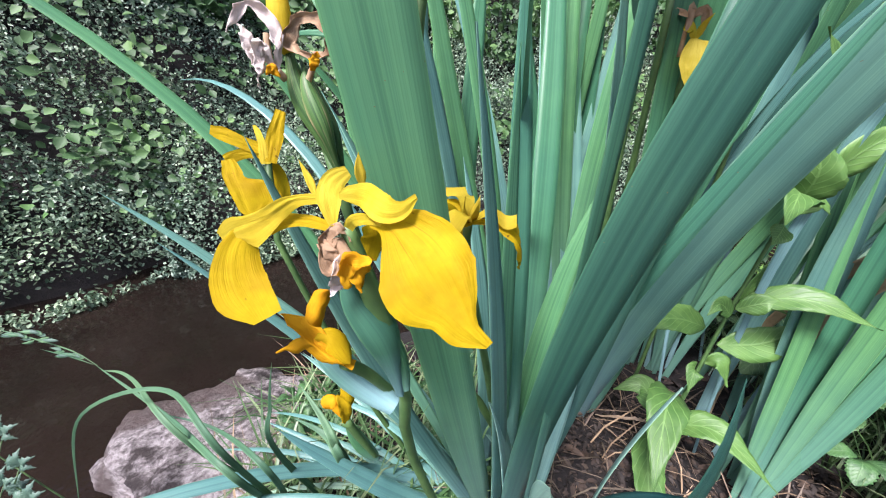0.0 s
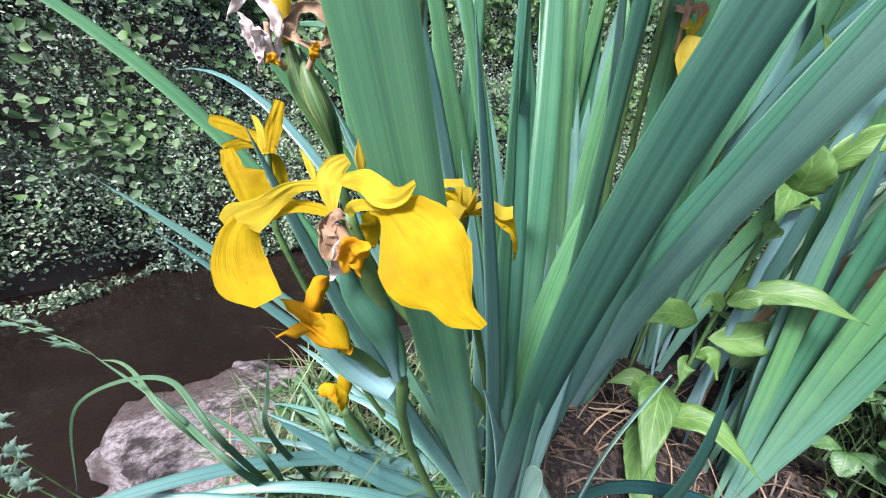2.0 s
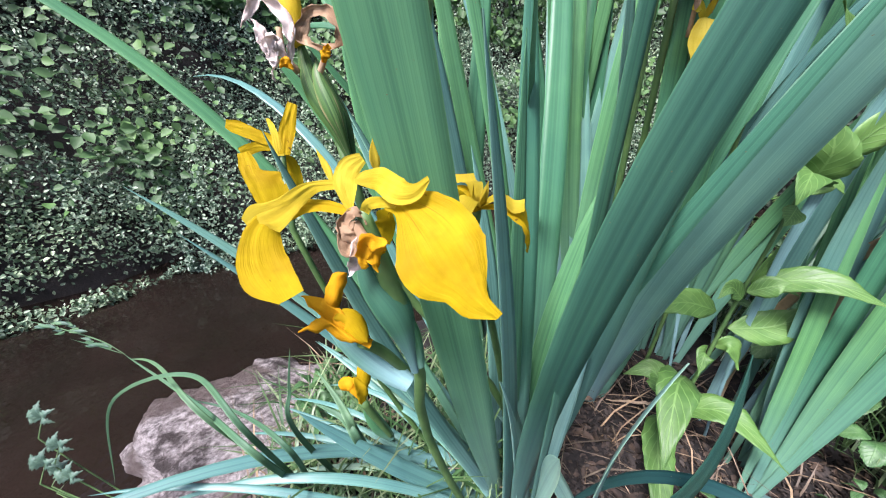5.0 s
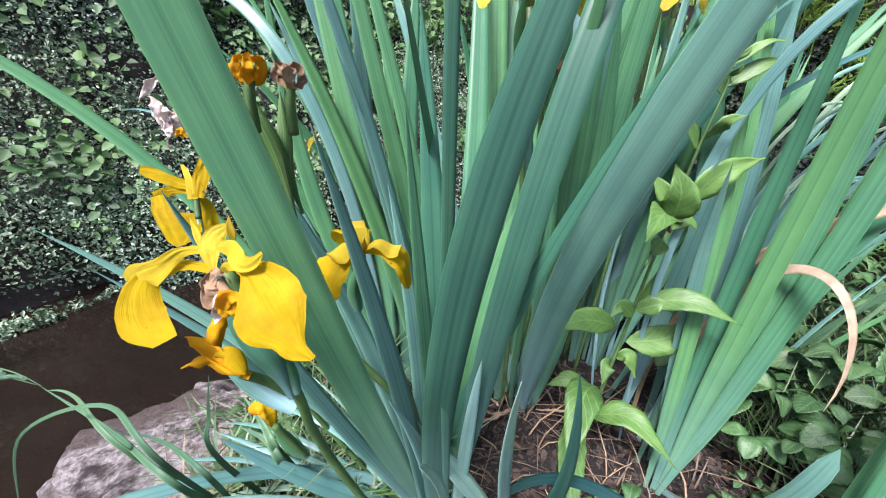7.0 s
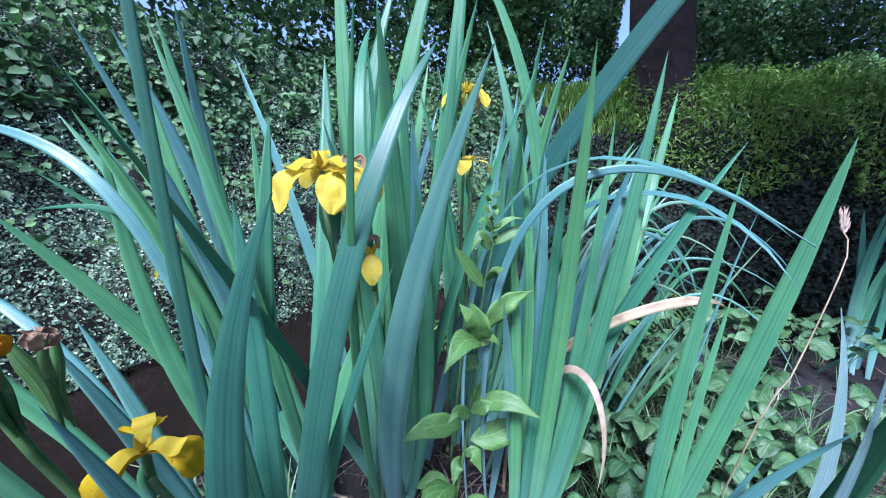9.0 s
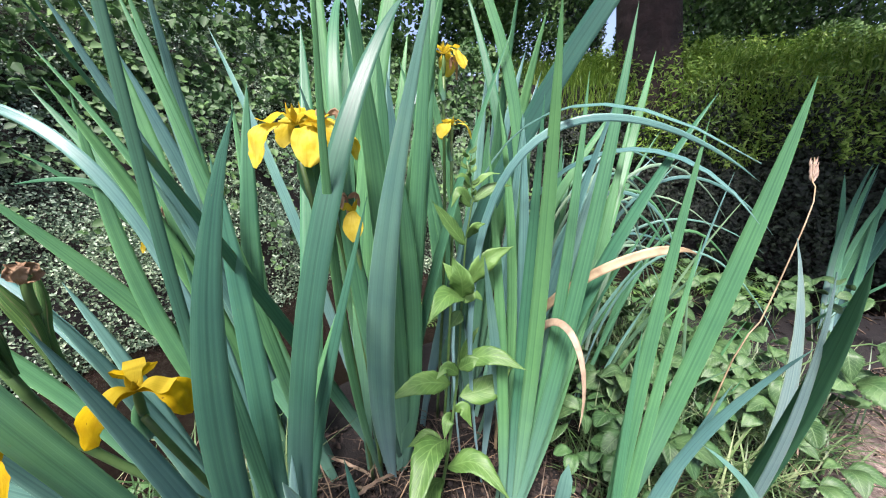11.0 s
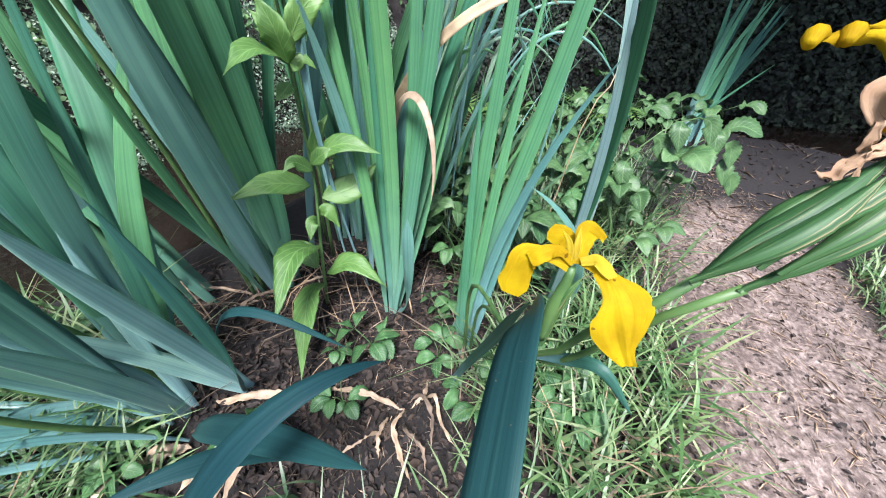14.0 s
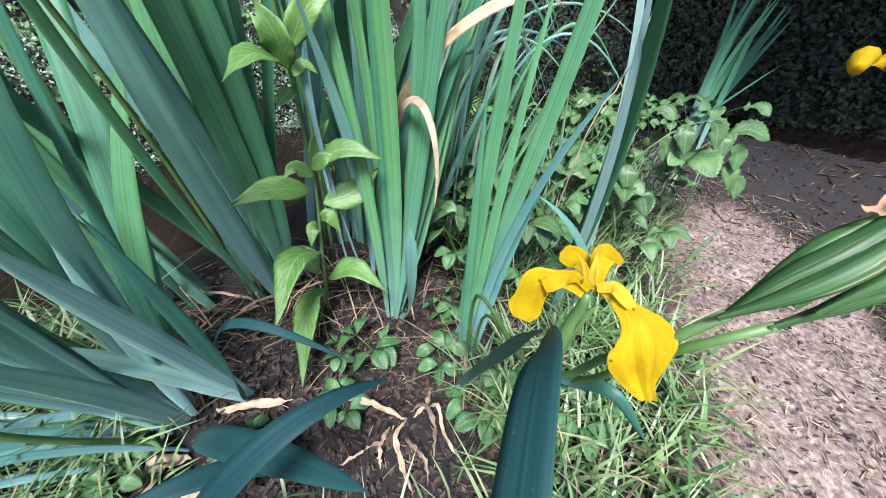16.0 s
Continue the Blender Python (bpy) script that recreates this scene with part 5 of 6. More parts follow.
ribbon("petal", [(0.541, -0.124, 0.528), (0.535, -0.115, 0.536), (0.544, -0.116, 0.542), (0.550, -0.118, 0.545)], 0.006, M_STYLE, bf, "strap", cup=-0.6, ruffle=0.06, nu=8, nv=26, crumple=0.0004, thick=0.0003, ragged=0.05)
ribbon("petal", [(0.528, -0.107, 0.535), (0.532, -0.110, 0.538), (0.540, -0.114, 0.541), (0.545, -0.118, 0.541)], 0.0022, M_WILT, bf, "strap", cup=0.3, ruffle=0.06, thick=0.0003, ragged=0.05, crumple=0.0026, nv=26, nu=8)
ribbon("petal", [(0.520, -0.115, 0.514), (0.523, -0.114, 0.522), (0.534, -0.121, 0.526), (0.545, -0.129, 0.528)], 0.003, M_WILT, bf, "strap", cup=0.4, ruffle=0.2, thick=0.0003, ragged=0.05, crumple=0.0026, nv=26, nu=8)
ribbon("petal", [(0.512, -0.110, 0.512), (0.523, -0.113, 0.520), (0.526, -0.111, 0.528), (0.528, -0.107, 0.534)], 0.004, M_WILT, bf, "strap", cup=0.4, ruffle=0.2, thick=0.0003, ragged=0.05, crumple=0.0026, nv=26, nu=8)
ribbon("petal", [(0.519, -0.112, 0.517), (0.525, -0.117, 0.522), (0.533, -0.124, 0.524), (0.543, -0.131, 0.525)], 0.0035, M_WILT, bf, "strap", cup=0.4, ruffle=0.2, thick=0.0003, ragged=0.05, crumple=0.0026, nv=26, nu=8)
tube("curl", [(0.513, -0.086, 0.549), (0.517, -0.085, 0.552), (0.521, -0.086, 0.552)], 0.0018, 0.002, M_PETAL, bf, bulge=0.0012)
tube("curl", [(0.523, -0.092, 0.550), (0.527, -0.091, 0.553), (0.531, -0.092, 0.553)], 0.0018, 0.002, M_PETAL, bf, bulge=0.0012)

# ---- tall leafy weed ----
weed = thing("weed", (0.40, 0.44, 0.0), "tall leafy weed with light green pointed leaves", "weed")
tube("stem", [(0.400, 0.440, 0.0), (0.412, 0.425, 0.152), (0.430, 0.432, 0.300), (0.428, 0.412, 0.478), (0.428, 0.400, 0.582), (0.437, 0.400, 0.648), (0.425, 0.398, 0.700)], 0.0036, 0.0012, M_STEM, weed, nv=24)
for base, mid, tip, width, face in (
        ((0.424, 0.448, 0.282), (0.360, 0.434, 0.306), (0.295, 0.415, 0.300), 0.040, (-0.2, -0.75, 0.65)),
        ((0.437, 0.431, 0.341), (0.482, 0.392, 0.366), (0.528, 0.352, 0.354), 0.034, (0.0, -0.7, 0.7)),
        ((0.436, 0.432, 0.262), (0.492, 0.424, 0.274), (0.545, 0.428, 0.308), 0.048, (0.1, -0.75, 0.6)),
        ((0.436, 0.428, 0.338), (0.448, 0.432, 0.372), (0.474, 0.440, 0.400), 0.026, (0.3, -0.9, 0.2)),
        ((0.430, 0.424, 0.330), (0.452, 0.408, 0.350), (0.470, 0.398, 0.342), 0.026, (-0.1, -0.8, 0.6)),
        ((0.430, 0.426, 0.318), (0.404, 0.420, 0.340), (0.382, 0.408, 0.330), 0.024, (-0.2, -0.8, 0.5)),
        ((0.428, 0.410, 0.478), (0.388, 0.372, 0.502), (0.346, 0.332, 0.483), 0.038, (-0.2, -0.6, 0.8)),
        ((0.430, 0.408, 0.470), (0.446, 0.404, 0.484), (0.462, 0.400, 0.472), 0.018, (0.1, -0.8, 0.6)),
        ((0.424, 0.406, 0.456), (0.412, 0.396, 0.448), (0.398, 0.386, 0.440), 0.022, (-0.2, -0.8, 0.6)),
        ((0.428, 0.408, 0.480), (0.418, 0.392, 0.520), (0.404, 0.398, 0.556), 0.040, (-0.5, -0.8, 0.3)),
        ((0.432, 0.404, 0.502), (0.464, 0.396, 0.546), (0.508, 0.392, 0.566), 0.034, (0.3, -0.8, 0.5)),
        ((0.424, 0.410, 0.500), (0.410, 0.420, 0.524), (0.398, 0.428, 0.538), 0.020, (-0.4, -0.9, 0.2)),
        ((0.427, 0.402, 0.572), (0.402, 0.398, 0.604), (0.372, 0.398, 0.644), 0.025, (0.3, -0.85, 0.4)),
        ((0.430, 0.400, 0.584), (0.436, 0.384, 0.604), (0.446, 0.370, 0.612), 0.018, (0.2, -0.8, 0.5)),
        ((0.436, 0.400, 0.640), (0.466, 0.392, 0.662), (0.499, 0.394, 0.663), 0.017, (0.0, -0.7, 0.7)),
        ((0.434, 0.400, 0.632), (0.412, 0.392, 0.656), (0.398, 0.388, 0.634), 0.018, (-0.3, -0.8, 0.5)),
        ((0.434, 0.400, 0.660), (0.454, 0.390, 0.680), (0.474, 0.386, 0.682), 0.010, (0.0, -0.7, 0.7)),
        ((0.432, 0.400, 0.664), (0.418, 0.394, 0.680), (0.404, 0.388, 0.676), 0.010, (0.0, -0.7, 0.7)),
        ((0.422, 0.436, 0.215), (0.408, 0.420, 0.222), (0.396, 0.404, 0.198), 0.024, (-0.2, -0.8, 0.5)),
        ((0.426, 0.434, 0.230), (0.440, 0.420, 0.240), (0.452, 0.408, 0.206), 0.026, (0.2, -0.8, 0.5)),
        ((0.412, 0.440, 0.158), (0.360, 0.388, 0.188), (0.303, 0.298, 0.141), 0.052, (-0.3, -0.45, 0.85)),
        ((0.406, 0.436, 0.062), (0.364, 0.392, 0.080), (0.309, 0.251, 0.034), 0.044, (-0.2, -0.3, 0.95)),
        ((0.414, 0.440, 0.085), (0.462, 0.400, 0.122), (0.503, 0.328, 0.095), 0.044, (0.0, -0.4, 0.9)),
        ((0.400, 0.446, 0.100), (0.380, 0.470, 0.140), (0.340, 0.480, 0.120), 0.040, (-0.2, -0.6, 0.8))):
    ribbon("leaf", [base, mid, tip], width, M_WEED, weed, "lance", face=face, fold=0.22, ruffle=0.05, ragged=0.05, nv=28, nu=6, thick=0.0006)
for k in range(14):
    z, t = 0.640 + 0.0055 * k, 2.4 * k
    c = np.array([0.437 - 0.0007 * k, 0.400, z])
    o = np.array([math.cos(t), math.sin(t), 0.0])
    ribbon("floret", [c, c + o * 0.009 + [0, 0, 0.004], c + o * 0.012 + [0, 0, 0.010]], 0.006, M_WEED, weed, "oval", cup=0.5, nv=6)

# ---- dead and bent leaves ----
dead = thing("dead_leaf", (0.57, 0.52, 0.0), "long bleached dead iris leaf bent over to one side", "dead leaf")
ribbon("blade", [(0.57, 0.52, 0.0), (0.585, 0.56, 0.33), (0.55, 0.40, 0.46), (0.65, 0.325, 0.57), (0.75, 0.30, 0.585), (0.80, 0.30, 0.55)], 0.016, M_TAN, dead, "strap", fold=0.3, nv=26, ruffle=0.03, hull=True)
curl = thing("dead_leaf", (0.575, 0.45, 0.0), "curled white dead leaf tip hanging down", "dead leaf")
ribbon("blade", [(0.575, 0.46, 0.0), (0.57, 0.47, 0.32), (0.572, 0.40, 0.55), (0.60, 0.27, 0.46), (0.566, 0.262, 0.30)], 0.014, M_DRYLEAF, curl, "sword", fold=0.2, nv=26, turn=(0, 30), hull=True)
ribbon("leaf", [(0.500, 0.450, 0.000), (0.420, 0.420, 0.450), (0.400, 0.400, 0.800), (0.512, 0.328, 0.794), (0.655, 0.287, 0.776), (0.773, 0.229, 0.677)], 0.012, M_BLADE_BLUE, C, "sword", fold=0.12, nv=30, hull=True)
ribbon("leaf", [(0.850, 0.720, 0.000), (0.720, 0.650, 0.400), (0.635, 0.497, 0.547), (0.754, 0.541, 0.747), (0.903, 0.462, 0.645), (0.908, 0.418, 0.509)], 0.010, M_BLADE_BLUE, C, "sword", fold=0.12, nv=30, hull=True)
ribbon("leaf", [(0.900, 0.700, 0.000), (0.850, 0.650, 0.400), (0.825, 0.522, 0.579), (0.914, 0.553, 0.774), (1.098, 0.474, 0.677), (1.183, 0.401, 0.530)], 0.009, M_BLADE_BLUE, C, "sword", fold=0.12, nv=30, hull=True)
ribbon("leaf", [(0.900, 0.800, 0.000), (0.850, 0.750, 0.300), (0.795, 0.567, 0.518), (0.872, 0.590, 0.674), (0.969, 0.535, 0.596), (0.994, 0.479, 0.441)], 0.009, M_BLADE, C, "sword", fold=0.12, nv=30, hull=True)
ribbon("leaf", [(0.050, 0.550, 0.000), (0.000, 0.600, 0.400), (-0.037, 0.550, 0.671), (-0.117, 0.596, 0.765), (-0.231, 0.637, 0.801), (-0.379, 0.672, 0.786)], 0.02, M_BLADE_BLUE, H, "sword", fold=0.12, nv=30, hull=True)
ribbon("leaf", [(0.050, 0.560, 0.000), (0.050, 0.600, 0.400), (0.001, 0.585, 0.642), (-0.088, 0.622, 0.692), (-0.179, 0.641, 0.669), (-0.251, 0.657, 0.659)], 0.012, M_BLADE, H, "sword", fold=0.12, nv=30, hull=True)

# ---- dead stalks on the soil ----
stalk_ = thing("dead_stalk", (0.347, 0.226, 0.012), "bleached dead iris stalk curled on the soil", "dead stalk", "dead stalks")
ribbon("blade", [(0.347, 0.226, 0.012), (0.396, 0.181, 0.024), (0.442, 0.127, 0.012)], 0.0090, M_DRYLEAF, stalk_, "strap", face=(0, -0.3, 1), crumple=0.004, fold=0.5, ruffle=0.06, ragged=0.12, nv=18)
stalk_ = thing("dead_stalk", (0.442, 0.127, 0.012), "bleached dead iris stalk curled on the soil", "dead stalk", "dead stalks")
ribbon("blade", [(0.442, 0.127, 0.012), (0.416, 0.111, 0.024), (0.407, 0.076, 0.012), (0.404, 0.025, 0.024)], 0.0070, M_DRYLEAF, stalk_, "strap", face=(0, -0.3, 1), crumple=0.004, fold=0.5, ruffle=0.06, ragged=0.12, nv=18)
stalk_ = thing("dead_stalk", (0.413, 0.129, 0.012), "bleached dead iris stalk curled on the soil", "dead stalk", "dead stalks")
ribbon("blade", [(0.413, 0.129, 0.012), (0.391, 0.112, 0.024), (0.376, 0.082, 0.012)], 0.0056, M_DRYLEAF, stalk_, "strap", face=(0, -0.3, 1), crumple=0.004, fold=0.5, ruffle=0.06, ragged=0.12, nv=18)
stalk_ = thing("dead_stalk", (0.500, 0.155, 0.012), "bleached dead iris stalk curled on the soil", "dead stalk", "dead stalks")
ribbon("blade", [(0.500, 0.155, 0.012), (0.480, 0.130, 0.024), (0.452, 0.127, 0.012)], 0.0056, M_DRYLEAF, stalk_, "strap", face=(0, -0.3, 1), crumple=0.004, fold=0.5, ruffle=0.06, ragged=0.12, nv=18)
stalk_ = thing("dead_stalk", (0.179, 0.295, 0.012), "bleached dead iris stalk curled on the soil", "dead stalk", "dead stalks")
ribbon("blade", [(0.179, 0.295, 0.012), (0.232, 0.269, 0.024), (0.290, 0.254, 0.012)], 0.0130, M_DRYLEAF, stalk_, "strap", face=(0, -0.3, 1), crumple=0.004, fold=0.5, ruffle=0.06, ragged=0.12, nv=18)
stalk_ = thing("dead_stalk", (0.104, 0.656, 0.012), "bleached dead iris stalk curled on the soil", "dead stalk", "dead stalks")
ribbon("blade", [(0.104, 0.656, 0.012), (0.189, 0.589, 0.024), (0.296, 0.503, 0.012)], 0.0075, M_DRYLEAF, stalk_, "strap", face=(0, -0.3, 1), crumple=0.004, fold=0.5, ruffle=0.06, ragged=0.12, nv=18)
stalk_ = thing("dead_stalk", (0.090, 0.231, 0.012), "bleached dead iris stalk curled on the soil", "dead stalk", "dead stalks")
ribbon("blade", [(0.090, 0.231, 0.012), (0.109, 0.242, 0.024), (0.143, 0.237, 0.012)], 0.0186, M_DRYLEAF, stalk_, "strap", face=(0, -0.3, 1), crumple=0.004, fold=0.5, ruffle=0.06, ragged=0.12, nv=18)
stalk_ = thing("dead_stalk", (0.329, 0.116, 0.012), "bleached dead iris stalk curled on the soil", "dead stalk", "dead stalks")
ribbon("blade", [(0.329, 0.116, 0.012), (0.381, 0.114, 0.024), (0.408, 0.117, 0.012)], 0.0037, M_DRYLEAF, stalk_, "strap", face=(0, -0.3, 1), crumple=0.004, fold=0.5, ruffle=0.06, ragged=0.12, nv=18)
stalk_ = thing("dead_stalk", (0.875, -0.030, 0.012), "bleached dead iris stalk curled on the soil", "dead stalk", "dead stalks")
ribbon("blade", [(0.875, -0.030, 0.012), (0.842, -0.058, 0.024), (0.828, -0.055, 0.012)], 0.0056, M_DRYLEAF, stalk_, "strap", face=(0, -0.3, 1), crumple=0.004, fold=0.5, ruffle=0.06, ragged=0.12, nv=18)
stalk_ = thing("dead_stalk", (0.135, 0.599, 0.012), "bleached dead iris stalk curled on the soil", "dead stalk", "dead stalks")
ribbon("blade", [(0.135, 0.599, 0.012), (0.206, 0.509, 0.024), (0.296, 0.506, 0.012)], 0.0056, M_DRYLEAF, stalk_, "strap", face=(0, -0.3, 1), crumple=0.004, fold=0.5, ruffle=0.06, ragged=0.12, nv=18)
stalk_ = thing("dead_stalk", (0.452, 0.136, 0.012), "bleached dead iris leaf curled on the soil", "dead stalk", "dead stalks")
ribbon("blade", [(0.452, 0.136, 0.012), (0.47, 0.12, 0.045), (0.468, 0.085, 0.05), (0.452, 0.055, 0.014)], 0.0065, M_STRAW, stalk_, "sword", face=(0, -0.3, 1), crumple=0.003, fold=0.5, ruffle=0.08, ragged=0.12, nv=20)
stalk_ = thing("dead_stalk", (0.47, 0.128, 0.012), "bleached dead iris leaf curled on the soil", "dead stalk", "dead stalks")
ribbon("blade", [(0.47, 0.128, 0.012), (0.486, 0.105, 0.052), (0.478, 0.07, 0.03), (0.486, 0.03, 0.012)], 0.0055, M_DRYLEAF, stalk_, "sword", face=(0, -0.3, 1), crumple=0.003, fold=0.5, ruffle=0.08, ragged=0.12, nv=20)
stalk_ = thing("dead_stalk", (0.432, 0.11, 0.012), "bleached dead iris leaf curled on the soil", "dead stalk", "dead stalks")
ribbon("blade", [(0.432, 0.11, 0.012), (0.425, 0.085, 0.04), (0.436, 0.055, 0.034), (0.428, 0.03, 0.012)], 0.0060, M_STRAW, stalk_, "sword", face=(0, -0.3, 1), crumple=0.003, fold=0.5, ruffle=0.08, ragged=0.12, nv=20)
stalk_ = thing("dead_stalk", (0.1, 0.25, 0.014), "bleached dead iris leaf curled on the soil", "dead stalk", "dead stalks")
ribbon("blade", [(0.1, 0.25, 0.014), (0.07, 0.215, 0.05), (0.04, 0.19, 0.04), (0.0, 0.18, 0.012)], 0.0120, M_DRYLEAF, stalk_, "sword", face=(0, -0.3, 1), crumple=0.003, fold=0.5, ruffle=0.08, ragged=0.12, nv=20)
stalk_ = thing("dead_stalk", (0.11, 0.24, 0.014), "bleached dead iris leaf curled on the soil", "dead stalk", "dead stalks")
ribbon("blade", [(0.11, 0.24, 0.014), (0.085, 0.2, 0.04), (0.07, 0.17, 0.03), (0.05, 0.14, 0.012)], 0.0060, M_STRAW, stalk_, "sword", face=(0, -0.3, 1), crumple=0.003, fold=0.5, ruffle=0.08, ragged=0.12, nv=20)
stalk_ = thing("dead_stalk", (0.12, 0.25, 0.014), "bleached dead iris leaf curled on the soil", "dead stalk", "dead stalks")
ribbon("blade", [(0.12, 0.25, 0.014), (0.1, 0.21, 0.03), (0.06, 0.2, 0.022), (0.02, 0.21, 0.012)], 0.0055, M_DRYLEAF, stalk_, "sword", face=(0, -0.3, 1), crumple=0.003, fold=0.5, ruffle=0.08, ragged=0.12, nv=20)
stalk_ = thing("dead_stalk", (0.33, 0.52, 0.012), "bleached dead iris leaf curled on the soil", "dead stalk", "dead stalks")
ribbon("blade", [(0.33, 0.52, 0.012), (0.27, 0.48, 0.05), (0.23, 0.47, 0.04), (0.19, 0.48, 0.012)], 0.0070, M_STRAW, stalk_, "sword", face=(0, -0.3, 1), crumple=0.003, fold=0.5, ruffle=0.08, ragged=0.12, nv=20)
stalk_ = thing("dead_stalk", (0.345, 0.515, 0.012), "bleached dead iris leaf curled on the soil", "dead stalk", "dead stalks")
ribbon("blade", [(0.345, 0.515, 0.012), (0.4, 0.48, 0.045), (0.44, 0.5, 0.012)], 0.0060, M_DRYLEAF, stalk_, "sword", face=(0, -0.3, 1), crumple=0.003, fold=0.5, ruffle=0.08, ragged=0.12, nv=20)

for k, (p0, p1) in enumerate((((0.247, 0.165, 0.06), (0.150, 0.140, 0.09)), ((0.235, 0.172, 0.05), (0.140, 0.155, 0.08)), ((0.260, 0.160, 0.05), (0.190, 0.115, 0.085)), ((0.250, 0.170, 0.04), (0.165, 0.120, 0.07)))):
    q0, q1 = np.array(p0), np.array(p1)
    stalk_ = thing("dead_stalk", p0, "yellowed dead iris leaf in a tuft on the soil", "dead stalk", "dead stalks")
    ribbon("blade", [q0 - [-0.01, 0, 0.05], q0, (q0 + q1) / 2 + [0, 0, 0.02], q1 - [0, 0, 0.03]], 0.013 + 0.002 * (k % 2), M_DRYLEAF, stalk_, "strap", crumple=0.003, fold=0.4, ruffle=0.08, ragged=0.1, nv=18)

# ---- grasses by the water ----
sedge = thing("water_grass", (-0.2, 0.36, -0.05), "tall arching grass with pale seed heads", "grass")
ribbon("blade", [(-0.200, 0.360, -0.050), (-0.160, 0.246, 0.235), (-0.286, 0.318, 0.228), (-0.439, 0.388, 0.240)], 0.0065, M_GRASS, sedge, "sword", fold=0.3, nv=48, thick=0.0006)
ribbon("seed_stalk", [(-0.436, 0.388, 0.238), (-0.480, 0.403, 0.248), (-0.548, 0.417, 0.257), (-0.627, 0.431, 0.264)], 0.0018, M_GRASS, sedge, "strap", nv=12)
ribbon("seed_stalk", [(-0.441, 0.388, 0.240), (-0.482, 0.401, 0.238), (-0.538, 0.410, 0.245)], 0.0014, M_GRASS, sedge, "strap", nv=10)
for k in range(24):
    cluster = ((-0.470, 0.402, 0.236), (-0.500, 0.408, 0.262), (-0.545, 0.414, 0.256))[k % 3]
    t = 2.4 * k
    c_ = np.array(cluster) + [-0.0045 * (k // 3), 0.0006 * (k // 3), 0.0015 * (k // 3)]
    ribbon("seed_head", [c_, c_ + [-0.009, 0.003 * math.cos(t), 0.004 * math.sin(t)], c_ + [-0.021, 0.004 * math.cos(t), 0.006 * math.sin(t)]], 0.0048, M_PARSLEY if k % 2 else M_GRASS, sedge, "lance", nv=6, nu=2, thick=0.0008)
ribbon("blade", [(-0.210, 0.370, -0.050), (-0.234, 0.281, 0.241), (-0.343, 0.345, 0.262), (-0.430, 0.385, 0.233)], 0.006, M_GRASS, sedge, "sword", fold=0.3, nv=48, thick=0.0006)
ribbon("blade", [(-0.200, 0.360, -0.050), (-0.152, 0.236, 0.285), (-0.243, 0.289, 0.307), (-0.350, 0.289, 0.262), (-0.359, 0.254, 0.162)], 0.0055, M_GRASS, sedge, "sword", fold=0.3, nv=48, thick=0.0006)
ribbon("blade", [(-0.120, 0.360, -0.050), (-0.141, 0.284, 0.222), (-0.140, 0.291, 0.285), (-0.134, 0.303, 0.335)], 0.007, M_GRASS, sedge, "sword", fold=0.3, nv=48, thick=0.0006)
ribbon("blade", [(-0.200, 0.360, -0.050), (-0.132, 0.255, 0.230), (-0.231, 0.314, 0.216), (-0.323, 0.335, 0.216)], 0.006, M_GRASS, sedge, "sword", fold=0.3, nv=48, thick=0.0006)
ribbon("blade", [(-0.100, 0.400, -0.050), (-0.082, 0.305, 0.194), (-0.103, 0.321, 0.231), (-0.139, 0.352, 0.251)], 0.014, M_GRASS, sedge, "sword", fold=0.3, nv=48, thick=0.0006)
ribbon("blade", [(-0.080, 0.400, -0.050), (-0.075, 0.299, 0.182), (-0.099, 0.313, 0.212), (-0.146, 0.335, 0.212)], 0.014, M_GRASS, sedge, "sword", fold=0.3, nv=48, thick=0.0006)
ribbon("leaf", [(0.530, 0.140, -0.010), (0.524, 0.085, 0.130), (0.490, 0.000, 0.320), (0.462, -0.040, 0.405), (0.449, -0.054, 0.432)], 0.013, M_BLADE_DARK, N, "strap", fold=0.3, nv=20)
ribbon("folded_tip", [(0.340, -0.152, 0.395), (0.356, -0.133, 0.428), (0.374, -0.115, 0.452), (0.406, -0.087, 0.459), (0.430, -0.070, 0.450), (0.447, -0.057, 0.430)], 0.0185, M_BLADE_SHADED, N, "blunt", fold=0.08, nv=24, thick=0.0012, label="blunt end of the folded leaf, darkened for shade")

bent = thing("dead_grass", (0.838, 0.276, 0.000), "bleached dry grass stalk with a feathery seed head", "grass")
tube("stalk", [(0.838, 0.276, 0.000), (0.858, 0.246, 0.385), (0.903, 0.248, 0.440), (0.973, 0.260, 0.631), (1.050, 0.305, 0.668), (1.108, 0.338, 0.705)], 0.0016, 0.0009, M_TAN, bent, 20, 6)
for k in range(16):
    u, t = k / 15, 2.4 * k
    c_ = np.array((0.973, 0.260, 0.631)) * (0.45 - 0.45 * u) + np.array((1.108, 0.338, 0.688)) * (0.55 + 0.45 * u)
    o = np.array([math.cos(t), math.sin(t), 0.0])
    ribbon("seed_head", [c_, c_ + o * 0.004 + [0, 0, 0.008], c_ + o * 0.005 + [0, 0, 0.020]], 0.004, M_TWIG, bent, "lance", nv=6, nu=2, thick=0.0006)

# ---- cow parsley by the water, fern fronds ----
parsley = thing("parsley", (-0.32, 0.28, -0.05), "small parsley plant with deeply cut grey-green leaves", "parsley")
cut = random.Random(66)
for node in ((-0.510, 0.320, 0.189), (-0.475, 0.298, 0.164), (-0.495, 0.288, 0.142), (-0.466, 0.283, 0.122), (-0.505, 0.300, 0.110)):
    n_ = np.array(node)
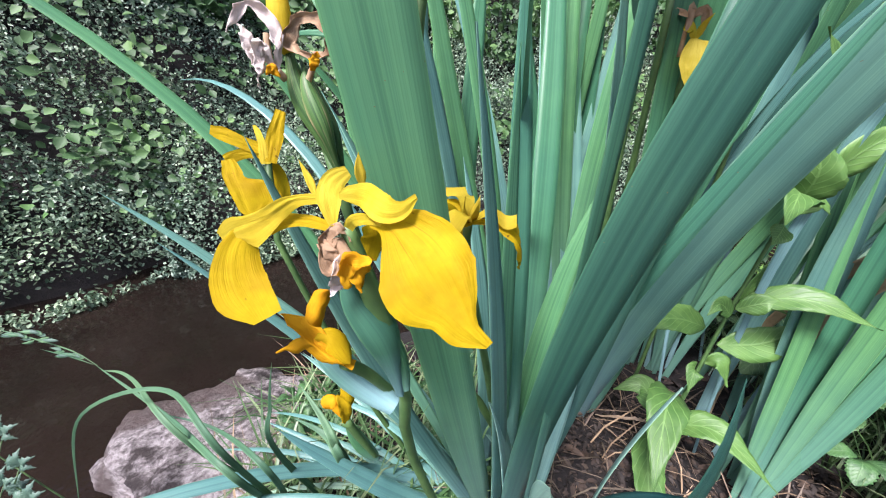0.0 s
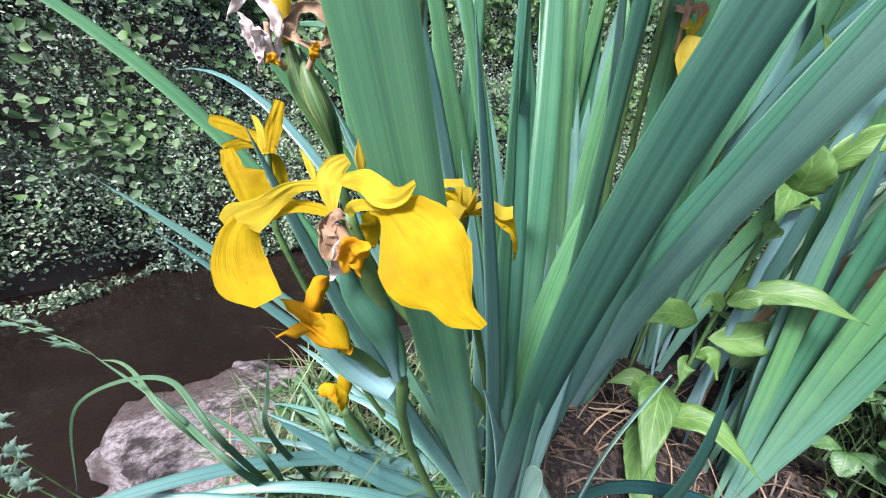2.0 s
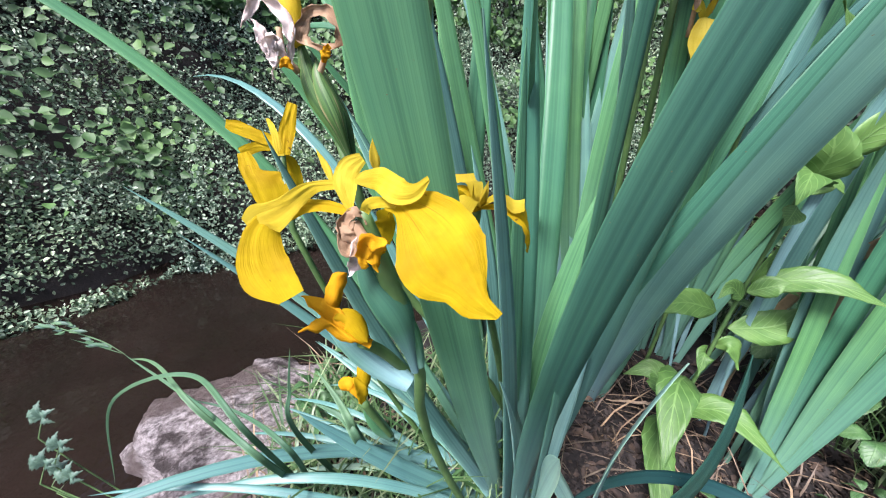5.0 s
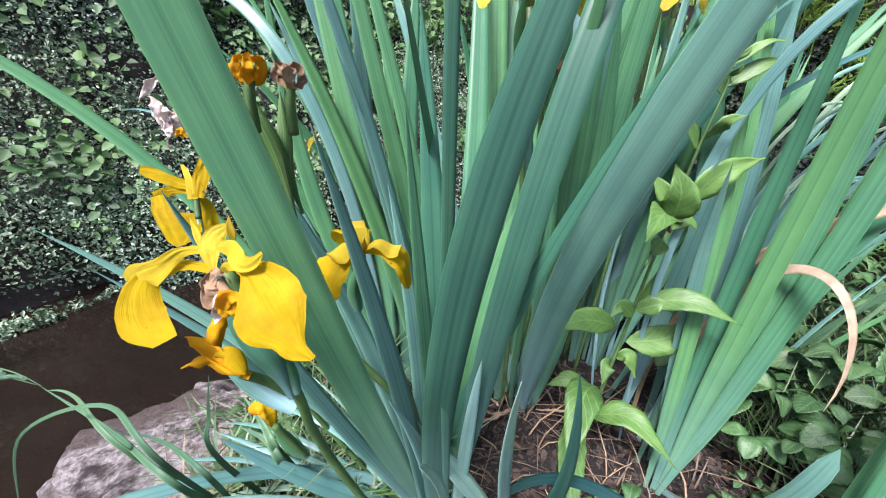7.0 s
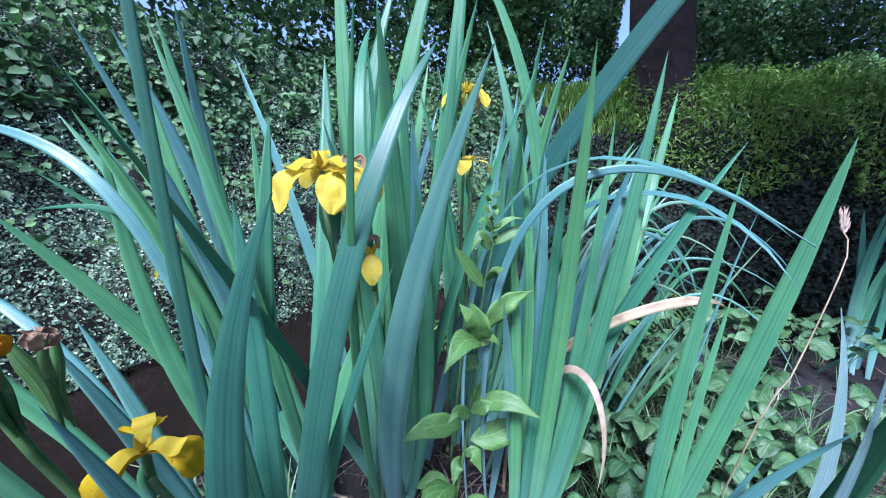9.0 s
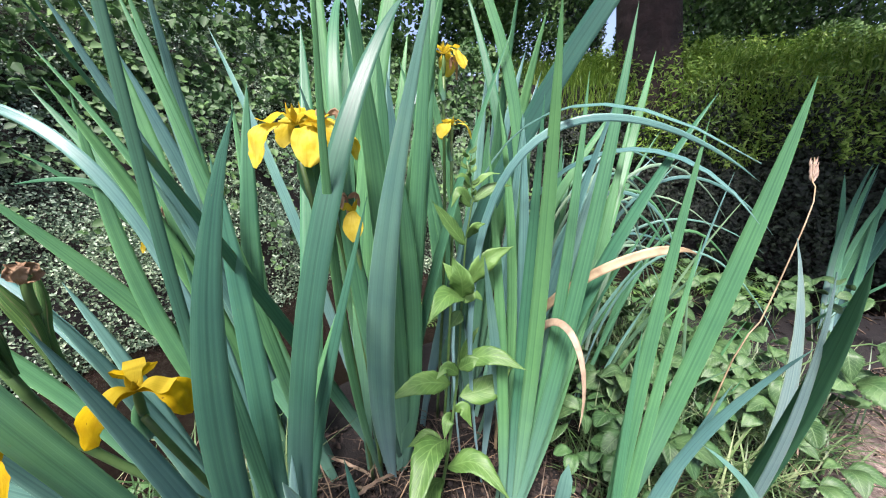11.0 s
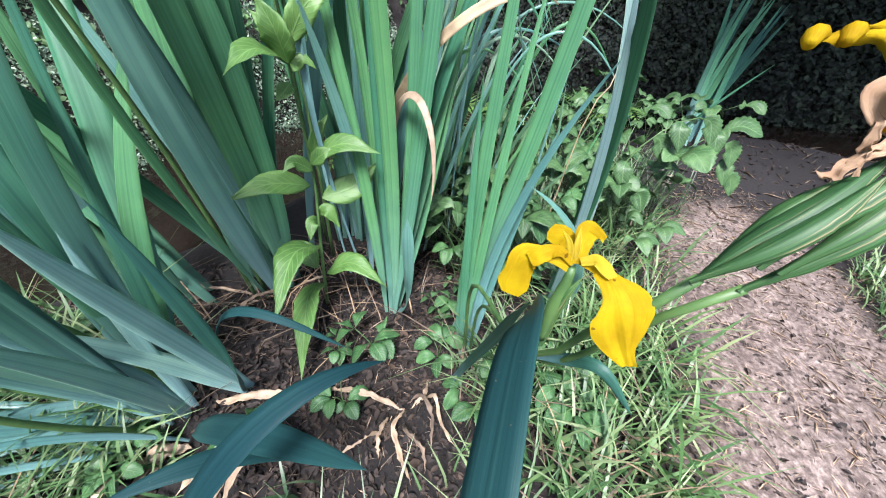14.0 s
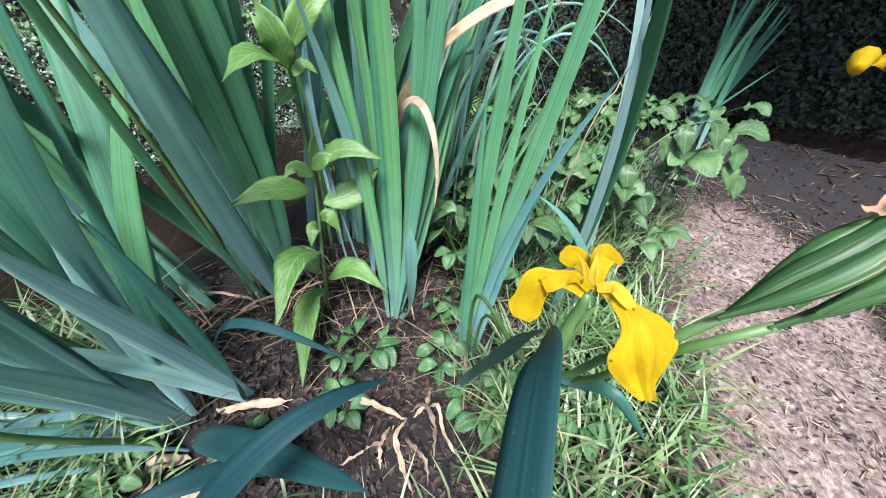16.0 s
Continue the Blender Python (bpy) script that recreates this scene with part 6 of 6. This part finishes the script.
    tube("stalk", [(-0.320, 0.280, -0.050), n_ - [0.008, 0.011, 0.024], n_], 0.0012, 0.0008, M_STEM, parsley)
    for a in (-100, -50, 0, 50, 100):
        t = radians(a + cut.uniform(-10, 10))
        d = np.array([math.sin(t), 0.35 * math.cos(t), 0.8 * math.cos(t)])
        l = 0.026 - 0.00006 * abs(a) + cut.uniform(-0.003, 0.003)
        ribbon("leaflet", [n_, n_ + d * l * 0.5 + [0, -0.004, 0.004], n_ + d * l], l * 0.42, M_PARSLEY, parsley, "lance", face=(0.25, -0.75, 0.6), fold=0.12, teeth=0.34, nv=12, nu=2, thick=0.0004)

# ---- further blooms of the clump ----
def bloom(plant, centre, size, spin, lean=(0, 0), petal_mat=None):
    """An open flag iris: three hanging falls, three arched style arms, three small standards."""
    c = np.asarray(centre, float)
    g_ = random.Random(spin)
    u = np.array([lean[0], lean[1], 1.0])
    u /= np.linalg.norm(u)
    a = np.cross(u, [0.3, 0.9, 0.1])
    a /= np.linalg.norm(a)
    b_ = np.cross(u, a)
    fl_ = tube("flower", [c - u * size * 0.9, c - u * size * 0.4, c], 0.0028, 0.0026, M_STEM, plant, 6, 8, "open yellow iris flower", 0.0014)
    for k in range(3):
        t = radians(spin + 120 * k)
        o = a * math.cos(t) + b_ * math.sin(t)
        h = size * np.array([0.09, 0.1, 0.13, 0.28, 0.42, 0.46, 0.43, 0.3, 0.08])
        petal("fall_petal", [c, c + o * size * 0.45 + u * size * 0.1, c + o * size * 0.85 - u * size * 0.08, c + o * size * 1.12 - u * size * 0.72],
              list(h * g_.uniform(0.85, 1.1)), list(h * g_.uniform(0.85, 1.1)), petal_mat or M_PETAL, fl_, o + u * 0.5, 0.24, 20, 10, k + spin)
        h = size * np.array([0.1, 0.13, 0.17, 0.22, 0.2])
        petal("style_arm", [c, c + o * size * 0.3 + u * size * 0.3, c + o * size * 0.62 + u * size * 0.16, c + o * size * 0.78 + u * size * 0.24], list(h), list(h), M_STYLE, fl_, u + o * 0.2, 0.12, 12, 6, k + spin + 5)
        t += radians(60)
        o = a * math.cos(t) + b_ * math.sin(t)
        ribbon("standard_petal", [c, c + o * size * 0.12 + u * size * 0.25, c + o * size * 0.16 + u * size * 0.48], size * 0.15, M_STYLE, fl_, "lance", face=o, cup=0.4, nv=8, thick=0.0003)
    ribbon("spathe", [c - u * size * 1.9, c - u * size * 1.2 + a * 0.004, c - u * size * 0.3], size * 0.4, M_BLADE, plant, "spathe", cup=-0.7, nv=10)
    return fl_


def stalk(plant, foot, top, r=0.004):
    foot, top = np.asarray(foot, float), np.asarray(top, float)
    tube("stem", [foot, foot * 0.45 + top * 0.55 + np.array([0.012, 0.008, 0]), top], r, r * 0.8, M_STEM, plant, 12, 8)


for plant, foot, c, size, spin, lean in (
        (L, (0.12, 0.33, 0.0), (0.056, 0.254, 0.508), 0.038, 70, (0.15, -0.25)),
        (B, (0.27, 0.52, 0.0), (0.203, 0.380, 0.742), 0.052, 48, (-0.1, -0.25)),
        (B, (0.29, 0.53, 0.0), (0.226, 0.392, 0.738), 0.048, 100, (0.15, -0.2)),
        (C, (0.46, 0.66, 0.0), (0.445, 0.570, 0.880), 0.040, 20, (0, 0)),
        (C, (0.46, 0.60, 0.0), (0.458, 0.560, 0.760), 0.034, 60, (0, 0)),
        (H, (0.02, 0.66, 0.0), (-0.080, 0.690, 0.548), 0.034, 140, (0, 0)),
        (H, (0.03, 0.66, 0.0), (-0.040, 0.690, 0.572), 0.030, 30, (0, 0))):
    stalk(plant, foot, np.asarray(c) - np.array([0, 0, size * 0.8]))
    bloom(plant, c, size, spin, lean, None if plant is L else M_PETAL_LIT)
# nearly spent flower: two broad petals hang under a withered head
stalk(B, (0.29, 0.55, 0.0), (0.263, 0.404, 0.585))
half = tube("flower", [(0.263, 0.404, 0.580), (0.263, 0.403, 0.605), (0.262, 0.402, 0.628)], 0.0035, 0.0028, M_STEM, B, 6, 8, "half-closed yellow iris flower", 0.0016)
petal("fall_petal", [(0.262, 0.400, 0.634), (0.259, 0.390, 0.630), (0.258, 0.385, 0.612), (0.259, 0.386, 0.594)], [0.003, 0.008, 0.013, 0.014, 0.010, 0.003], [0.003, 0.008, 0.012, 0.013, 0.009, 0.003], M_PETAL_LIT, half, (-0.2, -0.95, 0.2), 0.2, 18, 8, 61)
petal("style_arm", [(0.263, 0.402, 0.632), (0.252, 0.396, 0.642), (0.246, 0.392, 0.638)], [0.002, 0.004, 0.005, 0.003], [0.002, 0.004, 0.005, 0.003], M_STYLE, half, (-0.2, -0.9, 0.4), 0.2, 10, 6, 62)
ribbon("standard_petal", [(0.262, 0.402, 0.632), (0.264, 0.399, 0.644), (0.268, 0.394, 0.652)], 0.006, M_STYLE, half, "lance", cup=0.4, nv=8, thick=0.0003)
# withered heads beside the upper blooms
for plant, c in ((B, (0.236, 0.378, 0.752)), (H, (-0.060, 0.692, 0.605)), (B, (0.254, 0.406, 0.650)), (C, (0.47, 0.57, 0.87))):
    w = tube("withered_flower", [np.array(c) - [0, 0, 0.03], np.array(c) - [0, 0, 0.015], c], 0.002, 0.002, M_WILT, plant, 5, 6, "shrivelled brown bloom")
    for k in range(3):
        o = np.array([math.cos(k * 2.1), math.sin(k * 2.1), 0.0])
        ribbon("petal", [c, np.array(c) + o * 0.012 + [0, 0, 0.006], np.array(c) + o * 0.016 - [0, 0, 0.012]], 0.008, M_WILT, w, "oval", cup=0.5, ruffle=0.2, nv=8, thick=0.0003)


# ---- the crowd of leaves behind ----
def fan(plant, base, n, lean, tall, seed, width=(0.024, 0.04), spread=0.05, mats=(M_BLADE, M_BLADE, M_BLADE_BLUE)):
    g = random.Random(seed)
    for _ in range(n):
        bx, by = base[0] + g.gauss(0, spread * 0.5), base[1] + g.gauss(0, spread * 0.5)
        h = g.uniform(*tall)
        dx, dy = lean[0] + g.gauss(0, 0.17), lean[1] + g.gauss(0, 0.13)
        tip = (bx + dx * h, by + dy * h, h)
        ctrl = (bx + dx * h * 0.28 + g.gauss(0, 0.015), by + dy * h * 0.28, h * g.uniform(0.5, 0.62))
        leaf(plant, (bx, by, -0.01), ctrl, tip, g.uniform(*width), turn=(g.uniform(-25, 25), g.uniform(-45, 45)), material=g.choice(mats))


G = iris((0.30, 0.78, 0.0), "tall yellow flag iris deep in the clump")
K = iris((0.56, 0.72, 0.0), "tall yellow flag iris with upright light green leaves")
T_ = iris((0.02, 0.86, -0.02), "yellow flag iris at the back by the water")
E = iris((2.02, 0.56, 0.0), "yellow flag iris leaning out over the water")
fan(B, (0.32, 0.56), 6, (-0.04, 0.03), (0.75, 1.02), 101)
fan(H, (0.10, 0.60), 6, (-0.14, 0.02), (0.62, 0.98), 102)
fan(G, (0.30, 0.78), 12, (-0.03, 0.08), (0.8, 1.08), 103)
fan(K, (0.55, 0.70), 16, (0.08, 0.06), (0.78, 1.05), 104)
fan(C, (0.56, 0.45), 7, (0.12, 0.10), (0.55, 0.85), 105, (0.02, 0.032), 0.04)
fan(S, (0.80, 0.70), 12, (0.22, 0.02), (0.5, 0.85), 106, (0.014, 0.024))
fan(S, (0.84, 0.62), 16, (0.3, -0.06), (0.35, 0.72), 116, (0.006, 0.013), 0.16, (M_BLADE_BLUE, M_BLADE, M_GRASS))
fan(S, (0.98, 0.50), 10, (0.2, -0.1), (0.22, 0.5), 117, (0.004, 0.01), 0.25, (M_BLADE, M_GRASS))
fan(T_, (0.02, 0.88), 7, (-0.12, 0.08), (0.7, 1.0), 107)
far = random.Random(108)
for k in range(11):
    u = k / 10
    bx, by = 2.02 + far.gauss(0, 0.02), 0.56 + far.gauss(0, 0.02)
    tip = (2.72 + 0.34 * u + far.gauss(0, 0.04), 0.90 - 0.09 * u + far.gauss(0, 0.03), 0.68 - 0.16 * u + far.gauss(0, 0.03))
    leaf(E, (bx, by, 0.0), (bx + 0.20 + 0.32 * u, by + 0.16, 0.34 - 0.18 * u), tip, far.uniform(0.022, 0.032), material=far.choice((M_BLADE_DARK, M_BLADE_MID, M_BLADE_MID)))
leaf(E, (1.976, 0.664, 0.0), (1.907, 0.574, 0.134), (1.998, 0.395, 0.392), 0.012, material=M_BLADE_MID)
fan(L, (0.11, 0.33), 4, (-0.25, 0.06), (0.4, 0.62), 109, (0.02, 0.03), 0.05, (M_BLADE_BLUE, M_BLADE_MID))
# slender leaves that arch over towards the path
arch = random.Random(88)
for k in range(20):
    bx, by = 0.80 + arch.gauss(0, 0.07), 0.68 + arch.gauss(0, 0.07)
    h, reach, y1 = arch.uniform(0.42, 0.74), arch.uniform(0.15, 0.5), by + arch.uniform(-0.28, 0.05)
    ribbon("leaf", [(bx, by, -0.03), (bx + 0.02, by - 0.02, h * 0.7), (bx + reach * 0.3, (by + y1) / 2, h * 1.25), (bx + reach, y1, h * arch.uniform(0.45, 0.85))],
           arch.uniform(0.006, 0.011), arch.choice((M_BLADE_BLUE, M_BLADE_PALE, M_BLADE)), S, "sword", fold=0.15, nv=22, nu=2, hull=True, thick=0.0006)
# low leaves splayed out to the water side
g = random.Random(77)
for k in range(7):
    a, r = radians(g.uniform(150, 190)), g.uniform(0.3, 0.5)
    bx, by = 0.13 + g.gauss(0, 0.02), 0.30 + g.gauss(0, 0.02)
    z = g.uniform(0.04, 0.2)
    leaf(A, (bx, by, 0), (bx + r * 0.45 * math.cos(a), by + r * 0.45 * math.sin(a), z + g.uniform(0.05, 0.12)), (bx + r * math.cos(a), by + r * math.sin(a), z),
         g.uniform(0.008, 0.013), material=g.choice((M_BLADE_BLUE, M_BLADE_BLUE, M_BLADE_PALE)))


# ---- herbs on the ground ----
def herb(at_, tall, leaflet, n, seed, label, shape="obovate", lobes=0.09, material=M_HERB):
    """A low plant: a short stem that bears threes of toothed leaflets."""
    g = random.Random(seed)
    h = thing("herb", at_, label, "herb", "low herbs")
    o = np.asarray(at_, float)
    for k in range(n):
        a = 6.283 * k / n + g.uniform(-0.5, 0.5)
        z = tall * g.uniform(0.55, 1.0)
        out = np.array([math.cos(a), math.sin(a), 0.0])
        node = o + out * tall * g.uniform(0.25, 0.6) + np.array([0, 0, z])
        tube("stalk", [o, o + out * tall * 0.1 + np.array([0, 0, z * 0.6]), node], 0.0012, 0.0008, M_STEM, h, 6, 5)
        for j in (-1, 0, 1):
            b_ = a + j * 1.15 + g.uniform(-0.15, 0.15)
            d = np.array([math.cos(b_), math.sin(b_), 0.0])
            l = leaflet * (1.0 if j == 0 else 0.85) * g.uniform(0.6, 1.3)
            ribbon("leaflet", [node + d * l * 0.1, node + d * l * 0.5 + np.array([0, 0, l * 0.14]), node + d * l - np.array([0, 0, l * g.uniform(0, 0.25)])], l * 0.6, material, h, shape,
                   face=(g.gauss(0, 0.4), g.gauss(-0.25, 0.4), 1), fold=0.22, teeth=lobes, nv=20, nu=4, thick=0.0005, rnd=g)
    return h


protos = [herb((0.86, 0.36, 0.0), 0.19, 0.062, 6, 1, "low green bramble shoot with toothed leaflets"),
          herb((0.545, 0.192, 0.0), 0.045, 0.040, 3, 2, "wild strawberry plant with toothed leaflets in threes"),
          herb((0.95, 0.42, 0.0), 0.24, 0.06, 5, 3, "light green bushy bramble seedling", material=M_PALEHERB),
          herb((0.548, 0.078, 0.0), 0.05, 0.048, 3, 4, "low green avens with lobed leaves"),
          herb((1.18, 0.22, 0.0), 0.2, 0.055, 3, 5, "thin herb with paired soft leaflets by the path", "leaflet", 0.05, M_PALEHERB)]
g = random.Random(5)
spots = [(0, 0.74, 0.44), (0, 0.80, 0.30), (1, 0.446, 0.282), (1, 0.575, 0.225), (1, 0.62, 0.10), (1, 0.68, 0.05), (1, 0.64, 0.28), (1, 0.68, 0.34), (1, 0.60, 0.30),
         (4, 1.05, 0.22), (4, 1.12, 0.30), (4, 1.22, 0.34), (1, 0.385, 0.30), (1, 0.20, 0.22), (3, 0.36, 0.20), (1, 0.08, 0.24), (3, 0.66, -0.02)]
for _ in range(28):
    spots.append((g.choice((0, 2, 2, 4)), g.uniform(0.72, 1.32), g.uniform(0.26, 0.95)))
for _ in range(14):
    spots.append((g.choice((1, 3)), g.uniform(-0.25, 0.1), g.uniform(0.3, 0.6)))
for _ in range(16):
    spots.append((g.choice((0, 2, 4)), g.uniform(1.3, 2.1), g.uniform(0.5, 1.0)))
for k, x, y in spots:
    if trodden(np.array(x), np.array(y)) < 0.5:
        copy_thing(protos[k], pose(x, y, float(land(x, y)), g.uniform(-8, 8), g.uniform(-8, 8), g.uniform(0, 360)) @ Matrix.Scale(g.uniform(0.6, 1.25), 4))

trail = thing("herb", (1.02, 0.30, 0.0), "trailing bramble shoot with hanging leaves at the path edge", "herb", "low herbs")
runner = [(1.02, 0.30, 0.0), (1.08, 0.27, 0.27), (1.19, 0.22, 0.36), (1.31, 0.19, 0.30), (1.40, 0.18, 0.20)]
tube("stalk", runner, 0.0022, 0.0012, M_STEM, trail, 16, 6)
for k, p in enumerate(along(runner, np.linspace(0.3, 1.0, 9))):
    sg = (-1) ** k
    d = np.array([0.25 * sg, -0.35, -0.75])
    ribbon("leaflet", [p, p + d * 0.030 + [0.010 * sg, 0, 0.010], p + d * 0.074], 0.038, M_PALEHERB, trail, "leaflet", face=(-0.7, -0.6, 0.3), fold=0.2, teeth=0.09, nv=20, nu=4, thick=0.0005)


# ---- grass, litter, straw ----
def turf(name, boxes, tall, wide, material, label, seed, lie=0.5):
    """Many bent blades as one mass."""
    gg = np.random.default_rng(seed)
    p = np.concatenate([np.stack([gg.uniform(x0, x1, n), gg.uniform(y0, y1, n)], 1) for x0, x1, y0, y1, n in boxes])
    p = p[trodden(p[:, 0], p[:, 1]) < gg.uniform(0.0, 0.75, len(p))]
    p = p[(p[:, 1] > -0.45) | (wave(p[:, 0], p[:, 1], 2.3, 4) > -0.5 - 0.18 * (p[:, 1] + 1.7) + gg.normal(0, 0.25, len(p)))]
    z = land(p[:, 0], p[:, 1])
    keep = (z > WATER + 0.02) & ((stream_side(p[:, 0], p[:, 1]) > 1.0 + 0.9 * gg.uniform(0, 1, len(p)) ** 2) | (p[:, 0] < 2.2))
    p, z = p[keep], z[keep]
    n = len(p)
    a = gg.uniform(0, 6.283, n)
    h = gg.uniform(tall[0], tall[1], n)
    d = np.stack([np.cos(a), np.sin(a), np.zeros(n)], 1)
    e = np.stack([-np.sin(a), np.cos(a), np.zeros(n)], 1)
    bend = gg.uniform(0.3, 1.0, n) * lie
    o = np.stack([p[:, 0], p[:, 1], z - 0.004], 1)
    rows, w = [], gg.uniform(wide[0], wide[1], n)[:, None]
    for s, k in ((0, 1.0), (0.35, 0.95), (0.7, 0.7), (1.0, 0.02)):
        mid = o + d * (h * bend * s * s * 1.5)[:, None] + np.array([0, 0, 1.0]) * (h * (s - bend * 0.45 * s * s))[:, None]
        rows += [mid + e * w * k * 0.5, mid - e * w * k * 0.5]
    v = np.stack(rows, 1).reshape(-1, 3)
    k = np.arange(n)[:, None] * 8
    f = np.concatenate([k + np.array(c) for c in ((0, 1, 3, 2), (2, 3, 5, 4), (4, 5, 7, 6))], 0)
    uv = np.tile(np.array([(0, 0), (1, 0), (0, 0.35), (1, 0.35), (0, 0.7), (1, 0.7), (0, 1), (1, 1)]), (n, 1))
    return tagged(link(name, v.tolist(), f.tolist(), material, uv=uv), label, "grass", "", "stuff")


turf("grass", ((0.55, 0.95, -0.22, 0.16, 1100), (0.9, 1.3, 0.05, 0.3, 330), (1.1, 1.9, -0.75, -0.12, 1800), (-0.22, 0.12, 0.18, 0.40, 560), (0.7, 1.4, 0.25, 0.9, 700), (-0.3, 0.1, 0.35, 0.6, 260), (0.1, 0.6, -0.4, 0.02, 200)),
     (0.04, 0.14), (0.0025, 0.0065), M_TURF, "rough green grass beside the path", 31, 0.95)
turf("verge_grass", ((-3.6, 3.1, -3.4, -0.45, 24000), (-0.7, 0.3, -0.45, 0.1, 1500)), (0.04, 0.12), (0.0025, 0.006), M_TURF, "short green grass on the verge behind the path", 35, 0.9)
turf("tall_grass", ((0.72, 1.45, 0.22, 0.9, 1100), (-0.25, 0.1, 0.3, 0.6, 120)), (0.1, 0.27), (0.0025, 0.005), M_TURF, "thin tall grass among the herbs", 34, 0.7)
turf("dry_grass", ((0.5, 1.0, -0.2, 0.2, 150), (0.15, 0.6, 0.3, 0.62, 90), (0.95, 1.5, -0.5, 0.3, 220), (-0.3, 0.1, 0.3, 0.6, 120)), (0.05, 0.14), (0.0015, 0.0035), M_STRAW, "dry straw-coloured grass stalks lying on the soil", 32, 1.35)
turf("meadow", ((3.2, 7.5, 0.2, 5.0, 30000), (2.3, 3.2, 2.0, 4.2, 4000)), (0.14, 0.34), (0.006, 0.014), M_MEADOW, "bright green grass on the far slope", 33, 0.5)


def litter(n, boxes, size, seed, name, material, label, shape=0.45, spread=0.3):
    gg = np.random.default_rng(seed)
    p = np.concatenate([np.stack([gg.uniform(x0, x1, int(n * k)), gg.uniform(y0, y1, int(n * k))], 1) for x0, x1, y0, y1, k in boxes])
    z = land(p[:, 0], p[:, 1]) + gg.uniform(0.001, 0.007, len(p))
    up = np.tile(np.array([0, 0, 1.0]), (len(p), 1))
    return scatter(name, np.stack([p[:, 0], p[:, 1], z], 1), up, gg.uniform(size[0], size[1], len(p)), material, label, "litter", shape, seed + 1, spread)


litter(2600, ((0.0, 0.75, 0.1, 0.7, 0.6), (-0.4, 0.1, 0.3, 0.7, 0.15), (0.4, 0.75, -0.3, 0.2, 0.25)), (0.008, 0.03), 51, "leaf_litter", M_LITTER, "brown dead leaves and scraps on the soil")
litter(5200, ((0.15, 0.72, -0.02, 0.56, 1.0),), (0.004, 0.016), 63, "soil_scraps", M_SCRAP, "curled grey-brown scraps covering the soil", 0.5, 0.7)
litter(500, ((0.2, 0.72, 0.0, 0.5, 1.0),), (0.01, 0.045), 67, "root_fibres", M_STRAW, "thin dry roots and stems over the soil", 0.04, 0.35)
litter(3600, ((0.7, 1.8, -0.5, 0.4, 1.0),), (0.003, 0.010), 53, "path_litter", M_LITTER, "small brown scraps trodden into the path")
litter(3600, ((0.68, 1.9, -0.55, 0.42, 0.95), (0.2, 0.75, 0.0, 0.4, 0.05)), (0.008, 0.04), 55, "straw_scraps", M_TWIG, "thin dry straw and twigs strewn over the path", 0.06, 0.12)
litter(1500, ((1.55, 3.0, -0.7, 1.0, 1.0),), (0.006, 0.022), 59, "bank_litter", M_LITTER, "dark wet leaf litter on the muddy bank", 0.5, 0.5)
litter(500, ((1.55, 3.0, -0.7, 1.0, 1.0),), (0.03, 0.11), 61, "bank_twigs", M_STRAW, "thin dead twigs lying on the muddy bank", 0.05, 0.3)
litter(420, ((0.7, 1.9, -0.55, 0.42, 1.0),), (0.006, 0.016), 57, "path_leaves", M_LITTER, "small curled brown leaf scraps on the path", 0.6, 0.5)


# ---- ferns ----
def fern(at_, n, length, seed, label):
    g_ = random.Random(seed)
    f_ = thing("fern", at_, label, "fern", "ferns")
    o = np.asarray(at_, float)
    for k in range(n):
        a = 6.283 * k / n + g_.uniform(-0.4, 0.4)
        out = np.array([math.cos(a), math.sin(a), 0.0])
        side = np.array([-out[1], out[0], 0.0])
        l = length * g_.uniform(0.8, 1.15)
        s = np.linspace(0.12, 1, 22)
        mid = along([o, o + out * l * 0.4 + np.array([0, 0, l * 0.6]), o + out * l + np.array([0, 0, l * 0.35])], s, True)
        v, f = [], []
        for i in range(22):
            w = l * 0.26 * math.sin(math.pi * min(1, s[i] * 0.9 + 0.12)) ** 0.8 + 0.004
            for sg in (-1, 1):
                b0 = len(v)
                tip = mid[i] + side * sg * w + out * w * 0.35 - np.array([0, 0, w * 0.25])
                m1 = mid[i] + (tip - mid[i]) * 0.5
                v += [mid[i], m1 + out * l * 0.017, tip, m1 - out * l * 0.017 + np.array([0, 0, 0.002])]
                f += [(b0, b0 + 1, b0 + 2), (b0, b0 + 2, b0 + 3)]
        link("frond", v, f, M_FERN, f_)
    return f_


for x, y, n, l, sd in ((1.55, 1.15, 6, 0.42, 1), (1.2, 1.3, 5, 0.36, 2), (-0.25, 1.0, 5, 0.22, 3), (1.95, 0.95, 5, 0.34, 4), (0.85, 1.25, 5, 0.3, 5), (2.62, 2.6, 7, 0.45, 6), (2.38, 2.66, 6, 0.4, 7), (2.9, 2.45, 6, 0.36, 8), (4.1, 2.0, 7, 0.5, 9), (4.4, 1.5, 6, 0.45, 10)):
    fern((x, y, float(land(x, y)) + 0.01), n, l, sd, "green fern with arching fronds on the bank")
